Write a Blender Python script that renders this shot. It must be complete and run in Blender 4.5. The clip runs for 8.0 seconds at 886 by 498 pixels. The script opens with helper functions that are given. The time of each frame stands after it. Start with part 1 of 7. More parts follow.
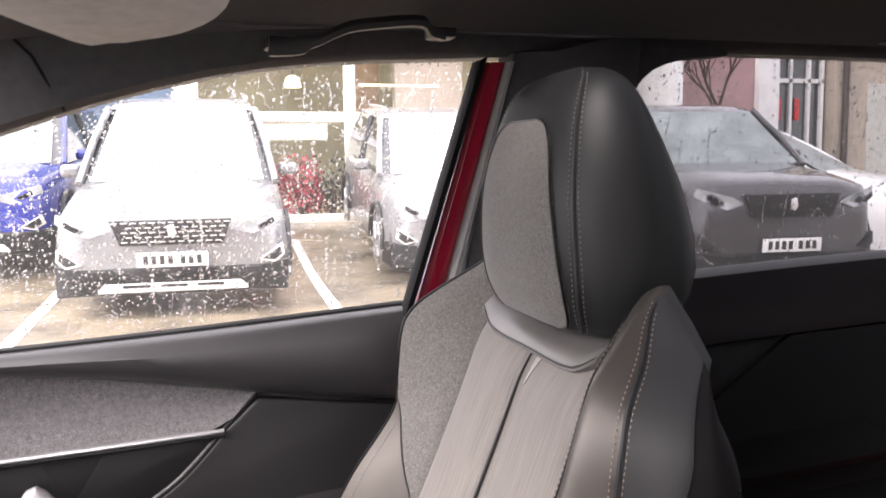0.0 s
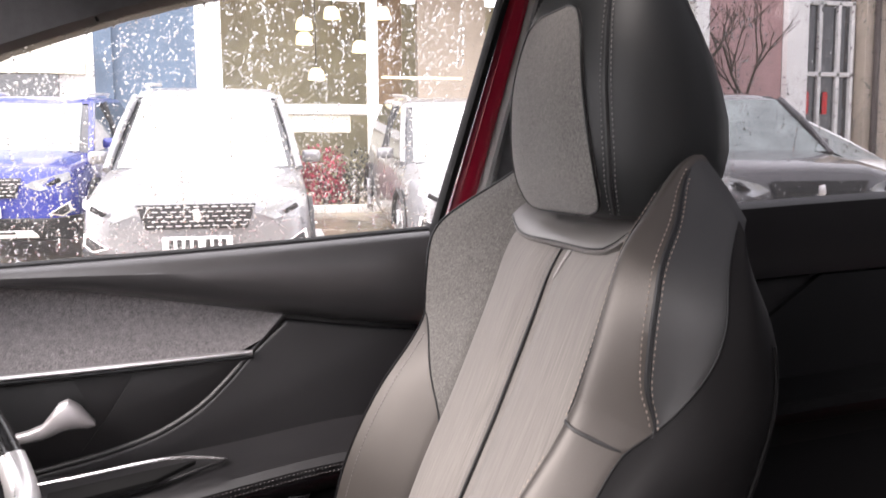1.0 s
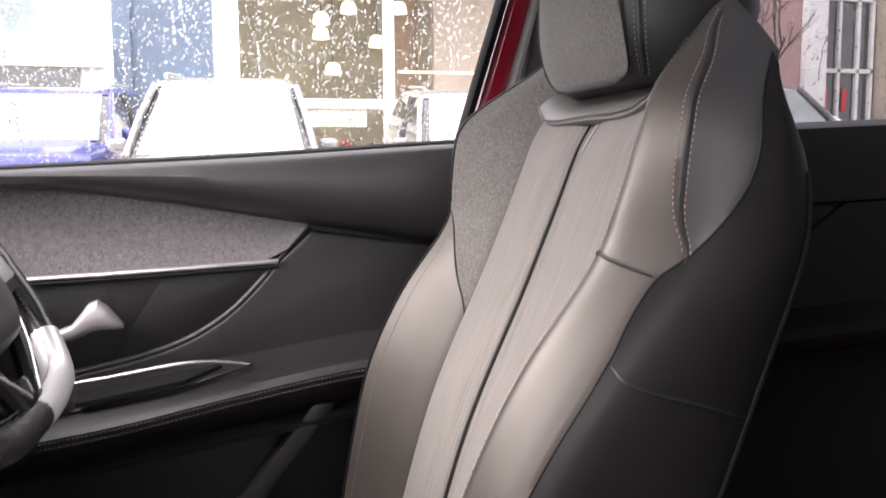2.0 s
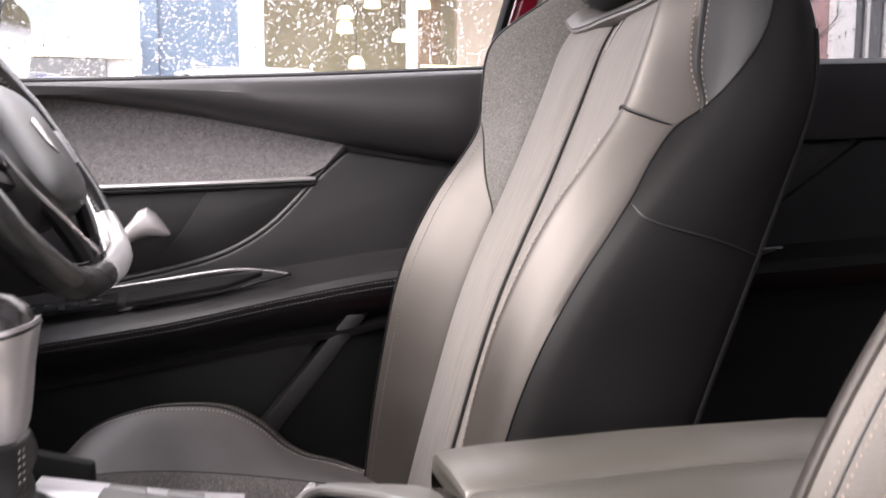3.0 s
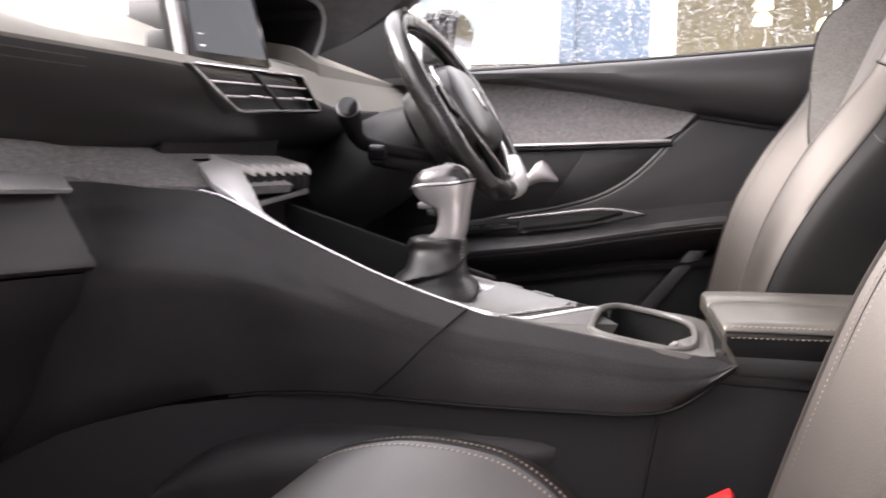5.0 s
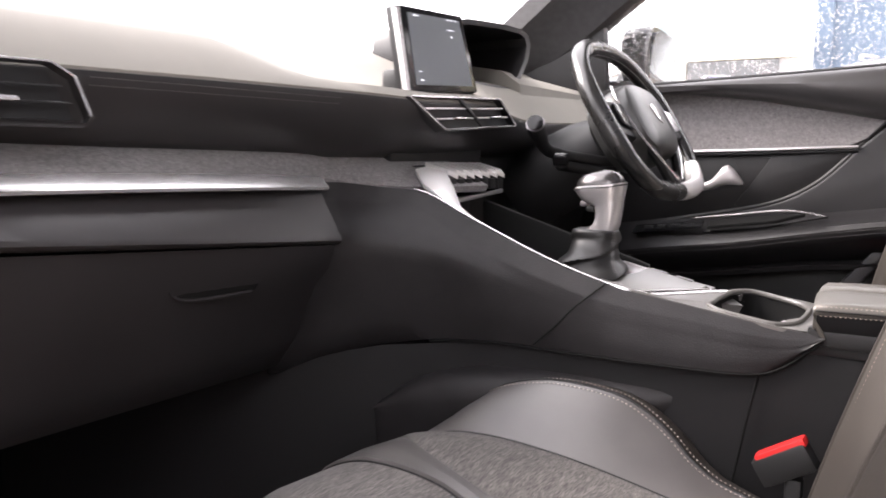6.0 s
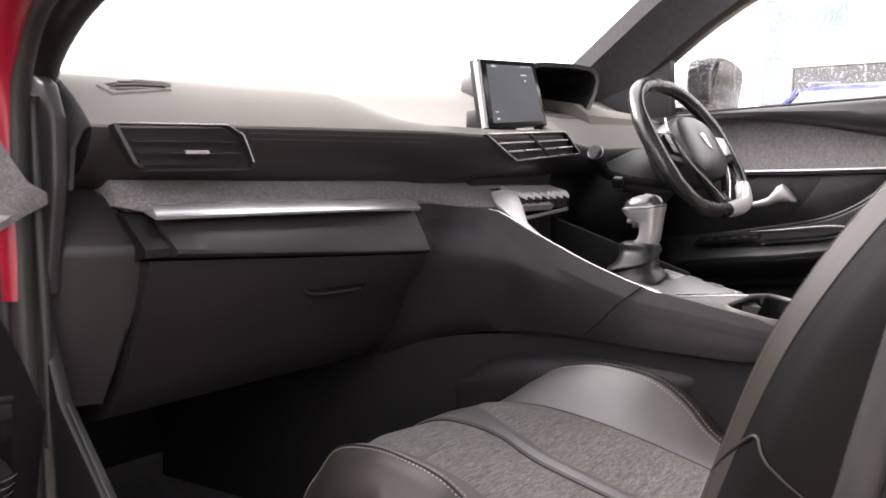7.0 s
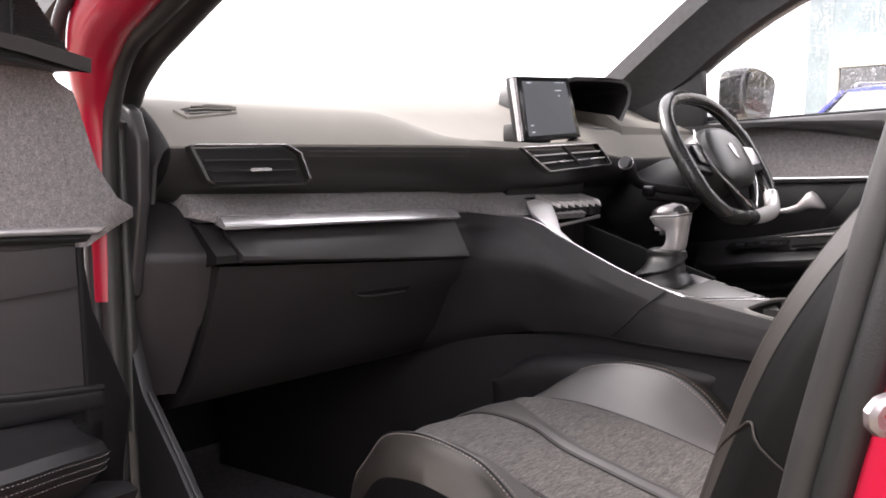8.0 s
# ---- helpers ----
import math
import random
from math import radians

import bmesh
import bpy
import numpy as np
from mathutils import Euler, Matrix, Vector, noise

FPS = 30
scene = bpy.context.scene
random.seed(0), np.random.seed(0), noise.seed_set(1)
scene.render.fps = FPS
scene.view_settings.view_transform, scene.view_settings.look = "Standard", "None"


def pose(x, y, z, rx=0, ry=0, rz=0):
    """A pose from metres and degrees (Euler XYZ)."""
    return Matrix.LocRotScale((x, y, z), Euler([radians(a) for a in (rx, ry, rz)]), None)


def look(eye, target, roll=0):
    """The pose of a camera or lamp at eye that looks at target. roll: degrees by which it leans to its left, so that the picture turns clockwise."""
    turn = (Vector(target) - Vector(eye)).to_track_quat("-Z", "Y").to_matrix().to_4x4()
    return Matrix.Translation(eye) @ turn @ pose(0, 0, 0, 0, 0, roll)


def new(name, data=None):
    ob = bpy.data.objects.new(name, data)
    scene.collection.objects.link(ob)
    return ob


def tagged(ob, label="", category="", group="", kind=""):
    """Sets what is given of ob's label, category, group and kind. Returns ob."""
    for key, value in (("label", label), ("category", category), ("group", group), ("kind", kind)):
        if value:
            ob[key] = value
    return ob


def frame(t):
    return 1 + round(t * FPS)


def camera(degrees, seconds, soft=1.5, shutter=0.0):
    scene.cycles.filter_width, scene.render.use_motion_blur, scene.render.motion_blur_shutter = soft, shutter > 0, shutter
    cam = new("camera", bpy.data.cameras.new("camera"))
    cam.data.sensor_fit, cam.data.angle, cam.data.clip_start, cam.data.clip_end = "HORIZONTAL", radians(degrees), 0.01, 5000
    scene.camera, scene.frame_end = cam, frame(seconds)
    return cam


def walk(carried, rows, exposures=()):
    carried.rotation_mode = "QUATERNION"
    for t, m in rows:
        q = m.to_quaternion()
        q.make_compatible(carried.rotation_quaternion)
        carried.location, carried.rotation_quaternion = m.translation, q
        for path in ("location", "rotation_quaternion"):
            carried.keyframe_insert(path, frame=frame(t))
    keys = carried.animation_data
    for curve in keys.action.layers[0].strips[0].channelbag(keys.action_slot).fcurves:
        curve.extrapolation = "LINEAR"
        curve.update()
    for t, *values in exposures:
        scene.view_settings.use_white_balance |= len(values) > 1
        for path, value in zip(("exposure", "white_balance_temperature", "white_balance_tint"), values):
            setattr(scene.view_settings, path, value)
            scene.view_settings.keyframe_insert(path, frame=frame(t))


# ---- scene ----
cam = camera(57.8, 8.0, 1.7, 0.4)
PATH = [
    (0, (0.02, -0.297, 1.281), (0.601, 1.605, 1.073), -0.7),
    (0.5, (0.012, -0.3, 1.24), (0.573, 1.608, 1.031), -0.7),
    (1, (0.01, -0.304, 1.191), (0.538, 1.613, 0.977), -0.6),
    (1.5, (0.004, -0.311, 1.139), (0.506, 1.613, 0.926), -0.5),
    (3, (-0.032, -0.372, 0.984), (0.412, 1.566, 0.77), 0.1),
    (3.5, (-0.04, -0.441, 0.961), (0.257, 1.526, 0.75), 0.1),
    (4, (-0.035, -0.506, 0.948), (0.011, 1.482, 0.739), 0.2),
    (4.5, (-0.006, -0.599, 0.932), (-0.24, 1.376, 0.718), 0.6),
    (5, (0.033, -0.682, 0.927), (-0.493, 1.235, 0.707), 0.7),
    (5.2, (0.049, -0.716, 0.928), (-0.593, 1.165, 0.701), 0.8),
    (6.5, (0.262, -0.93, 0.949), (-0.943, 0.651, 0.728), 0.7),
    (7, (0.323, -1.008, 0.964), (-0.932, 0.534, 0.75), 0.6),
    (7.5, (0.367, -1.057, 0.976), (-0.931, 0.45, 0.764), 0.5),
    (8, (0.377, -1.07, 0.979), (-0.954, 0.408, 0.768), 0.4),
]
EXPOSURES = [(0.0, 2.93, 6600, 17), (1.5, 2.76, 6600, 17), (3.0, 3.06, 6600, 17), (4.5, 3.06, 6650, 16), (6.5, 3.16, 6650, 16), (7.0, 2.90, 6650, 16), (8.0, 2.76, 6650, 16)]
walk(cam, [(t, look(eye, target, roll)) for t, eye, target, roll in PATH], EXPOSURES)

# ---- light ----
world = bpy.data.worlds.new("overcast_sky")
scene.world = world
world.use_nodes = True
wn, wl = world.node_tree.nodes, world.node_tree.links
sky = wn.new("ShaderNodeTexSky")
sky.sky_type, sky.sun_disc = "NISHITA", False
sky.sun_elevation, sky.sun_rotation = radians(38), radians(251)
pale = wn.new("ShaderNodeHueSaturation")
pale.inputs["Saturation"].default_value = 0.12
wl.new(sky.outputs[0], pale.inputs["Color"])
cloud = wn.new("ShaderNodeMix")
cloud.data_type = "RGBA"
cloud.inputs[0].default_value = 0.7
cloud.inputs[7].default_value = (5.6, 5.6, 5.8, 1)
wl.new(pale.outputs[0], cloud.inputs[6])
wl.new(cloud.outputs[2], wn["Background"].inputs["Color"])
wn["Background"].inputs["Strength"].default_value = 0.15
sun = new("sun", bpy.data.lights.new("sun", "SUN"))
sun.data.energy, sun.data.angle, sun.data.color = 1.3, radians(35), (1.0, 0.95, 0.90)
sun.matrix_world = look((-12, -4, 10), (0, 0, 0))


# ---- materials ----
def mat(name, base, rough=0.5, metal=0.0, vary=0.15, scale=6.0, grain=0.0, gscale=900.0, spec=0.5, coat=0.0, second=None,
        stretch=(1, 1, 1), sheen=0.0, fleck=0.0, fscale=700.0, warm=(1, 1, 1)):
    """Principled surface with a broad and a fine variation and a fine relief, in metres of the object."""
    m = bpy.data.materials.new(name)
    m.use_nodes = True
    n, l = m.node_tree.nodes, m.node_tree.links
    p = n["Principled BSDF"]
    tc = n.new("ShaderNodeTexCoord")
    mp = n.new("ShaderNodeMapping")
    mp.inputs["Scale"].default_value = stretch
    l.new(tc.outputs["Object"], mp.inputs[0])
    n1 = n.new("ShaderNodeTexNoise")
    n1.inputs["Scale"].default_value, n1.inputs["Detail"].default_value = scale, 6
    l.new(mp.outputs[0], n1.inputs["Vector"])
    mix = n.new("ShaderNodeMix")
    mix.data_type = "RGBA"
    dark = [c * (1 - vary) for c in base]
    lite = [min(1, c * (1 + vary)) for c in (second or base)]
    mix.inputs[6].default_value, mix.inputs[7].default_value = (*dark, 1), (*lite, 1)
    mr = n.new("ShaderNodeMapRange")
    mr.inputs[1].default_value, mr.inputs[2].default_value = 0.32, 0.68
    l.new(n1.outputs[0], mr.inputs[0])
    l.new(mr.outputs[0], mix.inputs[0])
    col = mix.outputs[2]
    if fleck:
        n3 = n.new("ShaderNodeTexNoise")
        n3.inputs["Scale"].default_value, n3.inputs["Detail"].default_value = fscale, 3
        l.new(mp.outputs[0], n3.inputs["Vector"])
        m3 = n.new("ShaderNodeMapRange")
        m3.inputs[1].default_value, m3.inputs[2].default_value = 0.35, 0.65
        m3.inputs[3].default_value, m3.inputs[4].default_value = 1 - fleck, 1 + fleck
        l.new(n3.outputs[0], m3.inputs[0])
        hsv = n.new("ShaderNodeHueSaturation")
        l.new(col, hsv.inputs["Color"])
        l.new(m3.outputs[0], hsv.inputs["Value"])
        col = hsv.outputs[0]
    l.new(col, p.inputs["Base Color"])
    rr = n.new("ShaderNodeMapRange")
    rr.inputs[3].default_value, rr.inputs[4].default_value = rough * 0.85, min(1, rough * 1.15)
    l.new(n1.outputs[0], rr.inputs[0])
    l.new(rr.outputs[0], p.inputs["Roughness"])
    p.inputs["Metallic"].default_value = metal
    p.inputs["Specular IOR Level"].default_value = spec
    p.inputs["Specular Tint"].default_value = (*warm, 1)
    p.inputs["Coat Weight"].default_value = coat
    p.inputs["Coat Roughness"].default_value = 0.05
    p.inputs["Sheen Weight"].default_value = sheen
    if grain:
        n2 = n.new("ShaderNodeTexNoise")
        n2.inputs["Scale"].default_value, n2.inputs["Detail"].default_value = gscale, 2
        l.new(mp.outputs[0], n2.inputs["Vector"])
        b = n.new("ShaderNodeBump")
        b.inputs["Strength"].default_value, b.inputs["Distance"].default_value = grain, 0.0012
        l.new(n2.outputs[0], b.inputs["Height"])
        l.new(b.outputs[0], p.inputs["Normal"])
    return m


def glow(name, color, strength):
    m = bpy.data.materials.new(name)
    m.use_nodes = True
    p = m.node_tree.nodes["Principled BSDF"]
    p.inputs["Base Color"].default_value = (*color, 1)
    p.inputs["Emission Color"].default_value = (*color, 1)
    p.inputs["Emission Strength"].default_value = strength
    return m


def clear(name, tint=(1, 1, 1), gloss=0.06, veil=0.0):
    """Thin clear pane: lets light through and mirrors a little, more at a grazing angle."""
    m = bpy.data.materials.new(name)
    m.use_nodes = True
    n, l = m.node_tree.nodes, m.node_tree.links
    n.remove(n["Principled BSDF"])
    tr, gl, mx = n.new("ShaderNodeBsdfTransparent"), n.new("ShaderNodeBsdfGlossy"), n.new("ShaderNodeMixShader")
    fr, pw, ad = n.new("ShaderNodeLayerWeight"), n.new("ShaderNodeMath"), n.new("ShaderNodeMath")
    tr.inputs[0].default_value = (*tint, 1)
    gl.inputs["Roughness"].default_value = 0.0
    pw.operation, pw.inputs[1].default_value = "POWER", 5.0
    ad.operation, ad.inputs[1].default_value = "MULTIPLY_ADD", 0.4
    ad.inputs[2].default_value = gloss * 0.5
    l.new(fr.outputs["Facing"], pw.inputs[0])
    l.new(pw.outputs[0], ad.inputs[0])
    l.new(ad.outputs[0], mx.inputs[0])
    l.new(tr.outputs[0], mx.inputs[1])
    l.new(gl.outputs[0], mx.inputs[2])
    out = mx
    # veil: translucent share that lifts the darks seen through the pane
    if veil:
        ts, m2 = n.new("ShaderNodeBsdfTranslucent"), n.new("ShaderNodeMixShader")
        ts.inputs[0].default_value = (0.9, 0.9, 0.9, 1)
        m2.inputs[0].default_value = veil
        l.new(mx.outputs[0], m2.inputs[1])
        l.new(ts.outputs[0], m2.inputs[2])
        out = m2
    l.new(out.outputs[0], n["Material Output"].inputs[0])
    return m


def droplet():
    m = bpy.data.materials.new("rain_water")
    m.use_nodes = True
    p = m.node_tree.nodes["Principled BSDF"]
    p.inputs["Transmission Weight"].default_value = 1.0
    p.inputs["Roughness"].default_value = 0.0
    p.inputs["IOR"].default_value = 1.22
    return m


PLASTIC = mat("moulded_dark_plastic", (0.008, 0.0074, 0.008), 0.44, vary=0.12, scale=9, grain=0.15, gscale=1400, spec=0.42)
# soft plastic paled to paint the window's glow on the belt rail
BELTHIDE = mat("lit_belt_vinyl", (0.034, 0.032, 0.033), 0.36, vary=0.1, scale=7, grain=0.15, gscale=1100, spec=0.8)
SOFT = mat("soft_touch_plastic", (0.014, 0.0133, 0.0142), 0.42, vary=0.12, scale=7, grain=0.2, gscale=1100, spec=0.5)
# dark dash skin paled: the sky's sheen is put into its base colour
DASH = mat("sheen_painted_dash_skin", (0.205, 0.193, 0.172), 0.68, vary=0.08, scale=7, grain=0.06, gscale=1200, spec=0.22)
TRAY = mat("satin_grey_tray", (0.17, 0.165, 0.158), 0.3, 0.3, vary=0.06, scale=20)
TRIM = mat("smooth_charcoal_trim", (0.022, 0.0204, 0.0217), 0.42, vary=0.1, scale=9, grain=0.12, gscale=1400, spec=0.5)
GAITER = mat("soft_black_gaiter_leather", (0.011, 0.0105, 0.0105), 0.4, vary=0.14, scale=14, grain=0.08, gscale=1000, spec=0.4)
FLANK_SKIN = mat("dark_console_skin", (0.016, 0.0146, 0.0157), 0.55, vary=0.2, scale=40, grain=0.25, gscale=700, spec=0.36)
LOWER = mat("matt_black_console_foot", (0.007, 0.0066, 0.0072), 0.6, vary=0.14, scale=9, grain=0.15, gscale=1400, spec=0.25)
# rear door plastic and insert darkened to paint the dim rear of the cabin
REARTRIM = mat("shaded_rear_door_plastic", (0.005, 0.005, 0.0055), 0.5, vary=0.12, scale=9, grain=0.15, gscale=1400, spec=0.3)
REARCLOTH = mat("shaded_rear_door_cloth", (0.024, 0.0235, 0.0245), 0.8, vary=0.15, scale=60, grain=0.2, spec=0.2)
# near-black base paints the shade in hollows; joints and window guide share it
DEEP = mat("shade_black_lining", (0.004, 0.004, 0.004), 0.7, vary=0.2, spec=0.2)
ENDSKIN = mat("charcoal_end_moulding", (0.02, 0.0178, 0.0192), 0.5, vary=0.1, scale=9, grain=0.12, gscale=1400, spec=0.3)
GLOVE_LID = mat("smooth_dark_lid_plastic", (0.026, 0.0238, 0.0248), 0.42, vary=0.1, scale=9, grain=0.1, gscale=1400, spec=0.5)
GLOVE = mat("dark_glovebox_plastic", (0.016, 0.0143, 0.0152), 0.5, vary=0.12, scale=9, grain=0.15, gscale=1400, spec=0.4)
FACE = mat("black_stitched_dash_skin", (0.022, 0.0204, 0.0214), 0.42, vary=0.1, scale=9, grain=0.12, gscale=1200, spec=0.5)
# door plastic paled to paint outdoor light on the open door
LIT_PLASTIC = mat("lit_open_door_plastic", (0.048, 0.0445, 0.046), 0.42, vary=0.08, scale=9, grain=0.1, gscale=1400, spec=0.5)
PEARL = mat("pale_silver_paint", (0.86, 0.84, 0.83), 0.3, 0.45, vary=0.04, scale=20, coat=0.4)
HANDLE = mat("brushed_handle_metal", (0.5, 0.475, 0.48), 0.42, 0.55, vary=0.06, scale=30)
TAB = mat("pale_grey_tab_leather", (0.25, 0.235, 0.225), 0.5, vary=0.1, scale=40, grain=0.08)
CAPMETAL = mat("dark_chrome_cap", (0.10, 0.095, 0.095), 0.26, 0.85, vary=0.08, scale=40)
KNOB = mat("dark_satin_metal", (0.28, 0.26, 0.27), 0.32, 0.8, vary=0.06, scale=30)
SATIN = mat("satin_console_trim", (0.115, 0.11, 0.104), 0.33, vary=0.08, scale=12, grain=0.04, gscale=1400, spec=0.7)
WHEEL_HIDE = mat("smooth_black_wheel_leather", (0.018, 0.0175, 0.017), 0.27, vary=0.12, scale=14, grain=0.05, gscale=1000, spec=0.85)
BLACK = mat("matt_black_plastic", (0.007, 0.007, 0.0076), 0.5, vary=0.2, grain=0.2)
GLOSS = mat("gloss_black_plastic", (0.01, 0.01, 0.011), 0.15, vary=0.1, spec=0.3)
# specular tint paints warm light into the leather's highlights
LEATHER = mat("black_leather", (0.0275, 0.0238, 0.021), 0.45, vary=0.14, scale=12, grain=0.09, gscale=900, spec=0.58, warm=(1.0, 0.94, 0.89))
# same black leather, base darkened to paint shade on the seat flanks
SIDE_HIDE = mat("shaded_flank_leather", (0.0068, 0.0064, 0.0066), 0.5, vary=0.14, scale=12, grain=0.07, gscale=900, spec=0.13)
HEADHIDE = mat("black_headrest_leather", (0.0075, 0.0082, 0.0085), 0.52, vary=0.14, scale=12, grain=0.08, gscale=900, spec=0.36)
# leather paled to paint the light that the sloping yoke catches
YOKE = mat("lit_yoke_leather", (0.11, 0.103, 0.099), 0.4, vary=0.12, scale=14, grain=0.08, gscale=900, spec=0.7)
# armrest leather with the sheen of its top put into the base
ARMHIDE = mat("lit_armrest_leather", (0.066, 0.0615, 0.054), 0.4, vary=0.14, scale=12, grain=0.09, gscale=900, spec=0.85, warm=(1.0, 0.94, 0.89))
# backrest leather paled to paint window sheen on the cushion
CUSHION_HIDE = mat("lit_cushion_leather", (0.10, 0.092, 0.089), 0.42, vary=0.16, scale=12, grain=0.09, gscale=900, spec=0.9)
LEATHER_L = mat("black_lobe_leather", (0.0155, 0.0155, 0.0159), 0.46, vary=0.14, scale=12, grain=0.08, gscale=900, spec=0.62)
# leather darkened for shade on cushion and armrest sides; also used for piping
LEATHER_D = mat("shade_black_leather", (0.005, 0.0048, 0.0052), 0.42, vary=0.14, scale=12, grain=0.07, gscale=900, spec=0.2)
FABRIC = mat("grey_melange_fabric", (0.112, 0.102, 0.094), 0.85, vary=0.10, scale=850, grain=0.16, gscale=900, second=(0.142, 0.130, 0.119), sheen=0.1, fleck=0.10, fscale=1500, stretch=(0.03, 1, 0.02))
FABRIC_X = mat("grey_streaked_fabric", (0.092, 0.084, 0.078), 0.85, vary=0.2, scale=380, grain=0.35, gscale=1500, second=(0.135, 0.123, 0.114), sheen=0.1, fleck=0.45, fscale=1100, stretch=(1, 0.1, 1))
FELT = mat("grey_mottled_felt", (0.096, 0.09, 0.085), 0.9, vary=0.12, scale=300, grain=0.3, gscale=1500, second=(0.105, 0.099, 0.092), sheen=0.1, fleck=0.45, fscale=900)
SUEDE = mat("dark_grey_suede", (0.165, 0.155, 0.157), 0.9, vary=0.12, scale=200, grain=0.3, gscale=1500, second=(0.2, 0.188, 0.19), sheen=0.15, fleck=0.35, fscale=800)
CHROME = mat("satin_chrome", (0.8, 0.78, 0.79), 0.25, 0.75, vary=0.05, scale=20)
SILVER = mat("satin_silver_trim", (0.62, 0.6, 0.61), 0.33, 0.85, vary=0.07, scale=30)
THREAD = mat("pale_stitching_thread", (0.24, 0.195, 0.165), 0.8, vary=0.2, scale=200)
THREAD_C = mat("cream_stitching_thread", (0.45, 0.39, 0.35), 0.8, vary=0.2, scale=200)
THREAD_G = mat("grey_stitching_thread", (0.16, 0.15, 0.15), 0.8, vary=0.2, scale=200)
HEADLINER = mat("black_headliner_cloth", (0.036, 0.035, 0.037), 0.9, vary=0.2, scale=80, grain=0.4)
VISOR = mat("light_grey_visor_cloth", (0.6, 0.58, 0.56), 0.85, vary=0.08, scale=90, grain=0.4)
SEAL = mat("black_rubber_seal", (0.02, 0.02, 0.021), 0.5, vary=0.15, scale=20, grain=0.2)
SEAL_G = mat("grey_flocked_seal", (0.017, 0.0163, 0.0163), 0.5, vary=0.12, scale=30, grain=0.1)
SEAL_P = mat("pale_grey_flocked_seal", (0.24, 0.235, 0.23), 0.6, vary=0.1, scale=30, grain=0.15)
RED = mat("red_car_paint", (0.30, 0.005, 0.024), 0.36, vary=0.06, scale=4, coat=0.45)
REDP = mat("red_plastic", (0.6, 0.02, 0.02), 0.4, vary=0.08)
CARPET = mat("black_carpet", (0.06, 0.055, 0.058), 0.95, vary=0.3, scale=120, grain=0.8, gscale=600)
SCREEN = mat("dark_glass_screen", (0.05, 0.055, 0.062), 0.2, vary=0.12, scale=8, spec=0.2)
GLASS = clear("window_glass", (0.9, 0.9, 0.9), veil=0.012)
PRIVACY = clear("tinted_window_glass", (0.46, 0.46, 0.47), veil=0.012)
ROOFGLASS = clear("tinted_roof_glass", (0.3, 0.3, 0.31))
SCREENGLASS = clear("windscreen_glass", (0.92, 0.92, 0.92))
RAIN = droplet()


# ---- shapes ----
def cat(table, v):
    """Smooth value at v of a table of (key, value) rows with rising keys."""
    ks = [r[0] for r in table]
    vs = [r[1] for r in table]
    if v <= ks[0]:
        return vs[0]
    if v >= ks[-1]:
        return vs[-1]
    i = max(j for j in range(len(ks)) if ks[j] <= v)
    i = min(i, len(ks) - 2)
    h = ks[i + 1] - ks[i]
    t = (v - ks[i]) / h
    s0 = (vs[i + 1] - vs[i - 1]) / (ks[i + 1] - ks[i - 1]) if i else (vs[1] - vs[0]) / (ks[1] - ks[0])
    s1 = (vs[i + 2] - vs[i]) / (ks[i + 2] - ks[i]) if i + 2 < len(ks) else (vs[-1] - vs[-2]) / (ks[-1] - ks[-2])
    return (vs[i] * (2 * t ** 3 - 3 * t * t + 1) + vs[i + 1] * (3 * t * t - 2 * t ** 3)
            + h * s0 * (t ** 3 - 2 * t * t + t) + h * s1 * (t ** 3 - t * t))


def spline(pts, n=24, closed=False):
    """n points on a smooth curve through pts."""
    P = [Vector(p) for p in pts]
    k = len(P)
    out = []
    for j in range(n):
        u = j * (k if closed else k - 1) / (n if closed else n - 1)
        i = min(int(u), (k if closed else k - 1) - 1)
        t = u - i
        if closed:
            a, b, c, d = P[(i - 1) % k], P[i], P[(i + 1) % k], P[(i + 2) % k]
        else:
            b, c = P[i], P[i + 1]
            a = P[i - 1] if i else b * 2 - c
            d = P[i + 2] if i + 2 < k else c * 2 - b
        out.append(0.5 * ((2 * b) + (c - a) * t + (2 * a - 5 * b + 4 * c - d) * t * t + (3 * b - a - 3 * c + d) * t ** 3))
    return out


def loft(rings, closed=True, caps=True):
    bm = bmesh.new()
    rows = [[bm.verts.new(p) for p in r] for r in rings]
    n = len(rows[0])
    for a, b in zip(rows, rows[1:]):
        for i in range(n if closed else n - 1):
            j = (i + 1) % n
            bm.faces.new((a[i], a[j], b[j], b[i]))
    if closed and caps:
        bm.faces.new(rows[0][::-1])
        bm.faces.new(rows[-1])
    bmesh.ops.remove_doubles(bm, verts=bm.verts, dist=1e-6)
    bmesh.ops.recalc_face_normals(bm, faces=bm.faces)
    return bm


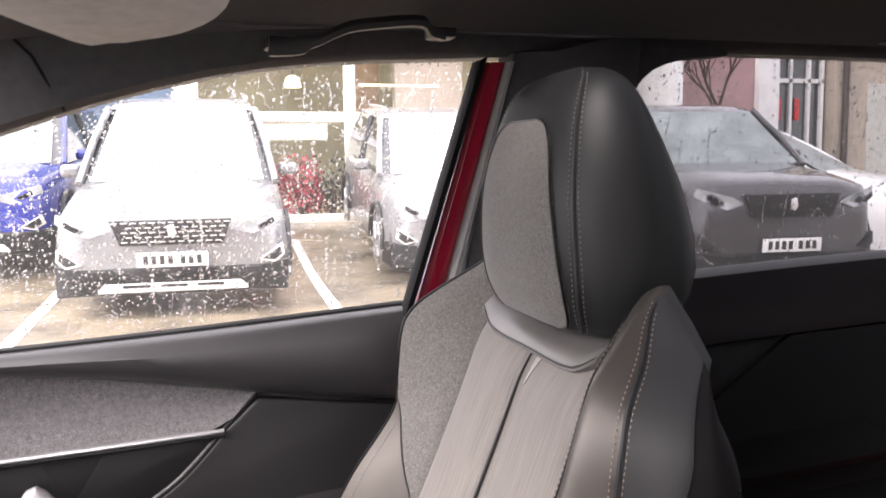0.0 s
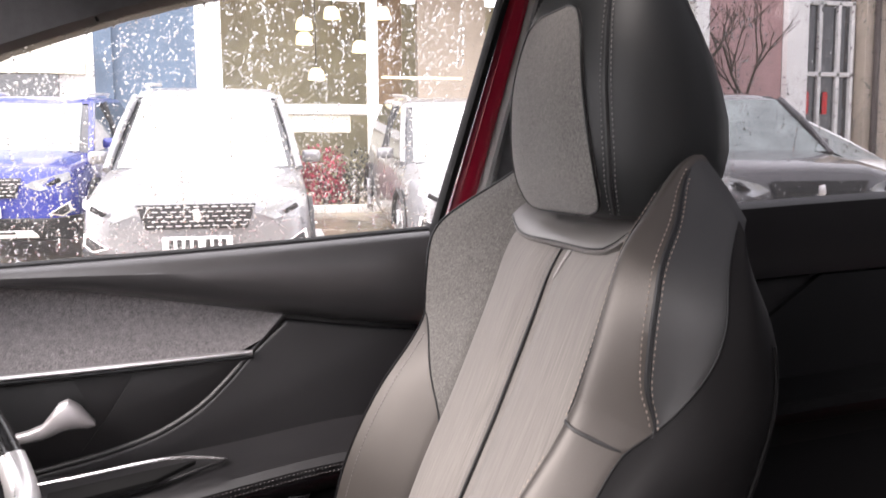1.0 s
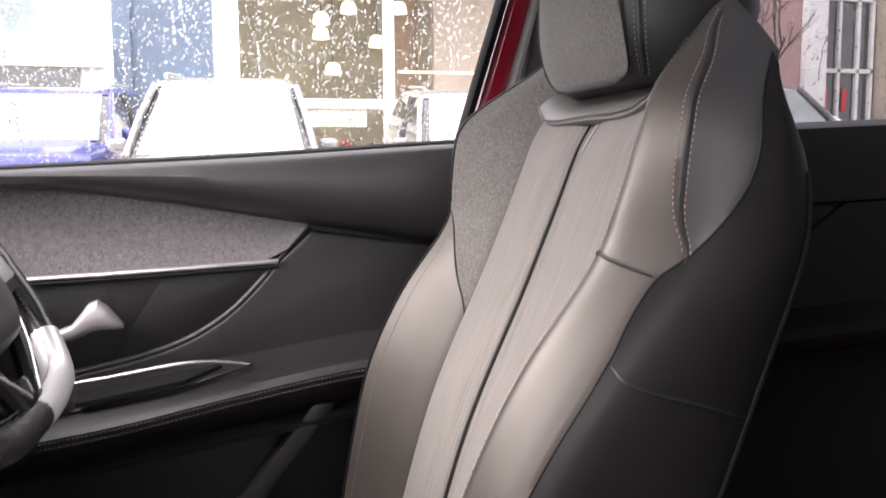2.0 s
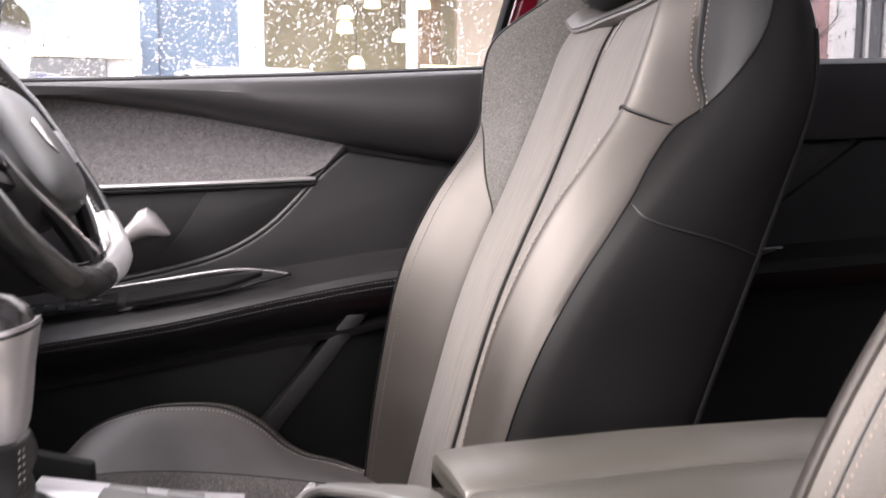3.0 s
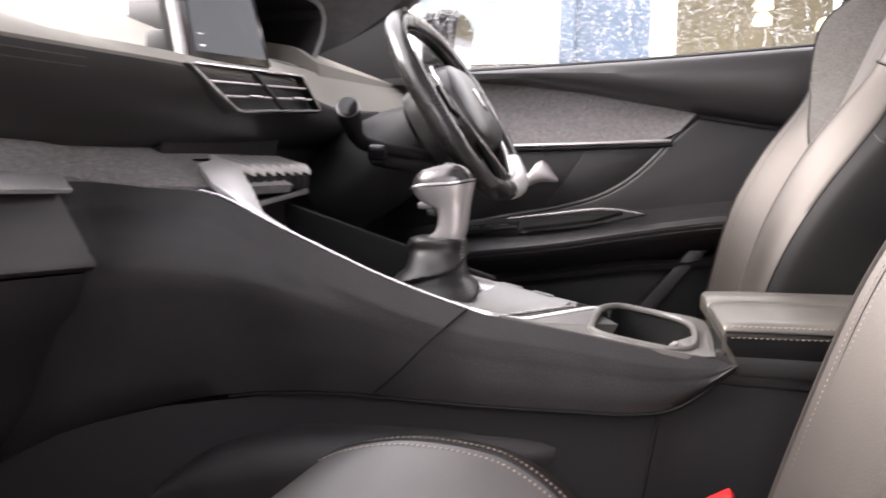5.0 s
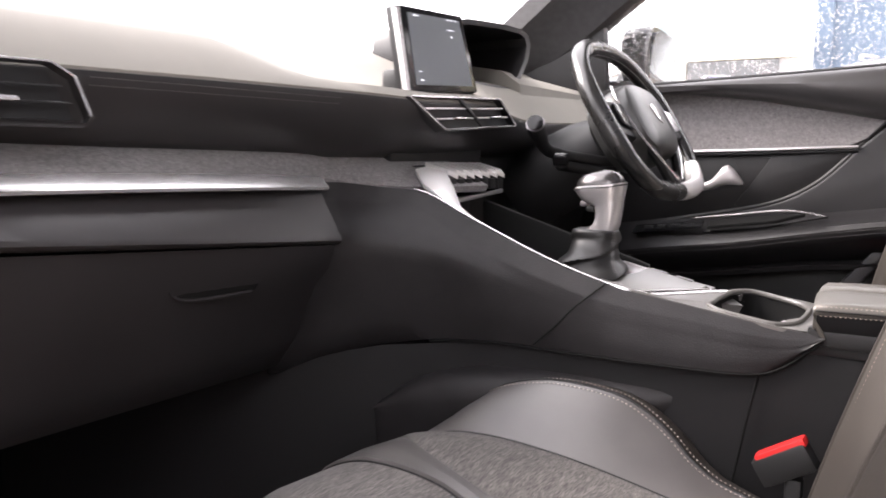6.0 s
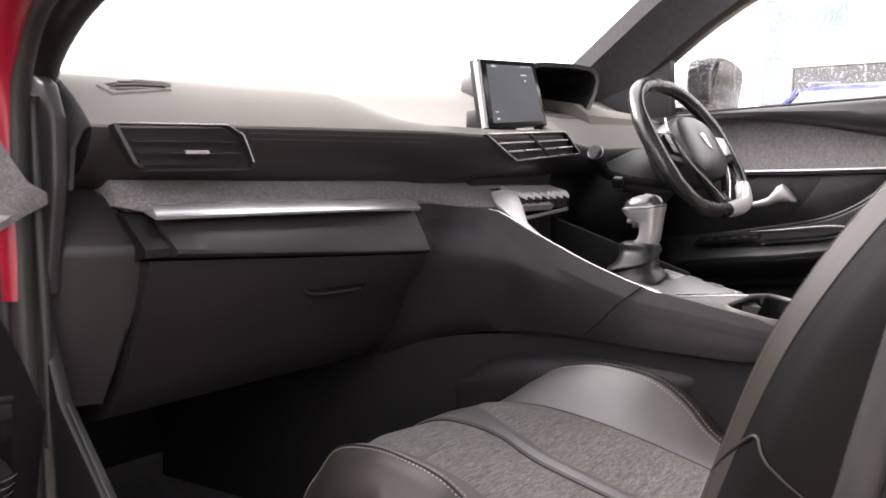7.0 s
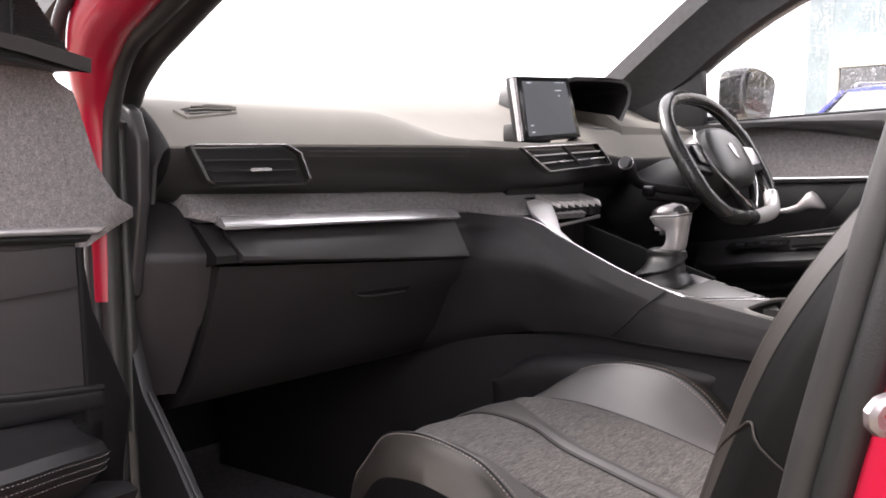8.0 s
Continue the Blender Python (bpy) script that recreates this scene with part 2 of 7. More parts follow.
def sheet(rows, thick=0.003, toward=(0, 0, 0)):
    """A thin skin over a grid of points, thickened by moving its copy by the given offset."""
    bm = bmesh.new()
    off = Vector(toward).normalized() * thick if Vector(toward).length else Vector((0, 0, -thick))
    A = [[bm.verts.new(p) for p in r] for r in rows]
    B = [[bm.verts.new(Vector(p) + off) for p in r] for r in rows]
    R, C = len(rows), len(rows[0])
    for i in range(R - 1):
        for j in range(C - 1):
            bm.faces.new((A[i][j], A[i][j + 1], A[i + 1][j + 1], A[i + 1][j]))
            bm.faces.new((B[i][j], B[i + 1][j], B[i + 1][j + 1], B[i][j + 1]))
    for i in range(R - 1):
        bm.faces.new((A[i][0], A[i + 1][0], B[i + 1][0], B[i][0]))
        bm.faces.new((A[i][-1], B[i][-1], B[i + 1][-1], A[i + 1][-1]))
    for j in range(C - 1):
        bm.faces.new((A[0][j], B[0][j], B[0][j + 1], A[0][j + 1]))
        bm.faces.new((A[-1][j], A[-1][j + 1], B[-1][j + 1], B[-1][j]))
    bmesh.ops.recalc_face_normals(bm, faces=bm.faces)
    return bm


def rbox(c, s, r=0.004, m=None, seg=2):
    """A box of size s round c with rounded edges, turned by m about c."""
    bm = bmesh.new()
    bmesh.ops.create_cube(bm, size=1)
    bmesh.ops.scale(bm, vec=s, verts=bm.verts)
    if r:
        bmesh.ops.bevel(bm, geom=bm.edges[:], offset=min(r, min(s) * 0.45), segments=seg, profile=0.6, affect="EDGES")
    bmesh.ops.transform(bm, matrix=Matrix.Translation(c) @ (m.to_4x4() if m else Matrix()), verts=bm.verts)
    return bm


def tube(pts, r, n=8, closed=False):
    """A round bar along pts; r one radius or one for each point."""
    P = [Vector(p) for p in pts]
    k = len(P)
    rs = r if isinstance(r, (list, tuple)) else [r] * k
    rings = []
    side = None
    for i, p in enumerate(P):
        d = ((P[(i + 1) % k] if closed or i < k - 1 else p) - (P[i - 1] if closed or i else p)).normalized()
        if side is None:
            side = d.orthogonal().normalized()
        side = (side - d * side.dot(d)).normalized()
        up = d.cross(side)
        rings.append([p + (side * math.cos(a) + up * math.sin(a)) * rs[i] for a in (2 * math.pi * j / n for j in range(n))])
    if closed:
        rings.append(rings[0])
    return loft(rings, True, not closed)


def slab(outline, off, r=0.003, seg=2):
    """A plate: a planar outline pushed by the offset, its edges rounded."""
    bm = bmesh.new()
    a = [bm.verts.new(p) for p in outline]
    b = [bm.verts.new(Vector(p) + Vector(off)) for p in outline]
    n = len(a)
    bm.faces.new(a)
    bm.faces.new(b[::-1])
    for i in range(n):
        bm.faces.new((a[i], b[i], b[(i + 1) % n], a[(i + 1) % n]))
    bmesh.ops.recalc_face_normals(bm, faces=bm.faces)
    if r:
        bmesh.ops.bevel(bm, geom=bm.edges[:], offset=r, segments=seg, profile=0.6, affect="EDGES", clamp_overlap=True)
    return bm


def ringplate(outer, inner, off, deep=None):
    """A plate with a hole: outer and inner outlines with as many points."""
    bm = bmesh.new()
    o = Vector(off)
    loops = [[bm.verts.new(Vector(p) + q) for p in src] for src, q in ((outer, o), (outer, o * 0), (inner, o * 0), (inner, o))]
    n = len(outer)
    for a, b in ((0, 1), (1, 2), (2, 3), (3, 0)):
        for i in range(n):
            j = (i + 1) % n
            bm.faces.new((loops[a][i], loops[a][j], loops[b][j], loops[b][i]))
    bmesh.ops.recalc_face_normals(bm, faces=bm.faces)
    return bm


def join(*bms):
    out = bmesh.new()
    for b in bms:
        me = bpy.data.meshes.new("tmp")
        b.to_mesh(me)
        out.from_mesh(me)
        b.free()
        bpy.data.meshes.remove(me)
    return out


def stitches(pts, step=0.0048, r=0.0007):
    """A row of short threads along a line."""
    P = [Vector(p) for p in pts]
    bm = bmesh.new()
    dist, nxt = 0.0, 0.0
    for a, b in zip(P, P[1:]):
        seg = (b - a).length
        while nxt <= dist + seg and seg > 0:
            p = a.lerp(b, (nxt - dist) / seg)
            d = (b - a).normalized()
            m = Matrix.Translation(p) @ d.to_track_quat("X", "Z").to_matrix().to_4x4() @ Matrix.Diagonal((step * 0.62, r * 2, r * 2, 1))
            v = [bm.verts.new(m @ Vector(q)) for q in ((-.5, 0, 0), (0, .5, 0), (0, 0, .5), (0, -.5, 0), (0, 0, -.5), (.5, 0, 0))]
            for i in range(4):
                k, j = 1 + i, 1 + (i + 1) % 4
                bm.faces.new((v[0], v[j], v[k]))
                bm.faces.new((v[5], v[k], v[j]))
            nxt += step
        dist += seg
    return bm


def thing(name, base, label, category, group="", kind=""):
    ob = new(name)
    ob.location = base
    ob.empty_display_size = 0.05
    return tagged(ob, label, category, group, kind)




EDGE_PTS = [(-0.097, -0.071, 0.8065), (-0.0855, -0.064, 0.803), (-0.0735, -0.052, 0.7995), (-0.0555, -0.012, 0.797), (-0.030, 0.044, 0.794), (-0.017, 0.066, 0.792), (-0.005, 0.098, 0.790)]


def base_of(ob):
    p = Vector((0, 0, 0))
    while ob is not None:
        p += Vector(ob.location)
        ob = ob.parent
    return p


def part(name, bm, material, parent=None, label="", angle=38, m=None):
    if m is not None:
        bmesh.ops.transform(bm, matrix=m, verts=bm.verts)
        if m.determinant() < 0:
            bmesh.ops.reverse_faces(bm, faces=bm.faces[:])
    if parent is not None:
        bmesh.ops.translate(bm, vec=-base_of(parent), verts=bm.verts)
    me = bpy.data.meshes.new(name)
    bm.to_mesh(me)
    bm.free()
    me.materials.append(material)
    for p in me.polygons:
        p.use_smooth = True
    me.set_sharp_from_angle(angle=radians(angle))
    ob = new(name, me)
    ob.parent = parent
    return tagged(ob, label)


def whole(name, bm, material, label, category, group="", kind="", angle=38):
    return tagged(part(name, bm, material, None, "", angle), label, category, group, kind)


def xz(pts, y):
    return [(x, y, z) for x, z in pts]


# ---- the car's shell ----
BELT = [(-0.6, 1.062), (-0.3, 1.075), (0.0, 1.089), (0.26, 1.105), (0.75, 1.133), (1.2, 1.15)]
TOP = [(-0.6, 1.075), (-0.42, 1.175), (-0.40, 1.193), (-0.30, 1.258), (-0.215, 1.302), (-0.178, 1.316), (-0.066, 1.353), (0.05, 1.381), (0.173, 1.397), (0.33, 1.405), (0.5, 1.414), (0.7, 1.42), (1.2, 1.42)]


def side_y(z):
    """How far the glass leans in: half width at a height."""
    return 0.675 - max(0.0, z - 1.08) * 0.2


def floor_and_roof():
    whole("floor", sheet([[(x, y, 0.42) for y in (-0.70, -0.2, 0.2, 0.70)] for x in (-1.0, -0.4, 0.4, 1.7)], 0.05, (0, 0, -1)), CARPET,
          "black carpeted car floor in deep shade", "floor", kind="structure")
    def roof(xs, ys, dz=0.0):
        return [[(x, y, (1.478 if x > -0.1 else 1.452) - 0.05 * abs(y / 0.56) ** 4 + dz) for y in ys] for x in xs]
    wide = [-0.56 + 0.07 * k for k in range(17)]
    side = [0.33, 0.37, 0.42, 0.47, 0.52, 0.56]
    long = (0.08, 0.2, 0.45, 0.8, 1.15)
    whole("ceiling", join(sheet(roof((-0.22, -0.15, 0.0, 0.08), wide), 0.03, (0, 0, 1)), sheet(roof((1.15, 1.2, 1.7), wide), 0.03, (0, 0, 1)),
                          sheet(roof(long, side), 0.03, (0, 0, 1)), sheet(roof(long, [-y for y in side[::-1]]), 0.03, (0, 0, 1))), HEADLINER,
          "black cloth headliner round an assumed roof opening", "ceiling", kind="structure")
    # glass roof is unseen and assumed, to let light in from above
    top = whole("window_4", sheet(roof(long, [-0.33 + 0.066 * k for k in range(11)], 0.012), 0.004, (0, 0, 1)), ROOFGLASS, "assumed tinted glass roof panel, out of view", "window", kind="structure")
    top.visible_shadow = False


def side_wall(sign, name, label, openings):
    """Body side above the belt: the frame round the glass, as a lofted band at the roof, and pillars."""
    ob = thing(name, (0.4, sign * 0.68, 0.42), label, "car body", kind="structure")
    S = Matrix.Diagonal((1, sign, 1, 1))
    xs = [-0.62 + 0.06 * k for k in range(40)]
    rail = []
    for x in xs:
        z = cat(TOP, x)
        y = side_y(z)
        zi = 1.425 if x > -0.15 else cat([(-0.66, 1.10), (-0.567, 1.173), (-0.372, 1.322), (-0.25, 1.395), (-0.15, 1.425)], x)
        yi = 0.56 if x > -0.2 else 0.585
        rail.append([(x, y, z), (x, y - 0.015, z + 0.006), (x, (y + yi) / 2 - 0.005, (z + zi) / 2 + 0.018), (x, yi, max(zi, z + 0.012)), (x, yi + 0.01, max(zi, z + 0.01) + 0.05), (x, y + 0.035, z + 0.05), (x, y + 0.02, z + 0.003)])
    part("roof_rail_trim", loft(rail), HEADLINER, ob, m=S)
    skin = [[(x, side_y(cat(TOP, x)) + 0.04, cat(TOP, x) + 0.034), (x, side_y(cat(TOP, x)) + 0.036, cat(TOP, x) + 0.062), (x, 0.595, cat([(-0.66, 1.13), (-0.567, 1.2), (-0.372, 1.35), (-0.25, 1.42), (-0.15, 1.465), (0.3, 1.48), (2, 1.48)], x))] for x in xs]
    part("window_frame", loft([[(x, side_y(cat(TOP, x)) + dy, cat(TOP, x) + dz) for dy, dz in ((0.016, 0.002), (0.036, 0.0), (0.046, 0.006), (0.046, 0.036), (0.016, 0.036))] for x in xs]), SEAL, ob, "black window frame", m=S)
    part("roof_rail_skin", sheet(skin, 0.004, (0, 1, 0.3)), RED, ob, "red painted outer roof rail", m=S)
    return ob, S


floor_and_roof()
left_side, SL = side_wall(-1, "car_body_left", "red car body side with dark inner trim and the front door opening", None)
right_side, SR = side_wall(1, "car_body_right", "red car body side with dark inner trim round the windows", None)


def pillar(ob, S, name, quad, y0, depth, material, label=""):
    """An upright trim piece: four (x, z) corners between the belt and the rail."""
    rows = []
    (xa, za), (xb, zb), (xc, zc), (xd, zd) = quad
    for k in range(9):
        t = k / 8
        l = Vector((xa + (xd - xa) * t, 0, za + (zd - za) * t))
        r = Vector((xb + (xc - xb) * t, 0, zb + (zc - zb) * t))
        y = side_y((l.z + r.z) / 2) + y0
        rows.append([(l.x, y, l.z), (l.x, y - depth * 0.7, l.z), (l.x * 0.75 + r.x * 0.25, y - depth, l.z), (l.x * 0.25 + r.x * 0.75, y - depth, r.z), (r.x, y - depth * 0.7, r.z), (r.x, y, r.z)])
    part(name, loft(rows), material, ob, label, m=S)


# B pillars: black glass edge, red door frame, seal, inner trim
for ob, S in ((right_side, SR),):
    pillar(ob, S, "window_guide", [(0.257, 1.095), (0.269, 1.095), (0.350, 1.405), (0.336, 1.40)], 0.0, 0.020, DEEP, "black window guide")
    pillar(ob, S, "door_frame", [(0.269, 1.075), (0.300, 1.075), (0.374, 1.40), (0.350, 1.40)], 0.005, 0.018, RED, "red painted door frame")
    pillar(ob, S, "door_seal", [(0.300, 1.06), (0.3095, 1.06), (0.382, 1.40), (0.374, 1.40)], 0.0, 0.024, SEAL_P, "pale grey flocked door seal")
    pillar(ob, S, "pillar_trim", [(0.3095, 1.0), (0.535, 1.0), (0.548, 1.43), (0.380, 1.41)], 0.03, 0.07, HEADLINER)
    part("frame_corner", slab(xz([(0.53, 1.34), (0.545, 1.368), (0.556, 1.383), (0.572, 1.396), (0.594, 1.405), (0.62, 1.411), (0.68, 1.416), (0.68, 1.44), (0.52, 1.44)], 0.600), (0, 0.03, 0), 0.003), HEADLINER, ob, "rounded rear window corner")
    part("trim_joint", tube([(-0.166, 0.553, 1.43), (-0.157, 0.558, 1.423), (-0.129, 0.586, 1.392), (-0.106, 0.614, 1.341)], 0.0016, 6), DEEP, ob)
# left side: A pillar foot, B pillar with striker, rear quarter
def left_pillars():
    ob = left_side
    # B pillar behind the open door
    pillar(ob, SL, "pillar_trim", [(0.34, 0.45), (0.56, 0.45), (0.585, 1.43), (0.40, 1.41)], 0.03, 0.07, PLASTIC)


left_pillars()


# ---- windows with rain ----
def pane(name, outline, label, seed, count, y_lean, sign, size=(0.0012, 0.0035), runs=0, glass=None):
    """A glass pane from an outline in (x, z), leaning with the body side, with drops on its outer face."""
    def P(x, z, o=0.0):
        return Vector((x, sign * (side_y(z) + y_lean + o), z))
    bm = bmesh.new()
    a = [bm.verts.new(P(x, z)) for x, z in outline]
    b = [bm.verts.new(P(x, z, 0.004)) for x, z in outline]
    n = len(a)
    bm.faces.new(a), bm.faces.new(b[::-1])
    for i in range(n):
        bm.faces.new((a[i], b[i], b[(i + 1) % n], a[(i + 1) % n]))
    bmesh.ops.recalc_face_normals(bm, faces=bm.faces)
    ob = whole(name, bm, glass or GLASS, label, "window", kind="structure")
    ob.visible_shadow = glass is not None
    rnd = random.Random(seed)
    xs, zs = [p[0] for p in outline], [p[1] for p in outline]

    def inside(x, z):
        c = False
        for i in range(n):
            (x1, z1), (x2, z2) = outline[i], outline[i - 1]
            if (z1 > z) != (z2 > z) and x < (x2 - x1) * (z - z1) / (z2 - z1) + x1:
                c = not c
        return c
    verts, faces = [], []

    def dome(x, z, r, tall=1.0):
        k = len(verts)
        m = 7
        for ring, h in ((1.0, 0.0), (0.78, 0.24), (0.42, 0.41)):
            for j in range(m):
                t = 2 * math.pi * j / m
                verts.append(P(x + r * ring * math.cos(t), z + r * ring * math.sin(t) * tall, 0.0042 + r * h))
        verts.append(P(x, z, 0.0042 + r * 0.46))
        for q in (0, m):
            for j in range(m):
                faces.append((k + q + j, k + q + (j + 1) % m, k + q + m + (j + 1) % m, k + q + m + j))
        for j in range(m):
            faces.append((k + 2 * m + j, k + 2 * m + (j + 1) % m, k + 3 * m))
        faces.append([k + j for j in range(m)][::-1])
    made = 0
    for _ in range(count * 4):
        if made >= count:
            break
        x, z = rnd.uniform(min(xs), max(xs)), rnd.uniform(min(zs), max(zs))
        if not inside(x, z) or noise.noise(Vector((x * 14, z * 14, seed))) < rnd.uniform(-0.7, 0.25):
            continue
        dome(x, z, rnd.uniform(*size) * (1.0 if rnd.random() < 0.93 else 1.5), rnd.uniform(0.9, 1.5))
        made += 1
    for _ in range(runs):
        x, z = rnd.uniform(min(xs), max(xs)), rnd.uniform(min(zs) + 0.05, max(zs))
        for _ in range(rnd.randint(4, 12)):
            x += rnd.uniform(-0.0015, 0.0015)
            z -= rnd.uniform(0.003, 0.008)
            if inside(x, z):
                dome(x, z, rnd.uniform(0.0008, 0.0017), rnd.uniform(1.0, 2.2))
    me = bpy.data.meshes.new("raindrops")
    me.from_pydata(verts, [], faces)
    me.materials.append(RAIN)
    for p in me.polygons:
        p.use_smooth = True
    if not made:
        return ob
    d = tagged(new("raindrops", me), "clear raindrops on the outside of the window glass", "raindrops", kind="stuff")
    d.visible_shadow = False
    return ob


front_glass = [(-0.40, 1.06)] + [(x, cat(TOP, x) + 0.004) for x in (-0.40, -0.33, -0.26, -0.2, -0.13, -0.05, 0.05, 0.15, 0.25, 0.35)] + [(0.275, 1.09)]
rear_glass = [(0.53, 1.10), (0.555, 1.40), (0.60, 1.418), (0.65, 1.428), (0.9, 1.43), (1.15, 1.43), (1.18, 1.14)]
pane("window_1", front_glass, "rain-speckled clear front side window", 3, 9000, 0.008, 1, (0.0004, 0.0011), runs=60)
pane("window_2", rear_glass, "rain-speckled clear rear side window", 5, 1700, 0.008, 1, (0.0006, 0.0016), runs=20, glass=PRIVACY)

# rear panes lie out of view; dark tint added to cut fill light
TINT = clear("dark_tinted_glass", (0.3, 0.3, 0.31))
pane("window_5", rear_glass, "unseen left rear window, tinted to cut fill light", 7, 0, 0.008, -1, glass=TINT)
whole("window_6", sheet([[(1.715 + 0.02 * k, y, 1.115 + 0.25 * k) for y in (-0.6, -0.3, 0.0, 0.3, 0.6)] for k in (0, 1)], 0.004, (1, 0, 0)), TINT, "unseen back window, tinted to cut fill light", "window", kind="structure")


def windscreen():
    A, B = [], []
    rows = []
    for t in (0, 0.25, 0.5, 0.75, 1):
        x, z = -0.95 + (0.73) * t, 1.04 + 0.405 * t
        w = 0.70 - 0.13 * t
        rows.append([(x - 0.10 * (1 - (k / 8 - 1) ** 2) * 1.0, w * (k / 8 - 1), z) for k in range(17)])
    ob = whole("window_3", sheet(rows, 0.004, (-0.5, 0, 1)), SCREENGLASS, "wet clear windscreen over the dashboard", "windscreen", kind="structure")
    ob.visible_shadow = False


windscreen()


# ---- seats ----
X0 = [(0.55, 0.10), (0.72, 0.146), (0.85, 0.186), (0.98, 0.243), (1.125, 0.300), (1.22, 0.33)]
XB = [(0.55, 0.215), (0.79, 0.277), (0.925, 0.322), (1.02, 0.356), (1.06, 0.36), (1.13, 0.352), (1.2, 0.335)]
BB = [(0.55, 0.03), (0.7, 0.05), (0.78, 0.058), (0.88, 0.066), (0.95, 0.062), (1.02, 0.042), (1.06, 0.042), (1.1, 0.044), (1.13, 0.041), (1.16, 0.028), (1.2, 0.012)]
BB_OUT = [(0.55, 0.03), (0.7, 0.05), (0.78, 0.058), (0.88, 0.066), (0.95, 0.062), (1.02, 0.044), (1.06, 0.056), (1.1, 0.066), (1.125, 0.064), (1.15, 0.045), (1.18, 0.02), (1.2, 0.01)]
WS_OUT = [(0.55, 0.92), (0.75, 1.0), (0.9, 1.04), (1.03, 1.02), (1.08, 1.02), (1.115, 1.04), (1.145, 0.99), (1.175, 0.87), (1.2, 0.78)]
WS = [(0.55, 0.92), (0.75, 1.0), (0.9, 1.04), (1.03, 1.04), (1.10, 1.03), (1.15, 0.96), (1.2, 0.85)]
US = (0.0, 0.004, 0.006, 0.035, 0.075, 0.108, 0.122, 0.128, 0.155, 0.18, 0.188, 0.203, 0.211, 0.222, 0.230, 0.226, 0.203, 0.12, 0.0)


def back_point(k, v, wide=False):
    """Point k of the half outline of the backrest at the height share v: x, distance from the middle, z; wide: the window side."""
    u = US[k]
    ztop = cat([(0.0, 1.140), (0.09, 1.142), (0.128, 1.162), (0.155, 1.186), (0.178, 1.195), (0.188, 1.188), (0.203, 1.173), (0.211, 1.165), (0.23, 1.14)], u)
    ztop = {13: 1.153, 14: 1.142, 15: 1.132, 16: 1.124, 17: 1.12, 18: 1.12}.get(k, ztop)
    z = 0.56 + v * (ztop - 0.56)
    x0, xb, b, w = cat(X0, z), cat(XB, z), cat(BB_OUT if wide else BB, z), cat(WS_OUT if wide else WS, z)
    fl = cat(FLANK[0], z)
    dx = {0: x0 + 0.003, 1: x0 + 0.003, 2: x0 + 0.002, 3: x0 - 0.008, 4: x0 - 0.010, 5: x0 - 0.006, 6: x0 + 0.003, 7: x0 - 0.006,
          8: x0 - 0.62 * b, 9: x0 - b, 10: x0 - b + 0.004, 11: x0 - b + 0.62 * fl, 12: x0 - b + fl, 13: x0 - b + fl + 0.018,
          14: (x0 - b + fl) * 0.45 + xb * 0.55, 15: xb - 0.02, 16: xb - 0.003, 17: xb, 18: xb}[k]
    dx = min(dx, xb)
    if v > 0.9:
        mid = 0.45 * x0 + 0.55 * xb
        dx = mid + (dx - mid) * math.sqrt(max(0.0, 1 - ((v - 0.9) / 0.1) ** 2))
    if v > 0.82 and not wide:
        w *= 1 - cat([(9, 0.0), (11, 0.005), (13, 0.03), (15, 0.05), (18, 0.05)], k) * ((v - 0.82) / 0.18) ** 2
    return Vector((dx, u * w, z))


JOINT = {6: 0.60, 7: 0.63, 8: 0.69, 9: 0.748}     # where felt meets leather on the shoulder
FLANK_A = [(0.6, 0.01), (0.8, 0.019), (0.9, 0.032), (0.97, 0.043), (1.03, 0.048), (1.1, 0.035), (1.2, 0.022)]
FLANK_B = [(0.6, 0.0186), (0.8, 0.026), (0.9, 0.031), (1.0, 0.0322), (1.1, 0.0217), (1.2, 0.0136)]
FLANK = [FLANK_A]


# the two seam lines of the console side: double stitching over the shoulder lobe, and the flank piping
LOBE_SEAM = [(0.75, 11.9), (0.765, 11.85), (0.795, 11.3), (0.83, 11.1), (0.905, 11.0), (0.95, 10.7), (0.985, 9.95), (1.0, 9.7)]
FLANK_SEAM = [(0.0, 12.0), (0.6, 12.0), (0.66, 11.8), (0.70, 11.4), (0.735, 11.35), (0.76, 11.85), (0.795, 12.4), (0.845, 13.0), (0.895, 13.3), (0.925, 13.3), (1.0, 13.1)]


def skin_point(kf, v, wide=False):
    """Smooth point of the backrest between the outline's points."""
    k = min(int(kf), len(US) - 2)
    t = kf - k
    if t < 1e-6:
        return back_point(k, v, wide)
    b, c = back_point(k, v, wide), back_point(k + 1, v, wide)
    a = back_point(k - 1, v, wide) if k else b * 2 - c
    d = back_point(k + 2, v, wide) if k + 2 < len(US) else c * 2 - b
    q = 0.5 * ((2 * b) + (c - a) * t + (2 * a - 5 * b + 4 * c - d) * t * t + (3 * b - a - 3 * c + d) * t ** 3)
    return q * 0.5 + b.lerp(c, t) * 0.5


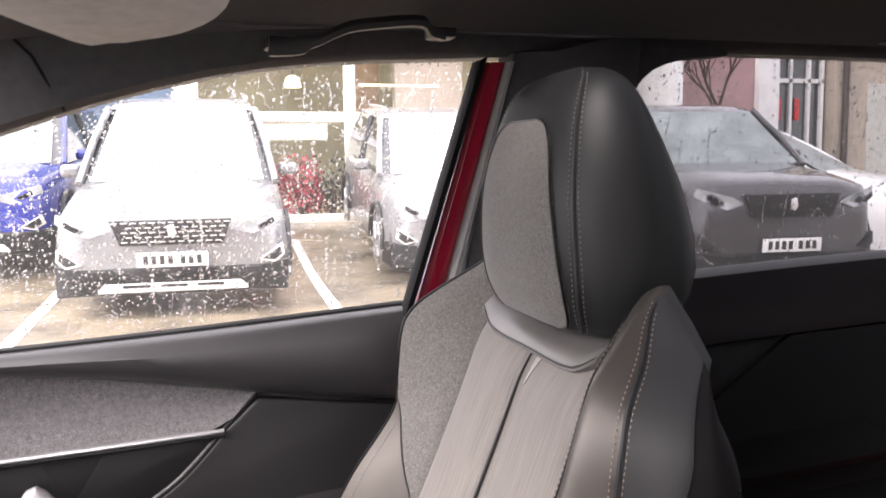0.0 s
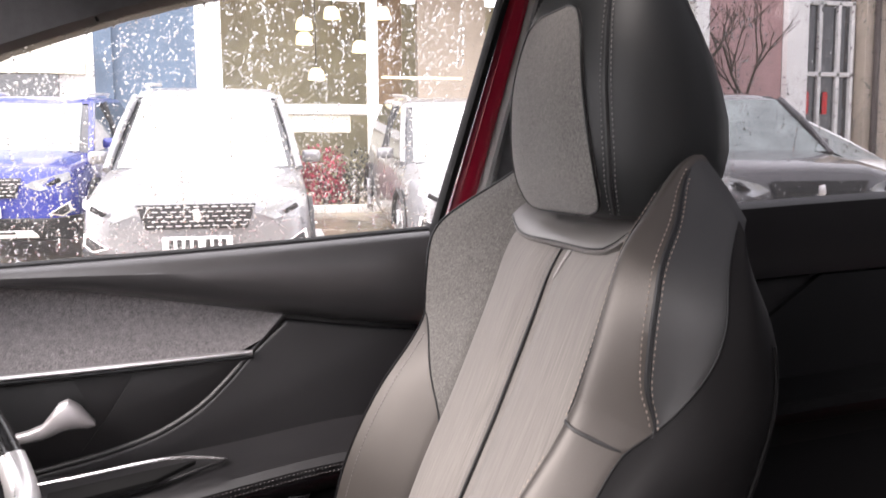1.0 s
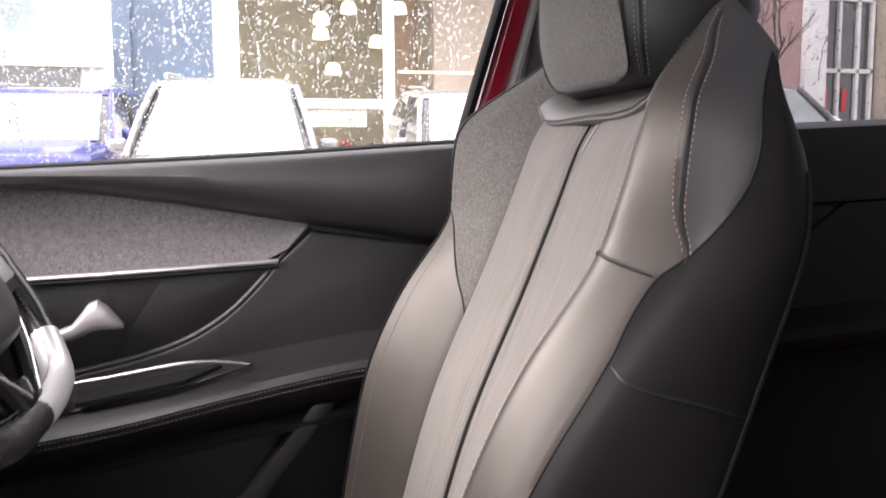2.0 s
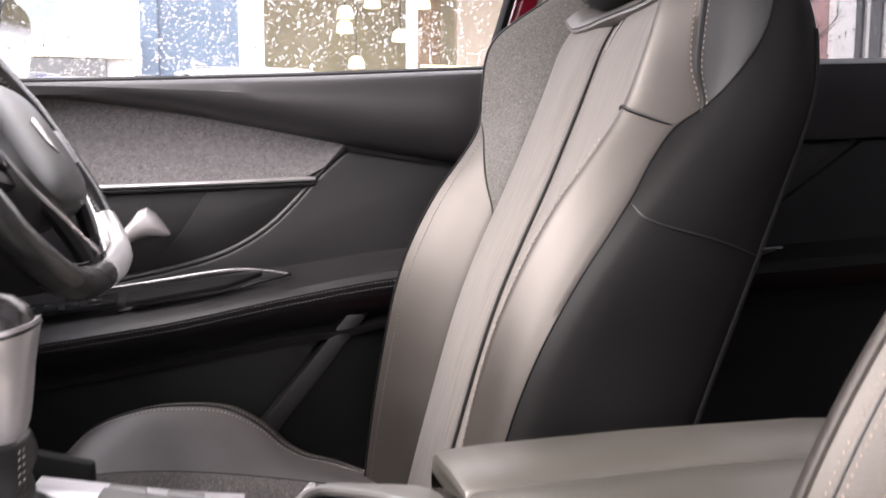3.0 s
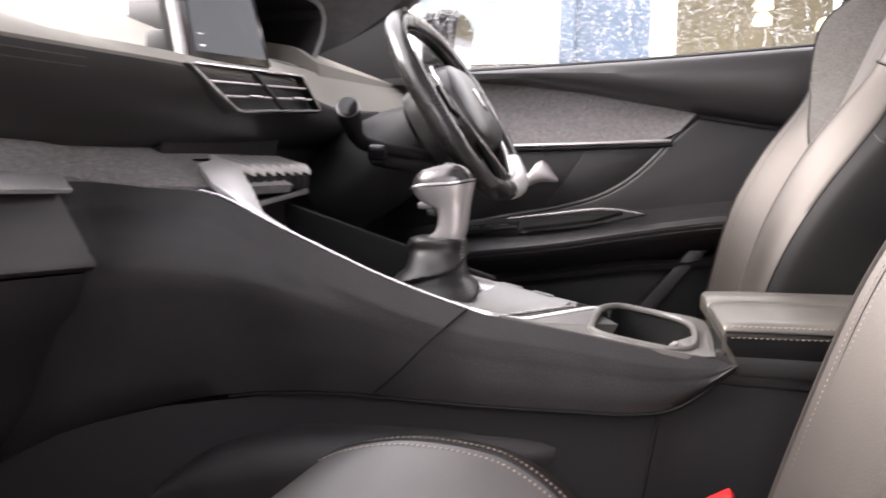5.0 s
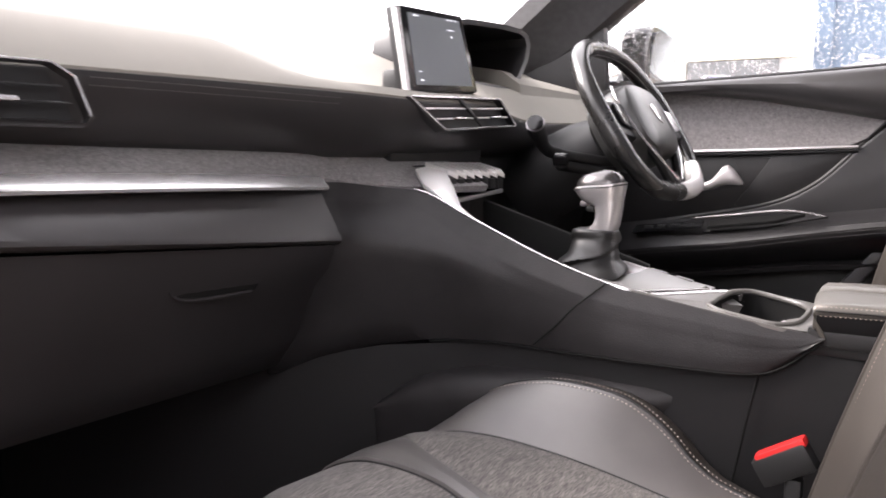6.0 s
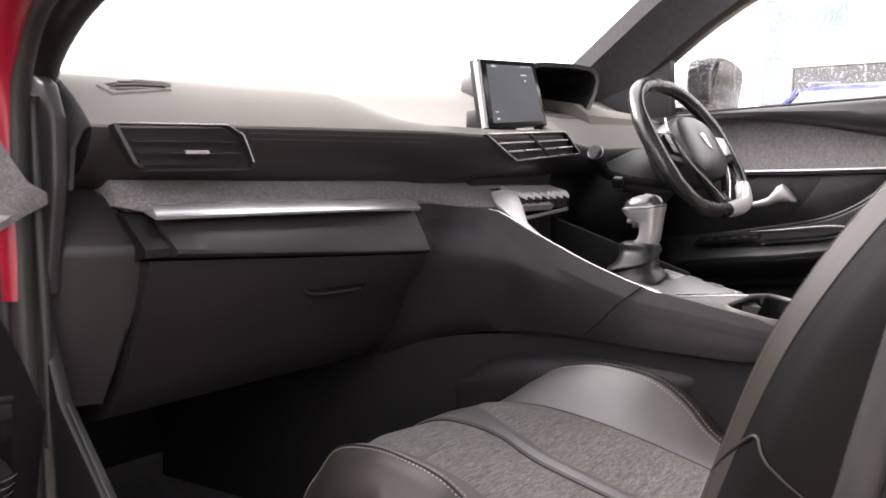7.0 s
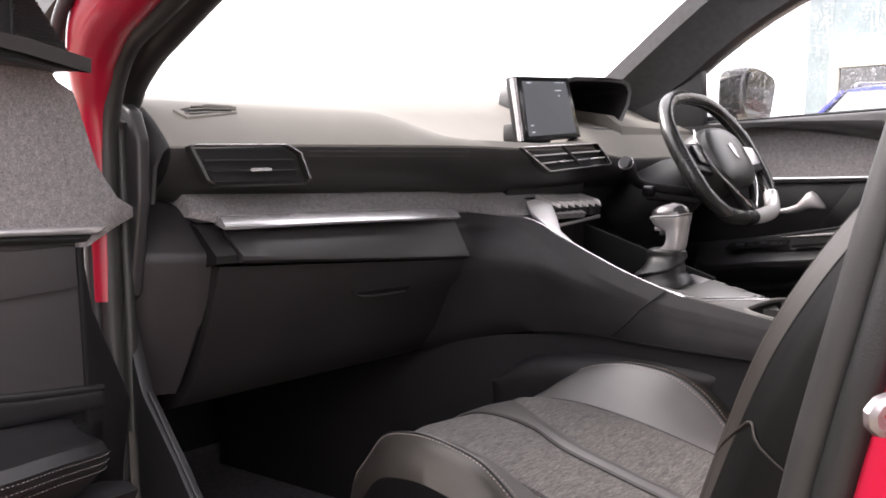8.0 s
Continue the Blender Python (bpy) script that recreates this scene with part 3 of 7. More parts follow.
def seat(name, cy, dx, lean, label):
    ob = thing(name, (0.05, cy, 0.42), label, "car seat", "front seats")
    fwd = (1, 0, 0)
    FLANK[0] = FLANK_B if lean else FLANK_A

    def at(kf, v, s, off=(0, 0, 0)):
        q = skin_point(kf, v, s > 0 and not lean)
        flat = cat([(5, 0.0), (9, 0.012), (13, 0.010), (16, 0.0)], kf) if lean and s < 0 else 0.0     # worn-in door side
        return Vector((q.x + flat + dx + lean * (q.z - 0.6) + off[0], cy + s * (q.y + off[1]), q.z + off[2]))

    def panel(a, b, v0, v1, s, thick=0.006, n=48, m=9, push=fwd, lift=0.0):
        """A sewn panel between two lines of the outline, from the height share v0 to v1; bounds may be numbers or tables over v."""
        rows = []
        for i in range(n + 1):
            f = math.sin(0.5 * math.pi * i / n) ** 0.8
            row = []
            for q in range(m):
                g = q / (m - 1)
                va = v0 if not isinstance(v0, dict) else cat(sorted(v0.items()), a + (b - a) * g)
                vb = v1 if not isinstance(v1, dict) else cat(sorted(v1.items()), a + (b - a) * g)
                v = min(1.0, va + (vb - va) * f)
                ka = a if not isinstance(a, list) else cat(a, v)
                kb = b if not isinstance(b, list) else cat(b, v)
                row.append(at(ka + (kb - ka) * g, v, s, (-lift, 0, 0)))
            rows.append(row)
        return sheet(rows, thick, push)

    def line(kf, v0, v1, s, off=(0, 0, 0), n=110):
        return [at(kf if not isinstance(kf, list) else cat(kf, v), v, s, off) for v in (v0 + (v1 - v0) * i / n for i in range(n + 1))]

    def seam(name, pts, r=0.001, mt=None, lab=""):
        n = len(pts)
        part(name, tube(pts, [r * (0.45 + 0.55 * min(1.0, 6 * i / n, 6 * (n - 1 - i) / n)) for i in range(n)], 6), mt or BLACK, ob, lab)

    part("centre_strip", sheet([[at(k, v, -1) for k in (2, 1, 0)] + [at(k, v, 1) for k in (1, 2)] for v in [0.99 * i / 44 for i in range(45)]], 0.005, fwd), FABRIC, ob, "narrow fabric strip down the middle")
    tab = []
    for i in range(25):
        v = 0.912 + 0.044 * i / 24
        w = 0.04 + 0.56 * (i / 24) ** 0.8
        tab.append([at(2 + w * g, v, -1, (-0.0012 - 0.0008 * math.sin(math.pi * g), 0, 0)) for g in (0.0, 0.25, 0.5, 0.75, 1.0)])
    part("strip_tip", sheet(tab, 0.002, fwd), TAB, ob, "pale leather wedge beside the middle seam")
    for s in (-1, 1):
        inner = (s < 0) != bool(lean)          # the console side
        part("back_panel", panel(2, 6, 0, 0.985, s, m=17), FABRIC, ob, "grey melange fabric panel")
        if inner and not lean:
            part("bolster", join(panel(6, FLANK_SEAM, 0, 0.76, s, m=19), panel(6, LOBE_SEAM, 0.76, 1.0, s, m=17)), LEATHER, ob, "black leather bolster")
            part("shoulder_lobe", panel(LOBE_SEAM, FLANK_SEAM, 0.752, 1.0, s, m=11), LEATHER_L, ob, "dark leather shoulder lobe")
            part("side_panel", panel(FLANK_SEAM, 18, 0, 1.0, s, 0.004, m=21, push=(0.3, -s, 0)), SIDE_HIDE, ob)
            for d in (-0.24, 0.24):
                part("stitching", stitches([at(cat(LOBE_SEAM, v) + d * cat([(0.755, 0.6), (0.8, 0.8), (0.9, 1.0), (1, 1.0)], v), v, s, (-0.0010, 0.0010, 0)) for v in [0.768 + 0.222 * i / 110 for i in range(111)]], 0.0042, 0.00065), THREAD, ob, "row of pale thread")
            seam("lobe_seam", line(LOBE_SEAM, 0.757, 0.992, s, (0.0004, 0, 0)), 0.0021)
            part("flank_piping", tube(line(FLANK_SEAM, 0.02, 0.99, s, (0.0002, 0.0002, 0)), 0.0007, 8), LEATHER_D, ob, "raised leather piping")
            part("seam_thread", stitches(line(8.25, 0.735, 0.97, s, (-0.0022, 0.0004, 0)), 0.0044, 0.0006), THREAD, ob)
            part("seam_thread", stitches(line(8.85, 0.05, 0.70, s, (-0.0022, 0.0004, 0)), 0.0044, 0.0006), THREAD, ob)
            seam("ridge_seam", line(7.9, 0.735, 0.985, s, (-0.0014, 0, 0)), 0.0011)
            seam("crease", [at(8.3 + 2.9 * i / 15, 0.729 + 0.008 * i / 15, s, (-0.0008, 0.0008, 0)) for i in range(16)], 0.0013)
        else:
            part("shoulder_panel", panel(6, 9, JOINT, 1.0, s, m=13), FELT, ob, "grey mottled felt shoulder")
            edge = 10.9 if lean and s < 0 else 12
            part("bolster", join(panel(6, 9, 0, JOINT, s, m=13), panel(9, edge, 0, 1.0, s, m=10)), LEATHER, ob)
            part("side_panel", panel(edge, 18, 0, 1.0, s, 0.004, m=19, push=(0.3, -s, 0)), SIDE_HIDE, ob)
            if lean:
                for d in (0.0055, 0.0095):
                    part("stitching", stitches(line(9, 0.2, 0.985, s, (d - 0.0010, -d, 0)), 0.0040, 0.0005), THREAD, ob, "row of pale thread")
                seam("bolster_seam", line(9, 0.2, 0.985, s, (0.0068, -0.0074, 0)), 0.0006)
                part("lower_fold", tube(spline([at(k, v, s, (-0.0005, 0.0005, 0)) for k, v in ((9, 0.31), (10, 0.34), (11, 0.38), (12, 0.40), (13, 0.385), (14, 0.345))], 20), [0.0003 + 0.0009 * math.sin(math.pi * i / 19) for i in range(20)], 8), LEATHER, ob, "soft leather fold")
                seam("crease", [at(9 + 3 * i / 15, 0.735 - 0.006 * i / 15, s, (-0.0008, 0.0008, 0)) for i in range(16)], 0.0012)
            else:
                part("seam_thread", stitches(line(8.55, 0.05, 0.715, s, (-0.0008, 0, 0)), 0.0044, 0.0006), THREAD_G, ob)
            part("piping", tube(line(9, 0.02, 1.0, s, (0.0006, 0, 0)), 0.0017, 6), LEATHER if lean else LEATHER_D, ob)
            seam("flank_seam", line(edge, 0.02, 0.99, s, (0.0002, 0, 0)), 0.0009)
            seam("joint_seam", [at(k, cat(sorted(JOINT.items()), k), s, (-0.0006, 0, 0)) for k in [6 + 3 * i / 11 for i in range(12)]])
        seam("panel_seam", line(6, 0.02, 0.99, s, (-0.0002, 0, 0)), 0.0012)
        if s > 0:
            seam("strip_seam", line(2, 0.02, 0.985, s, (-0.0016, 0, 0)), 0.0017)
            part("strip_stitching", stitches(line(2.25, 0.05, 0.98, s, (-0.0012, 0, 0)), 0.0042, 0.0006), THREAD_G, ob)
        seam("side_seam", spline([at(k, v, s, (0, 0.0005, 0)) for k, v in ((12, 0.655), (13, 0.650), (14, 0.640), (15, 0.630))], 14), 0.0008)
        part("edge_piping", tube(line(15, 0.1, 0.9, s, (0.0, 0.0005, 0)), 0.0015, 6), LEATHER_D, ob)
    # top yoke under the headrest
    rows = []
    for i in range(17):
        y = -0.122 + 0.244 * i / 16
        zt = cat([(0.0, 1.140), (0.09, 1.142), (0.128, 1.160)], abs(y))
        xa, xb = cat(X0, zt) + dx + lean * (zt - 0.6), cat(XB, zt) + dx + lean * (zt - 0.6)
        sag = 0.004 * math.cos(math.pi * y / 0.256)
        rows.append([(xa - 0.003, cy + y, zt - 0.0265), (xa - 0.0135, cy + y, zt - 0.0220), (xa - 0.0138, cy + y, zt - 0.0200), (xa - 0.0098, cy + y, zt - 0.0160), (xa - 0.0042, cy + y, zt - 0.0110), (xa + 0.005, cy + y, zt - 0.0055 - 0.5 * sag), (xa + 0.022, cy + y, zt - sag), (xb - 0.015, cy + y, zt + 0.006), (xb + 0.001, cy + y, zt - 0.012), (xb, cy + y, zt - 0.03)])
    part("top_yoke", loft(rows), YOKE, ob, "leather yoke under the headrest, its sheen put into the colour")
    seam("yoke_seam", [Vector(r[2]) + Vector((0.0004, 0, 0.0015)) for r in rows], 0.0009)
    # headrest
    ho = Vector((dx + lean * 0.62 + 0.008, cy, 0))
    rings = []
    plan = [(0.268, 0.0), (0.268, 0.03), (0.270, 0.06), (0.277, 0.085), (0.282, 0.092), (0.288, 0.1), (0.305, 0.116), (0.335, 0.126), (0.365, 0.124), (0.388, 0.108), (0.398, 0.08), (0.402, 0.04), (0.403, 0.0)]

    def hring(z, grow=0.0):
        fx = cat([(1.1445, 0.298), (1.150, 0.286), (1.18, 0.272), (1.25, 0.268), (1.30, 0.276), (1.335, 0.288), (1.355, 0.300), (1.37, 0.318)], z)
        bx = cat([(1.1445, 0.350), (1.150, 0.372), (1.18, 0.392), (1.22, 0.396), (1.26, 0.386), (1.30, 0.370), (1.335, 0.355), (1.355, 0.344), (1.37, 0.325)], z)
        wy = cat([(1.1445, 0.76), (1.150, 0.89), (1.18, 0.99), (1.22, 1.0), (1.28, 0.95), (1.33, 0.83), (1.355, 0.7), (1.366, 0.5), (1.37, 0.25)], z)
        return [Vector((fx + (x - 0.268) / 0.135 * (bx - fx), y * wy, 1.1445 + (z - 1.1445) * 0.957)) for x, y in plan]
    zs = [1.1445, 1.1455, 1.1475, 1.151, 1.16, 1.18, 1.2, 1.225, 1.25, 1.275, 1.3, 1.32, 1.335, 1.346, 1.355, 1.362, 1.366, 1.37]
    for z in zs:
        h = hring(z)
        rings.append([ho + p for p in h] + [ho + Vector((p.x, -p.y, p.z)) for p in h[-2:0:-1]])
    head = part("headrest", loft(rings), HEADHIDE, ob, "large black leather headrest")
    rows = []
    for z in [1.1465, 1.1475, 1.149, 1.151, 1.153, 1.156] + [1.16 + 0.154 * i / 16 for i in range(17)] + [1.317, 1.320, 1.323, 1.3245, 1.326]:
        h = hring(z)
        w = cat([(1.1465, 0.70), (1.149, 0.87), (1.153, 0.98), (1.16, 1.02), (1.17, 1.03), (1.2, 1.0), (1.25, 0.93), (1.28, 0.87), (1.305, 0.79), (1.318, 0.68), (1.323, 0.56), (1.326, 0.40)], z)
        ye = h[3].y * w
        pts = []
        for j in range(6):
            y = ye * j / 5
            i = max(q for q in range(5) if h[q].y <= y + 1e-9)
            f = (y - h[i].y) / max(1e-6, h[i + 1].y - h[i].y)
            pts.append(Vector((h[i].x + (h[i + 1].x - h[i].x) * f - 0.0018, y, h[0].z)))
        rows.append([ho + Vector((p.x, -p.y, p.z)) for p in pts[:0:-1]] + [ho + p for p in pts])
    part("front_panel", sheet(rows, 0.006, fwd), FELT, head, "grey felt front panel")
    edge = [Vector(r[0]) for r in rows] + [Vector(p) for p in rows[-1][1:-1]] + [Vector(r[-1]) for r in rows[::-1]] + [Vector(p) for p in rows[0][-2:0:-1]]
    part("panel_stitching", stitches([Vector(r[0]) + Vector((-0.001, 0.004, 0)) for r in rows], 0.0045, 0.0005), THREAD_G, head)
    part("panel_stitching", stitches([Vector(r[-1]) + Vector((-0.001, -0.004, 0)) for r in rows], 0.0045, 0.0005), THREAD_G, head)
    part("panel_piping", tube(edge, 0.0012, 6, True), LEATHER_D, head)
    for s in (-1, 1):
        def hl(k, off, z0=1.15, z1=1.366):
            out = []
            for i in range(40):
                z = z0 + (z1 - z0) * i / 39
                h = hring(z)
                p = h[int(k)].lerp(h[int(k) + 1], k - int(k))
                out.append(ho + Vector((p.x + off[0], s * (p.y + off[1]), p.z)))
            return out
        part("seam", tube(hl(4.55, (0, 0)), 0.0020, 6), BLACK, head)
        part("stitching", stitches(hl(4.1, (-0.0008, 0.0008)), 0.0042, 0.0006), THREAD_G, head)
        part("stitching", stitches(hl(5.0, (-0.0004, 0.0012)), 0.0042, 0.0006), THREAD_G, head)
        part("headrest_post", tube([ho + Vector((0.352, s * 0.06, 1.10)), ho + Vector((0.352, s * 0.06, 1.15))], 0.005, 10), CHROME, head, "chrome headrest post")
    # cushion
    TZ = [(-0.335, 0.585), (-0.325, 0.62), (-0.30, 0.645), (-0.25, 0.662), (-0.15, 0.66), (0.0, 0.637), (0.15, 0.61)]
    BH = [(-0.335, 0.0), (-0.3, 0.012), (-0.268, 0.034), (-0.217, 0.046), (-0.175, 0.05), (-0.118, 0.05), (-0.09, 0.043), (-0.062, 0.03), (-0.035, 0.012), (0.0, 0.002), (0.15, 0.0)]
    SL = [(-0.335, 0.03), (-0.28, 0.022), (-0.228, 0.02), (-0.171, 0.012), (-0.116, -0.008), (-0.05, -0.012), (0.15, -0.012)]
    SR = [(-0.335, 0.125), (-0.29, 0.106), (-0.225, 0.066), (-0.155, 0.032), (-0.092, 0.014), (0.0, 0.012), (0.15, 0.012)]
    CU = (0.0, 0.009, 0.012, 0.08, 0.13, 0.145, 0.15, 0.175, 0.2, 0.215, 0.222, 0.24, 0.25, 0.248)

    def cpt(k, x, s=1):
        if k != int(k):
            return cpt(int(k), x, s).lerp(cpt(int(k) + 1, x, s), k - int(k))
        k = int(k)
        t, b = cat(TZ, x), cat(BH, x)
        w = cat([(-0.335, 0.86), (-0.3, 0.93), (-0.2, 1.0), (0.02, 1.0), (0.09, 0.86), (0.15, 0.78)], x)
        dz = (0.004, 0.003, -0.001, 0.004, 0.002, -0.003, 0.0, 0.62 * b, b, b - 0.001, b - 0.006, b - 0.028, b * 0.5 - 0.06, -0.12)[k]
        u = CU[k] * ({5: 0.80, 6: 0.80, 7: 0.88}.get(k, 1.0) if s < 0 else 1.0) * w
        e = cat(SR, x) if s > 0 else -cat(SL, x)
        y = {0: 0.5 * (cat(SR, x) + cat(SL, x)) * s, 1: e - 0.002, 2: e, 3: 0.5 * e + 0.5 * CU[4] * w, 4: 0.12 * e + 0.88 * u}.get(k, u)
        far = (abs(y) / 0.25) ** 2.6 * 0.115 * max(0.0, 1 - (x + 0.335) / 0.485)
        return Vector((x + far, y, max(t + dz, 0.5)))
    xs = [-0.335 + 0.485 * i / 40 for i in range(41)]

    def cskin(ks, s, th=0.008):
        return sheet([[Vector((p.x, cy + s * p.y, p.z)) for p in (cpt(k, x, s) for k in ks)] for x in xs], th, (0, 0, -1))

    def cl(k, s, x0=-0.33, x1=0.14, up=0.001, dy=0.0):
        return [Vector((p.x, cy + s * (p.y + dy), p.z + up)) for p in (cpt(k, x0 + (x1 - x0) * i / 70, s) for i in range(71))]
    cush = part("cushion", loft([[(-0.30, cy - 0.1, 0.46), (-0.30, cy + 0.1, 0.46), (-0.31, cy + 0.12, 0.58), (-0.31, cy - 0.12, 0.58)], [(-0.22, cy - 0.2, 0.46), (-0.22, cy + 0.2, 0.46), (-0.22, cy + 0.205, 0.59), (-0.22, cy - 0.205, 0.59)], [(0.15, cy - 0.18, 0.46), (0.15, cy + 0.18, 0.46), (0.15, cy + 0.18, 0.585), (0.15, cy - 0.18, 0.585)]]), LEATHER_D, ob, "padded seat cushion")
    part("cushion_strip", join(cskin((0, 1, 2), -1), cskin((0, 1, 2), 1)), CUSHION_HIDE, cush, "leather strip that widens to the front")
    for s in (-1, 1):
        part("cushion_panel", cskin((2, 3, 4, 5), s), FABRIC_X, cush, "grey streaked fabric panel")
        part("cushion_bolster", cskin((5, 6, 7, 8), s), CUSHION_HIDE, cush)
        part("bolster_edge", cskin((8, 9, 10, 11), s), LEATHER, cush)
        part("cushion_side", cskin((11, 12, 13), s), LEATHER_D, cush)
        for k, u in ((7.82, 0.0009), (8.35, 0.0012)):
            part("cushion_stitching", stitches(cl(k, s, up=u), 0.0045, 0.0007), THREAD_C, cush)
        if s > 0:
            part("strip_stitching", stitches(cl(2, s, up=0.003, dy=-0.005), 0.0045, 0.0007), THREAD_C, cush)
        part("cushion_piping", tube(cl(8.02, s, up=0.0003), 0.0013, 6), BLACK, cush)
        part("strip_seam", tube(cl(2, s, up=0.0008), 0.0009, 6), BLACK, cush)
        part("cushion_seam", tube(cl(5, s, up=0.0), 0.0012, 6), BLACK, cush)
        part("seat_rail", rbox((-0.05, cy + s * 0.19, 0.445), (0.5, 0.03, 0.04), 0.004), BLACK, ob)
    part("seat_base", rbox((0.0, cy, 0.5), (0.42, 0.40, 0.09), 0.02), BLACK, ob)
    return ob


seat("driver_seat", 0.348, 0.0, 0.0, "black leather and grey fabric driver seat with tall headrest")
seat("passenger_seat", -0.31, 0.004, 0.12, "black leather and grey fabric passenger seat beside the open door")


# ---- doors ----
def lower_line(x):
    return cat([(-0.5, 1.066), (-0.3, 1.062), (-0.138, 1.046), (0.0, 1.022), (0.075, 1.008), (0.2, 0.988), (0.29, 0.978)], x)


def strip_line(x):
    return cat([(-0.5, 0.944), (-0.28, 0.953), (-0.1, 0.959), (0.04, 0.965)], x)


def front_door(name, label, m, squeeze=None):
    ob = thing(name, m @ Vector((-0.44, 0.70, 0.5)), label, "car door", kind="structure")

    def p(nm, bm, mt, parent=ob, lab="", angle=38):
        for v in bm.verts if squeeze else ():
            v.co.z -= cat([(0.6, 0.028), (0.97, 0.028), (1.03, 0.0), (1.3, 0.0)], v.co.z)
            if v.co.x < -0.30:
                v.co.x = -0.30 + (v.co.x + 0.30) * cat(squeeze, v.co.z)
        return part(nm, bm, mt, parent, lab, angle, m)
    # outer skin and inner back board
    p("door_skin", slab(xz([(-0.44, 0.45), (0.26, 0.45), (0.275, 0.75), (0.27, 1.085), (-0.44, 1.055)], 0.745), (0, 0.035, 0), 0.006), RED, lab="red painted outer door skin")
    p("door_edge", slab(xz([(-0.43, 0.455), (0.255, 0.455), (0.268, 0.75), (0.262, 1.07), (-0.43, 1.045)], 0.712), (0, 0.033, 0), 0.004), RED)
    p("back_board", slab(xz([(-0.466, 0.48), (0.262, 0.48), (0.272, 0.75), (0.268, 1.06), (-0.466, 1.04)], 0.6985), (0, 0.013, 0), 0.002), BLACK)
    # belt pad
    rows = []
    for i in range(25):
        x = -0.47 + 0.76 * i / 24
        zb, zl = cat(BELT, x), lower_line(x)
        zl = min(zl, zb - 0.012)
        h = zb - zl
        rows.append([(x, 0.70, zb - 0.01), (x, 0.677, zb), (x, 0.670, zb + 0.0015), (x, 0.662, zb - 0.0005), (x, 0.655, zb - 0.006), (x, 0.6495, min(zb - 0.015, zb - 0.18 * h)), (x, 0.647, zb - 0.32 * h), (x, 0.648, zb - 0.5 * h), (x, 0.656, zl + 0.25 * h), (x, 0.672, zl + 0.09 * h), (x, 0.684, zl + 0.02 * h), (x, 0.70, zl)])
    p("belt_pad", loft(rows), BELTHIDE, lab="soft dark belt rail")
    p("glass_seal", tube([(x, 0.677, cat(BELT, x) + 0.003) for x in [-0.45 + 0.06 * k for k in range(13)]], 0.004, 6), SEAL)
    # suede panel
    rows = []
    for i in range(22):
        x = -0.468 + (0.545) * i / 21
        zt, zs = min(lower_line(x), cat(BELT, x) - 0.012), strip_line(x)
        zs = max(zs, 0.965 + (x - 0.04) * 1.1) if x > 0.04 else zs
        rows.append([(x, 0.690, zt), (x, 0.6925, zt * 0.66 + zs * 0.34), (x, 0.6925, zt * 0.3 + zs * 0.7), (x, 0.690, zs)])
    p("suede_panel", sheet(rows, 0.008, (0, 1, 0)), SUEDE, lab="dark grey suede insert")
    p("trim_strip", tube([(x, 0.688, strip_line(x) - 0.002) for x in [-0.465 + 0.0505 * k for k in range(11)]], 0.0030, 8), SILVER, lab="satin metal trim strip")
    p("strip_shadow", tube([(x, 0.692, strip_line(x) - 0.008) for x in [-0.465 + 0.0505 * k for k in range(11)]], 0.0035, 8), BLACK)
    ear = [(-0.462, 1.052), (-0.464, 1.0), (-0.478, 0.972), (-0.498, 0.957), (-0.496, 0.945), (-0.478, 0.93), (-0.46, 0.93)]
    p("suede_ear", slab(xz(ear, 0.6905), (0, 0.008, 0), 0.002), SUEDE)
    p("front_cap", slab(xz([(-0.46, 0.935), (-0.474, 0.93), (-0.473, 0.87), (-0.49, 0.82), (-0.515, 0.766), (-0.512, 0.70), (-0.49, 0.5), (-0.46, 0.5)], 0.694), (0, 0.02, 0), 0.004), PLASTIC)
    # handle field and the flatter field behind it
    curve = [(0.04, 0.962), (0.012, 0.93), (-0.025, 0.896), (-0.076, 0.867), (-0.14, 0.848), (-0.215, 0.833), (-0.33, 0.81), (-0.465, 0.79)]
    cs = [(q.x, q.z) for q in spline([(x, 0, z) for x, z in curve], 22)]
    p("handle_field", slab(xz([(-0.465, 0.938)] + [(x, strip_line(x) - 0.008) for x in (-0.3, -0.2, -0.096, 0.03)] + cs, 0.697), (0, 0.02, 0), 0.002), LIT_PLASTIC if squeeze else PLASTIC)
    p("handle_wedge", slab(xz([(-0.096, 0.948), (0.026, 0.957)] + cs[2:13] + [(-0.16, 0.856), (-0.128, 0.898)], 0.6955), (0, 0.015, 0), 0.001), PLASTIC)
    p("handle_bowl", slab(xz([(-0.255, 0.94), (-0.165, 0.943), (-0.15, 0.915), (-0.16, 0.885), (-0.255, 0.87)], 0.6965), (0, 0.01, 0), 0.003), BLACK)
    rings = []
    for x, z, up, dn, th, y in ((-0.258, 0.881, 0.004, 0.004, 0.005, 0.680), (-0.235, 0.884, 0.0045, 0.0055, 0.006, 0.675), (-0.212, 0.888, 0.006, 0.008, 0.007, 0.671), (-0.195, 0.893, 0.008, 0.010, 0.008, 0.668),
                                (-0.184, 0.900, 0.014, 0.013, 0.009, 0.667), (-0.176, 0.905, 0.020, 0.014, 0.010, 0.666), (-0.166, 0.907, 0.022, 0.014, 0.010, 0.666), (-0.156, 0.904, 0.018, 0.011, 0.009, 0.667), (-0.147, 0.899, 0.011, 0.007, 0.007, 0.668), (-0.140, 0.896, 0.004, 0.003, 0.004, 0.670)):
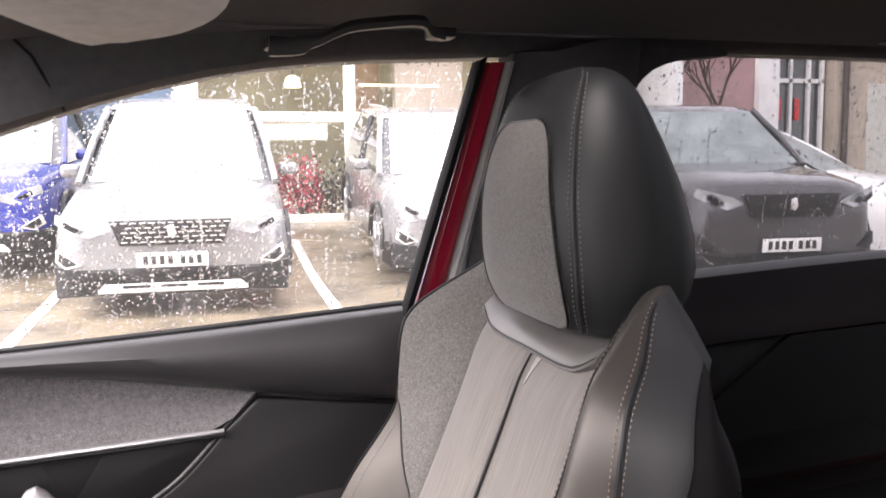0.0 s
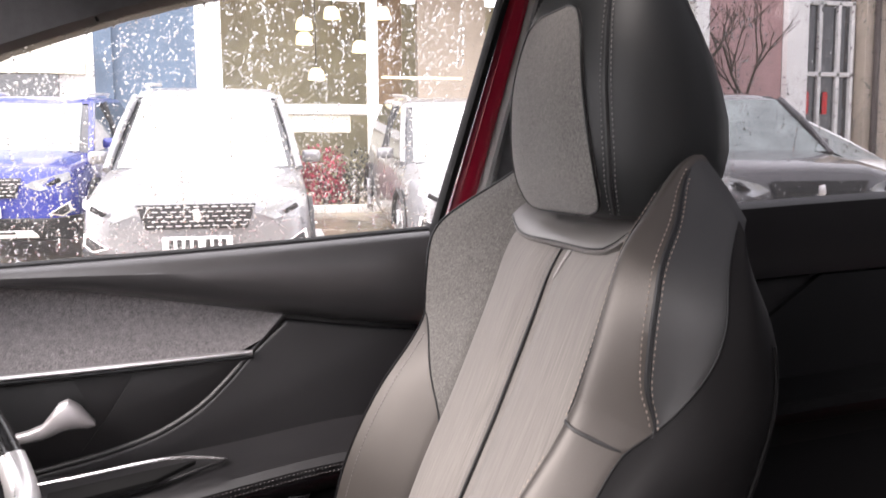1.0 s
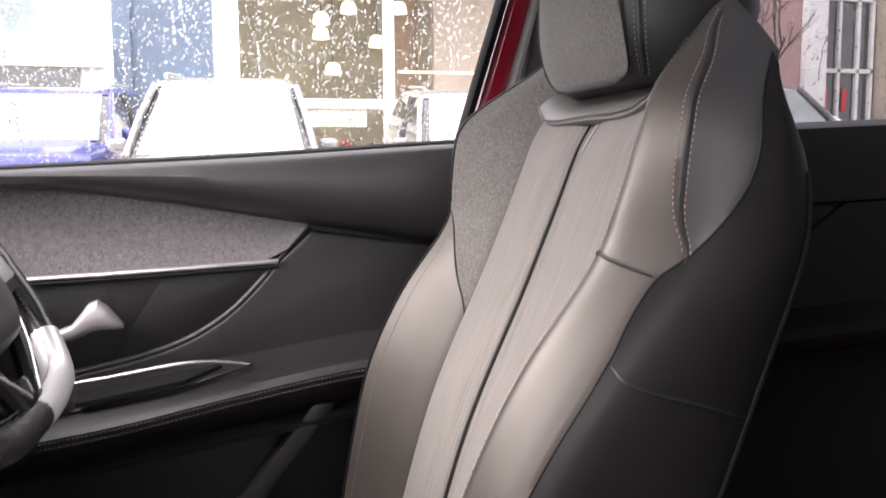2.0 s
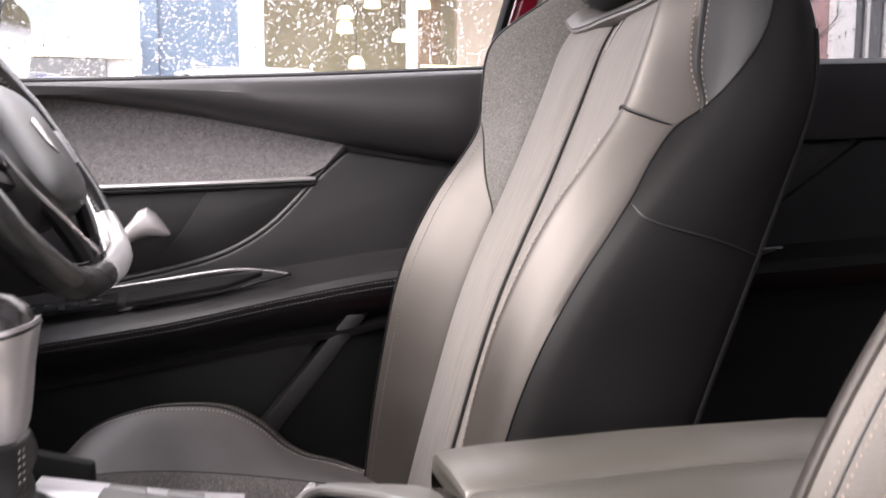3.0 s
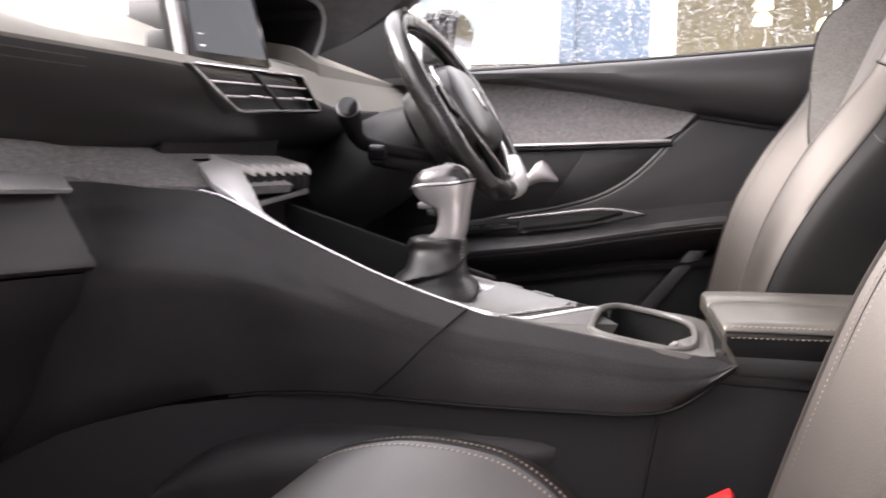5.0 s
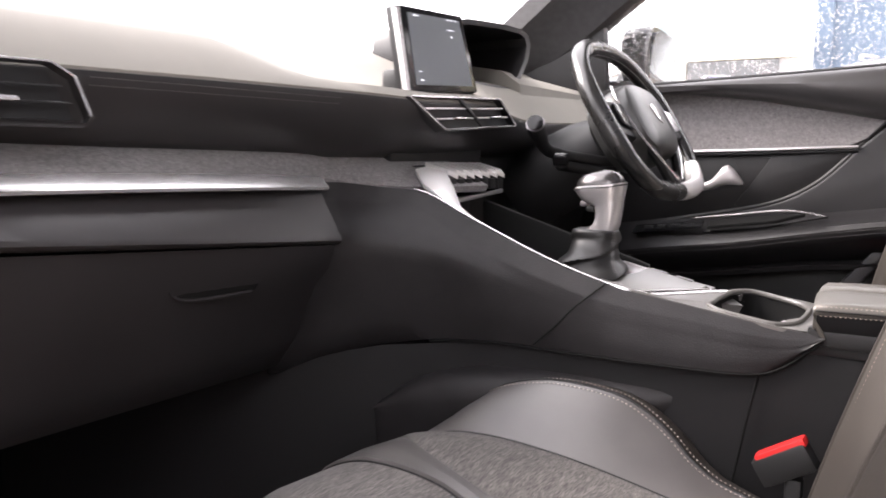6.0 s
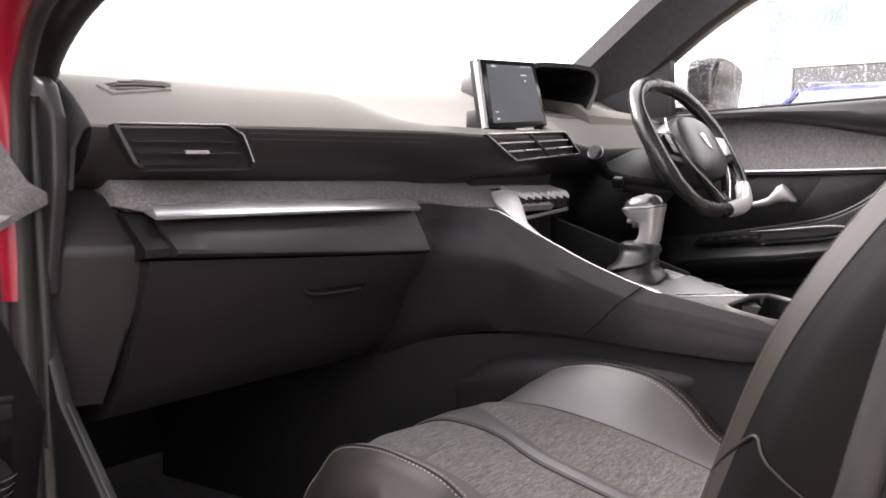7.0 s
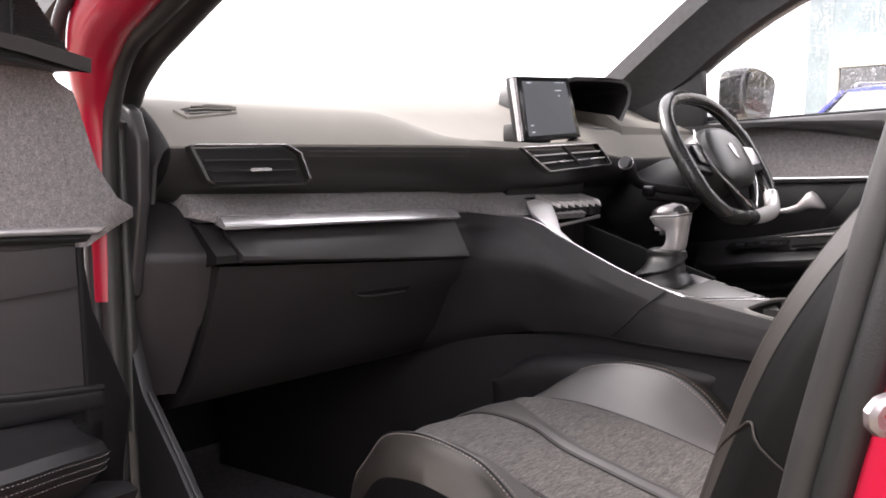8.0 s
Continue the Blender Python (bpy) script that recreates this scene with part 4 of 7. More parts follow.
        rings.append([Vector((x, y + th * math.cos(t), z + (up if math.sin(t) > 0 else dn) * math.copysign(abs(math.sin(t)) ** 0.8, math.sin(t)))) for t in [2 * math.pi * j / 16 for j in range(16)]])
    p("door_handle", loft(rings), HANDLE, lab="satin chrome door handle")
    # rear pad
    p("rear_pad", slab(xz([(0.082, 1.000)] + [(x, lower_line(x) - 0.006) for x in (0.12, 0.17, 0.22, 0.25)] + [(0.268, 0.965), (0.268, 0.80), (0.1, 0.81), (-0.1, 0.81), (-0.3, 0.79), (-0.465, 0.77)] + cs[::-1], 0.692), (0, 0.02, 0), 0.006, 3), SOFT)
    p("edge_roll", tube([(x, 0.6965, z + 0.001) for x, z in [(0.08, 1.004)] + cs], 0.0045, 10), SOFT)
    # armrest
    def out(x):
        return cat([(-0.415, 0.055), (-0.405, 0.035), (-0.38, 0.022), (-0.33, 0.010), (-0.25, 0.0)], x)
    rows = []
    for i in range(26):
        x = -0.415 + 0.685 * i / 25
        ze = cat([(-0.47, 0.74), (-0.284, 0.774), (-0.14, 0.794), (0.0, 0.82), (0.133, 0.84), (0.27, 0.846)], x)
        rise = 0.010 if squeeze else cat([(-0.47, 0.045), (-0.2, 0.035), (0.0, 0.02), (0.133, 0.018), (0.27, 0.02)], x)
        f = out(x)
        rows.append([(x, 0.70, ze + rise + 0.012), (x, 0.675 + f * 0.3, ze + rise + 0.002), (x, 0.645 + f * 0.6, ze + rise * 0.6), (x, 0.622 + f, ze + 0.008), (x, 0.615 + f, ze), (x, 0.617 + f, ze - 0.012), (x, 0.628 + f * 0.9, ze - 0.024), (x, 0.655 + f * 0.5, ze - 0.045), (x, 0.70, ze - 0.07)])
    p("armrest", loft(rows), SOFT, lab="padded dark door armrest")
    edge = [(x, 0.6145 + out(x), cat([(-0.47, 0.74), (-0.284, 0.774), (-0.14, 0.794), (0.0, 0.82), (0.133, 0.84), (0.27, 0.846)], x) - 0.003) for x in [-0.40 + 0.67 * i / 40 for i in range(41)]]
    for k in (0, 1, 2) if squeeze else (0, 1):
        p("armrest_stitching", stitches([(x, y + 0.0015 * k, z - 0.007 * k) for x, y, z in edge], 0.0048, 0.0006), THREAD_G, lab="row of grey thread")
    # pull recess and switches
    rim = [(-0.265, 0.664, 0.803), (-0.2, 0.660, 0.806), (-0.075, 0.655, 0.822), (-0.03, 0.655, 0.838), (0.005, 0.654, 0.8435)] if squeeze else [(-0.225, 0.668, 0.829), (-0.16, 0.660, 0.838), (-0.075, 0.655, 0.850), (-0.03, 0.655, 0.849), (0.005, 0.654, 0.8435)]
    p("pull_rim", tube(spline(rim, 20), [0.0011 + 0.001 * math.sin(math.pi * i / 19) for i in range(20)], 6), CHROME, lab="slim satin rim of the pull recess")
    p("pull_rim_front", tube(spline([(0.005, 0.654, 0.8435), (-0.04, 0.644, 0.834), (-0.1, 0.640, 0.819), (-0.2, 0.640, 0.806)], 20), 0.0022, 6), PLASTIC)
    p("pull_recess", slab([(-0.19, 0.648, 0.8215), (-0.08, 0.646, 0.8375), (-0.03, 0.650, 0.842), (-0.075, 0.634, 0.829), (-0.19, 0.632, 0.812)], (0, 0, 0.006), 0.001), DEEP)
    if squeeze:
        # band in the paled plastic, again for light on the open door
        p("upper_band", slab(xz([(-0.455, 0.932), (-0.2, 0.938), (-0.2, 0.898), (-0.455, 0.894)], 0.6935), (0, 0.02, 0), 0.002), LIT_PLASTIC)
    else:
        sw = p("window_switch_panel", slab([(-0.33, 0.660, 0.806), (-0.2, 0.652, 0.822), (-0.2, 0.632, 0.814), (-0.33, 0.634, 0.797)], (0, 0, 0.005), 0.001), GLOSS, lab="gloss black window switches")
        for k in range(4):
            c = (-0.225 - 0.025 * k, 0.643, 0.8185 - 0.003 * k)
            part("window_switch", rbox(c, (0.016, 0.014, 0.006), 0.002), BLACK, sw, m=m)
            part("switch_mark", rbox((c[0], c[1] - 0.004, c[2] + 0.0033), (0.004, 0.002, 0.0008), 0), CHROME, sw, m=m)
    # lower door: pocket with a slanting brace
    p("door_pocket_back", slab(xz([(-0.465, 0.5), (0.26, 0.5), (0.268, 0.82), (-0.465, 0.76)], 0.694), (0, 0.01, 0), 0.002), BLACK)
    p("pocket_brace", slab(xz([(0.075, 0.79), (0.105, 0.79), (-0.02, 0.632), (-0.05, 0.632)], 0.650), (0, 0.04, 0), 0.006), TRIM)
    rows = []
    for i in range(16):
        x = -0.46 + 0.62 * i / 15
        z = cat([(-0.46, 0.70), (-0.2, 0.735), (0.0, 0.765), (0.08, 0.772), (0.16, 0.79)], x)
        rows.append([(x, 0.69, z), (x, 0.66, z + 0.004), (x, 0.648, z - 0.003), (x, 0.652, z - 0.012), (x, 0.69, z - 0.012)])
    p("pocket_rim", loft(rows), SOFT)
    p("pocket_front", slab(xz([(-0.46, 0.5), (-0.06, 0.5), (0.0, 0.6), (-0.06, 0.64), (-0.46, 0.62)], 0.636), (0, 0.03, 0), 0.01), PLASTIC)
    return ob, p


door_r, _ = front_door("door_1", "closed driver door with suede insert and satin handle", Matrix())
# passenger door, mirrored and swung open about its hinge
HINGE = Vector((-0.455, -0.715, 0))
SWING = Matrix.Translation(HINGE + Vector((0.047, 0.002, 0))) @ Matrix.Rotation(radians(-64), 4, "Z") @ Matrix.Translation(-HINGE) @ Matrix.Diagonal((1, -1, 1, 1))
door_l, pl = front_door("door_2", "open passenger door with suede insert and speaker grille", SWING,
                         [(0.5, 0.75), (0.672, 0.755), (0.738, 0.81), (0.792, 0.78), (0.842, 0.71), (0.895, 0.65), (0.912, 0.74), (0.927, 0.98), (0.95, 0.86), (0.99, 0.74), (1.03, 0.68), (1.045, 0.62), (1.055, 0.46), (1.3, 0.46)])


part("mirror_sail", slab(xz([(-0.62, 1.05), (-0.62, 1.17), (-0.41, 1.215), (-0.40, 1.06)], 0.652), (0, 0.03, 0), 0.006), PLASTIC, door_r)
part("mirror_sail", slab(xz([(-0.375, 1.055), (-0.366, 1.06), (-0.315, 1.115), (-0.2, 1.24), (-0.1, 1.30), (-0.1, 1.055)], 0.655), (0, 0.03, 0), 0.004), PLASTIC, door_l, m=SWING)
gr = part("speaker_grille", slab(xz([(-0.362, 1.063), (-0.318, 1.109), (-0.31, 1.115), (-0.3, 1.11), (-0.296, 1.063)], 0.652), (0, 0.004, 0), 0.001), BLACK, door_l, "ribbed tweeter grille", m=SWING)
for k in range(24):
    z = 1.065 + 0.00195 * k
    xa = -0.359 + 0.95 * (z - 1.063)
    part("grille_bar", rbox(((xa - 0.298) / 2, 0.6512, z), (-0.298 - xa, 0.003, 0.0010), 0, seg=1), PLASTIC, gr, m=SWING)
part("window_frame", tube([m for m in ((-0.18, 0.66, 1.26), (-0.1, 0.645, 1.33), (0.1, 0.62, 1.42), (0.28, 0.62, 1.41), (0.25, 0.67, 1.09))], 0.016, 8), RED, door_l, "red painted window frame", m=SWING)


def rear_door():
    ob = thing("door_3", (0.6, 0.70, 0.5), "closed rear door with dark trim", "car door", kind="structure")
    rows = []
    for i in range(16):
        x = 0.40 + 0.85 * i / 15
        zb = cat(BELT, x)
        rows.append([(x, 0.72, zb - 0.01), (x, 0.676, zb), (x, 0.664, zb + 0.001), (x, 0.650, zb - 0.008), (x, 0.652, zb - 0.05), (x, 0.668, zb - 0.09), (x, 0.685, zb - 0.115), (x, 0.72, zb - 0.12)])
    part("belt_pad", loft(rows), SOFT, ob, "soft dark rear belt rail")
    part("door_skin", slab(xz([(0.40, 0.45), (1.25, 0.45), (1.25, 1.13), (0.40, 1.10)], 0.71), (0, 0.05, 0), 0.006), RED, ob)
    part("back_board", slab(xz([(0.39, 0.5), (1.22, 0.5), (1.22, 1.08), (0.39, 1.06)], 0.6985), (0, 0.01, 0), 0), BLACK, ob)
    part("insert_panel", slab(xz([(0.42, 0.92), (0.56, 0.9), (0.72, 0.93), (0.86, 1.02), (0.42, 1.0)], 0.693), (0, 0.02, 0), 0.006), REARCLOTH, ob)
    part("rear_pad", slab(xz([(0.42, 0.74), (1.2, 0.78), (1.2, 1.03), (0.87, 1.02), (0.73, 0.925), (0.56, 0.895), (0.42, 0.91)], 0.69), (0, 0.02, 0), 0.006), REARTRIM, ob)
    rows = []
    for i in range(14):
        x = 0.42 + 0.6 * i / 13
        z = 0.83 + 0.03 * i / 13
        rows.append([(x, 0.70, z + 0.02), (x, 0.66, z + 0.006), (x, 0.63, z), (x, 0.628, z - 0.014), (x, 0.65, z - 0.04), (x, 0.70, z - 0.06)])
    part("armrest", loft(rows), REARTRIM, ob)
    part("pull_recess", slab([(0.5, 0.655, 0.846), (0.66, 0.655, 0.853), (0.7, 0.65, 0.858), (0.66, 0.64, 0.85), (0.5, 0.638, 0.842)], (0, 0, 0.004), 0.001), BLACK, ob)
    part("pull_rim", tube([(0.5, 0.66, 0.852), (0.62, 0.658, 0.858), (0.71, 0.652, 0.862)], 0.002, 6), SILVER, ob)
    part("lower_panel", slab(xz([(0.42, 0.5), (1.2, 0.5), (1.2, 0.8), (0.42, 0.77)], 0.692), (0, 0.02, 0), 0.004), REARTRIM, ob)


rear_door()


# ---- rear closing walls ----
def closing():
    ob = thing("wall_rear", (1.7, 0, 0.42), "dark rear end of the cabin with a back window opening", "car interior", kind="structure")
    part("rear_panel", slab([(1.7, -0.72, 0.42), (1.7, 0.72, 0.42), (1.7, 0.72, 1.12), (1.7, -0.72, 1.12)], (0.03, 0, 0), 0.004), PLASTIC, ob)
    part("rear_header", slab([(1.7, -0.6, 1.36), (1.7, 0.6, 1.36), (1.7, 0.56, 1.46), (1.7, -0.56, 1.46)], (0.03, 0, 0), 0.004), HEADLINER, ob)
    for s, side in ((1, right_side), (-1, left_side)):
        S = Matrix.Diagonal((1, s, 1, 1))
        pillar(side, S, "rear_pillar_trim", [(1.18, 1.12), (1.7, 1.12), (1.7, 1.43), (1.16, 1.43)], 0.02, 0.04, PLASTIC)
        part("rear_quarter", slab(xz([(1.2 if s > 0 else 0.4, 0.45), (1.72, 0.45), (1.72, 1.14), (1.2 if s > 0 else 0.4, 1.13)], 0.70), (0, 0.05, 0), 0.004), RED if s < 0 else PLASTIC, side, m=S)
        part("rocker", slab(xz([(-0.9, 0.36), (1.7, 0.36), (1.7, 0.46), (-0.9, 0.46)], 0.66), (0, 0.1, 0), 0.01), RED, side, m=S)
    part("rear_quarter_trim", slab(xz([(0.56, 0.46), (1.70, 0.46), (1.70, 1.12), (0.56, 1.11)], -0.688), (0, 0.012, 0), 0.003), PLASTIC, left_side)
    part("rear_left_glass_guide", tube([(0.6, -0.66, 1.12), (0.6, -0.62, 1.42)], 0.01, 6), BLACK, left_side)
    part("bulkhead", slab([(-1.0, -0.75, 0.36), (-1.0, 0.75, 0.36), (-1.0, 0.75, 1.05), (-1.0, -0.75, 1.05)], (-0.03, 0, 0), 0.004), BLACK, left_side)
    for s, side in ((1, right_side), (-1, left_side)):
        part("footwell_side", slab(xz([(-1.02, 0.38), (-0.47, 0.38), (-0.45, 1.05), (-1.02, 1.05)], 0.69), (0, 0.03, 0), 0.004), BLACK, side, m=Matrix.Diagonal((1, s, 1, 1)))


closing()


# ---- dashboard ----
def dashboard():
    ob = thing("dashboard", (-0.5, 0, 0.42), "dark dashboard with padded top, felt ledge and chrome strip", "dashboard")
    ys = [-0.642 + 1.337 * i / 40 for i in range(41)]
    FX = [(-0.66, -0.385), (-0.4, -0.372), (-0.19, -0.366), (-0.09, -0.345), (0.13, -0.355), (0.2, -0.365), (0.3, -0.372), (0.7, -0.37)]
    rows, top = [], []
    for y in ys:
        c = max(0.0, 1 - abs(y + 0.62) * 9)        # rounding at the door end
        e = 0.002 * c
        fx = cat(FX, y)
        fz = cat([(-0.66, 1.0), (-0.2, 1.008), (-0.05, 1.006), (0.13, 1.012), (0.2, 1.0), (0.3, 0.995), (0.7, 1.01)], y)
        k = 0.05 * (y + 0.45)
        s = cat([(-0.3, 1.0), (-0.12, 0.15), (0.12, 0.15), (0.2, 1.1), (0.7, 1.1)], y)
        top.append([(-0.98, y, 1.045), (-0.80, y, 1.074 + k - e), (-0.62, y, 1.071 + k - e), (-0.52, y, max(fz + 0.052 * s, 1.046 + 0.6 * k) - e), (fx - 0.08, y, fz + 0.046 * s - e), (fx - 0.055, y, fz + 0.038 * s - e), (fx - 0.032, y, fz + 0.023 * s - e), (fx - 0.012, y, fz + 0.006 - e), (fx - 0.003, y, fz - 0.003 - e)])
        rows.append([(fx - 0.06, y, fz + 0.004 - e), (fx - 0.012, y, fz - 0.001 - e), (fx - 0.002, y, fz - 0.006 - e), (fx - 0.001, y, fz - 0.012 - e),
                     (fx - 0.008, y, fz - 0.03), (fx - 0.03, y, 0.95), (fx - 0.06, y, 0.935), (-0.5, y, 0.93), (-0.98, y, 0.93), (-0.98, y, 1.0)])
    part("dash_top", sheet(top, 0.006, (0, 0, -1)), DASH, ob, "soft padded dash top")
    part("dash_end_cap", sheet([[(x, y0, z - dz) for x, y0, z in [(q[0], -0.642 - dy, q[2]) for q in top[0]]] for dy, dz in ((0.0, 0.0), (0.010, 0.006), (0.018, 0.022), (0.022, 0.06))], 0.004, (0, 1, 0)), TRIM, ob, "dark end of the dash top")
    part("dash_face", loft(rows), FACE, ob, "dark moulded dash face")
    # stitched lines on the dash face
    for dz in (0.0, -0.006):
        part("face_stitching", stitches([(cat(FX, y) - 0.0003 + 0.3 * dz, y, 0.9925 + dz + 0.012 * (y + 0.5)) for y in [-0.47 + 0.28 * i / 30 for i in range(31)]], 0.0035, 0.0005), THREAD_G, ob)
    # felt ledge
    rows = []
    for i in range(36):
        y = -0.607 + 0.682 * i / 35
        xe = cat([(-0.61, -0.414), (-0.59, -0.394), (-0.575, -0.387), (-0.4, -0.386), (-0.19, -0.397), (-0.14, -0.398), (-0.09, -0.352), (0.08, -0.335)], y)
        ze = cat([(-0.63, 0.935), (-0.58, 0.921), (-0.4, 0.919), (-0.19, 0.913), (-0.1, 0.903), (0.08, 0.90)], y)
        rows.append([(-0.47, y, 0.948), (-0.425, y, 0.944), ((xe - 0.425) / 2 - 0.002, y, (ze + 0.944) / 2 + 0.002), (xe, y, ze), (xe - 0.004, y, ze - 0.008), (-0.45, y, ze - 0.012)])
    part("felt_ledge", loft(rows), SUEDE, ob, "dark grey felt ledge")
    sp = [(-0.386, -0.586, 0.9155), (-0.383, -0.45, 0.9145), (-0.386, -0.3, 0.912), (-0.396, -0.187, 0.9085)]
    bar = []
    for q in spline(sp, 24):
        bar.append([q + Vector(o) for o in ((-0.004, 0, 0.006), (0.004, 0, 0.003), (0.012, 0, -0.006), (0.010, 0, -0.009), (-0.010, 0, -0.004))])
    part("chrome_strip", loft(bar), CHROME, ob, "satin chrome strip")
    # glovebox front
    rows = []
    for i in range(20):
        y = -0.578 + 0.388 * i / 19
        k = (y + 0.578) / 0.388
        zl = 0.876 - 0.028 * k
        b = -0.011 * k ** 2
        rows.append([(-0.41, y, 0.910), (-0.394 + 0.3 * b, y, 0.907), (-0.384 + b, y, 0.900), (-0.354 + b, y, zl + 0.003), (-0.353 + b, y, zl - 0.001), (-0.356 + b, y, zl - 0.004), (-0.45, y, zl - 0.02), (-0.45, y, 0.906)])
    part("lid_corner", loft([[(-0.41, y, 0.912), (-0.399, y, 0.909), (-0.390, y, 0.902), (-0.362, y, 0.880), (-0.362, y, 0.872), (-0.45, y, 0.850), (-0.45, y, 0.908)] for y in (-0.606, -0.597, -0.588, -0.5795)]), PLASTIC, ob)
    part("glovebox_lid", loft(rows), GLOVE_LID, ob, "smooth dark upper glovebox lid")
    rows = []
    for i in range(20):
        y = -0.6 + 0.40 * i / 19
        zz = 0.862 - 0.025 * i / 19
        rows.append([(-0.366, y, zz + 0.006), (-0.374, y, zz - 0.02), (-0.392, y, 0.80), (-0.42, y, 0.74), (-0.45, y, 0.70), (-0.49, y, 0.685), (-0.56, y, 0.70), (-0.56, y, 0.86)])
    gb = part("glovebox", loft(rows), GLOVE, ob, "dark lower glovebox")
    bowl = spline([(-0.3795, -0.405, 0.836), (-0.3780, -0.385, 0.841), (-0.3780, -0.315, 0.838), (-0.3800, -0.298, 0.830), (-0.3880, -0.298, 0.806), (-0.3895, -0.345, 0.805), (-0.3885, -0.385, 0.809), (-0.3850, -0.402, 0.821)], 32, True)
    part("pull_bowl", slab(bowl, (0.004, 0, 0.001), 0), DEEP, gb, "hollow of the pull, painted dark for shade")
    part("glovebox_pull", tube(spline([(-0.3800, -0.403, 0.824), (-0.3830, -0.392, 0.812), (-0.3850, -0.365, 0.807), (-0.3850, -0.302, 0.806)], 18), [0.001 + 0.0014 * i / 17 for i in range(18)], 8), GLOVE, gb, "smooth lip of the pull")
    # end cover by the door
    rows = []
    for k in range(12):
        t = k / 11
        y = -0.70 + 0.115 * t
        xo = cat([(0, -0.44), (0.35, -0.405), (0.75, -0.385), (1.0, -0.38)], t)
        zt = cat([(0, 0.925), (0.5, 0.937), (0.8, 0.928), (1, 0.905)], t)
        rows.append([(-0.6, y, zt + 0.01), (xo - 0.055, y, zt + 0.003), (xo - 0.048, y, zt - 0.001), (xo - 0.002, y, 0.8855), (xo + 0.002, y, 0.881), (xo + 0.001, y - 0.05 * max(0.0, t - 0.6) ** 2, 0.872), (xo - 0.02, y - 0.12 * max(0.0, t - 0.6) ** 2, 0.80), (xo - 0.052, y - 0.2 * max(0.0, t - 0.6) ** 2, 0.72), (-0.6, y, 0.70)])
    part("end_cover", loft(rows), ENDSKIN, ob, "moulded plastic end cover", 50)
    part("end_panel", slab(xz([(-0.48, 0.80), (-0.41, 0.84), (-0.386, 0.94), (-0.384, 1.0), (-0.398, 1.03), (-0.43, 1.046), (-0.47, 1.04)][::-1], -0.664), (0.0, -0.014, 0), 0.004, 3), TRIM, ob, "dark end panel of the dash")
    # side vent
    vent(ob, "side_vent", [(-0.364, -0.627, 0.994), (-0.361, -0.508, 0.997), (-0.354, -0.491, 0.960), (-0.356, -0.609, 0.959)], 2, 1,
         [(-0.364, -0.630, 0.996), (-0.362, -0.513, 0.999), (-0.360, -0.496, 0.990), (-0.354, -0.488, 0.962), (-0.354, -0.492, 0.957), (-0.356, -0.607, 0.956), (-0.357, -0.615, 0.961)])
    vent(ob, "centre_vent", [(-0.348, -0.092, 1.004), (-0.352, 0.128, 1.015), (-0.352, 0.178, 0.981), (-0.340, -0.028, 0.968)], 2, 2)
    # defroster grille on the top
    def on_top(x, y, up=0.0):
        fx, fz, k = cat(FX, y), cat([(-0.66, 1.0), (-0.2, 1.008)], y), 0.05 * (y + 0.45)
        prof = [(-0.62, 1.071 + k), (-0.52, max(fz + 0.052, 1.046 + 0.6 * k)), (fx - 0.08, fz + 0.046), (fx - 0.055, fz + 0.038), (fx - 0.032, fz + 0.023), (fx - 0.012, fz + 0.006)]
        for (xa, za), (xb, zb) in zip(prof, prof[1:]):
            if xa <= x <= xb:
                return (x, y, za + (zb - za) * (x - xa) / (xb - xa) + up)
        return (x, y, fz + up)
    tw = [(-0.431, -0.612), (-0.450, -0.56), (-0.446, -0.52), (-0.425, -0.535), (-0.418, -0.603)]
    ctr = (-0.436, -0.568)
    def rim(k, up):
        return [Vector(on_top(ctr[0] + (x - ctr[0]) * k, ctr[1] + (y - ctr[1]) * k, up)) for x, y in tw]
    dg = part("tweeter_vent", ringplate(rim(1.0, 0.0012), rim(0.82, 0.0012), (0, 0, -0.003)), DASH, ob, "small slatted vent in the dash top")
    part("vent_well", slab(rim(0.84, 0.0004), (0, 0, 0.0004), 0), DEEP, dg)
    for k in range(3):
        x = -0.4245 - 0.0065 * k
        part("vent_bar", tube([on_top(x, -0.602 + 0.008 * k, 0.001), on_top(x - 0.002, -0.57, 0.001), on_top(x - 0.001, -0.536 + 0.004 * k, 0.001)], 0.0011, 6), DASH, dg)
    part("screen_foot", tube([(-0.6, -0.544, 1.059), (-0.6, -0.519, 1.062), (-0.6, -0.469, 1.065), (-0.6, -0.397, 1.068)], 0.0022, 6), BLACK, ob, "dark line along the windscreen foot")
    # instrument hood
    ho = [(0.172, 1.046), (0.166, 1.075), (0.163, 1.115), (0.172, 1.134), (0.2, 1.140), (0.30, 1.147), (0.372, 1.148), (0.396, 1.142), (0.406, 1.126), (0.398, 1.10), (0.375, 1.07), (0.345, 1.046)]
    hin = [(0.18, 1.05), (0.175, 1.075), (0.172, 1.11), (0.18, 1.127), (0.203, 1.132), (0.30, 1.139), (0.370, 1.140), (0.388, 1.135), (0.396, 1.123), (0.388, 1.10), (0.366, 1.073), (0.34, 1.05)]
    rings = []
    for src, dx, k in ((ho, -0.60, 0.92), (ho, -0.50, 1.0), (ho, -0.448, 1.0), (ho, -0.442, 0.995), (hin, -0.444, 1.0), (hin, -0.50, 0.99), (hin, -0.585, 0.93)):
        rings.append([(dx, 0.28 + (y - 0.28) * k, 1.05 + (z - 1.05) * k) for y, z in src])
    part("instrument_hood", loft(rings, True, False), SOFT, ob, "dark hood over the instruments")
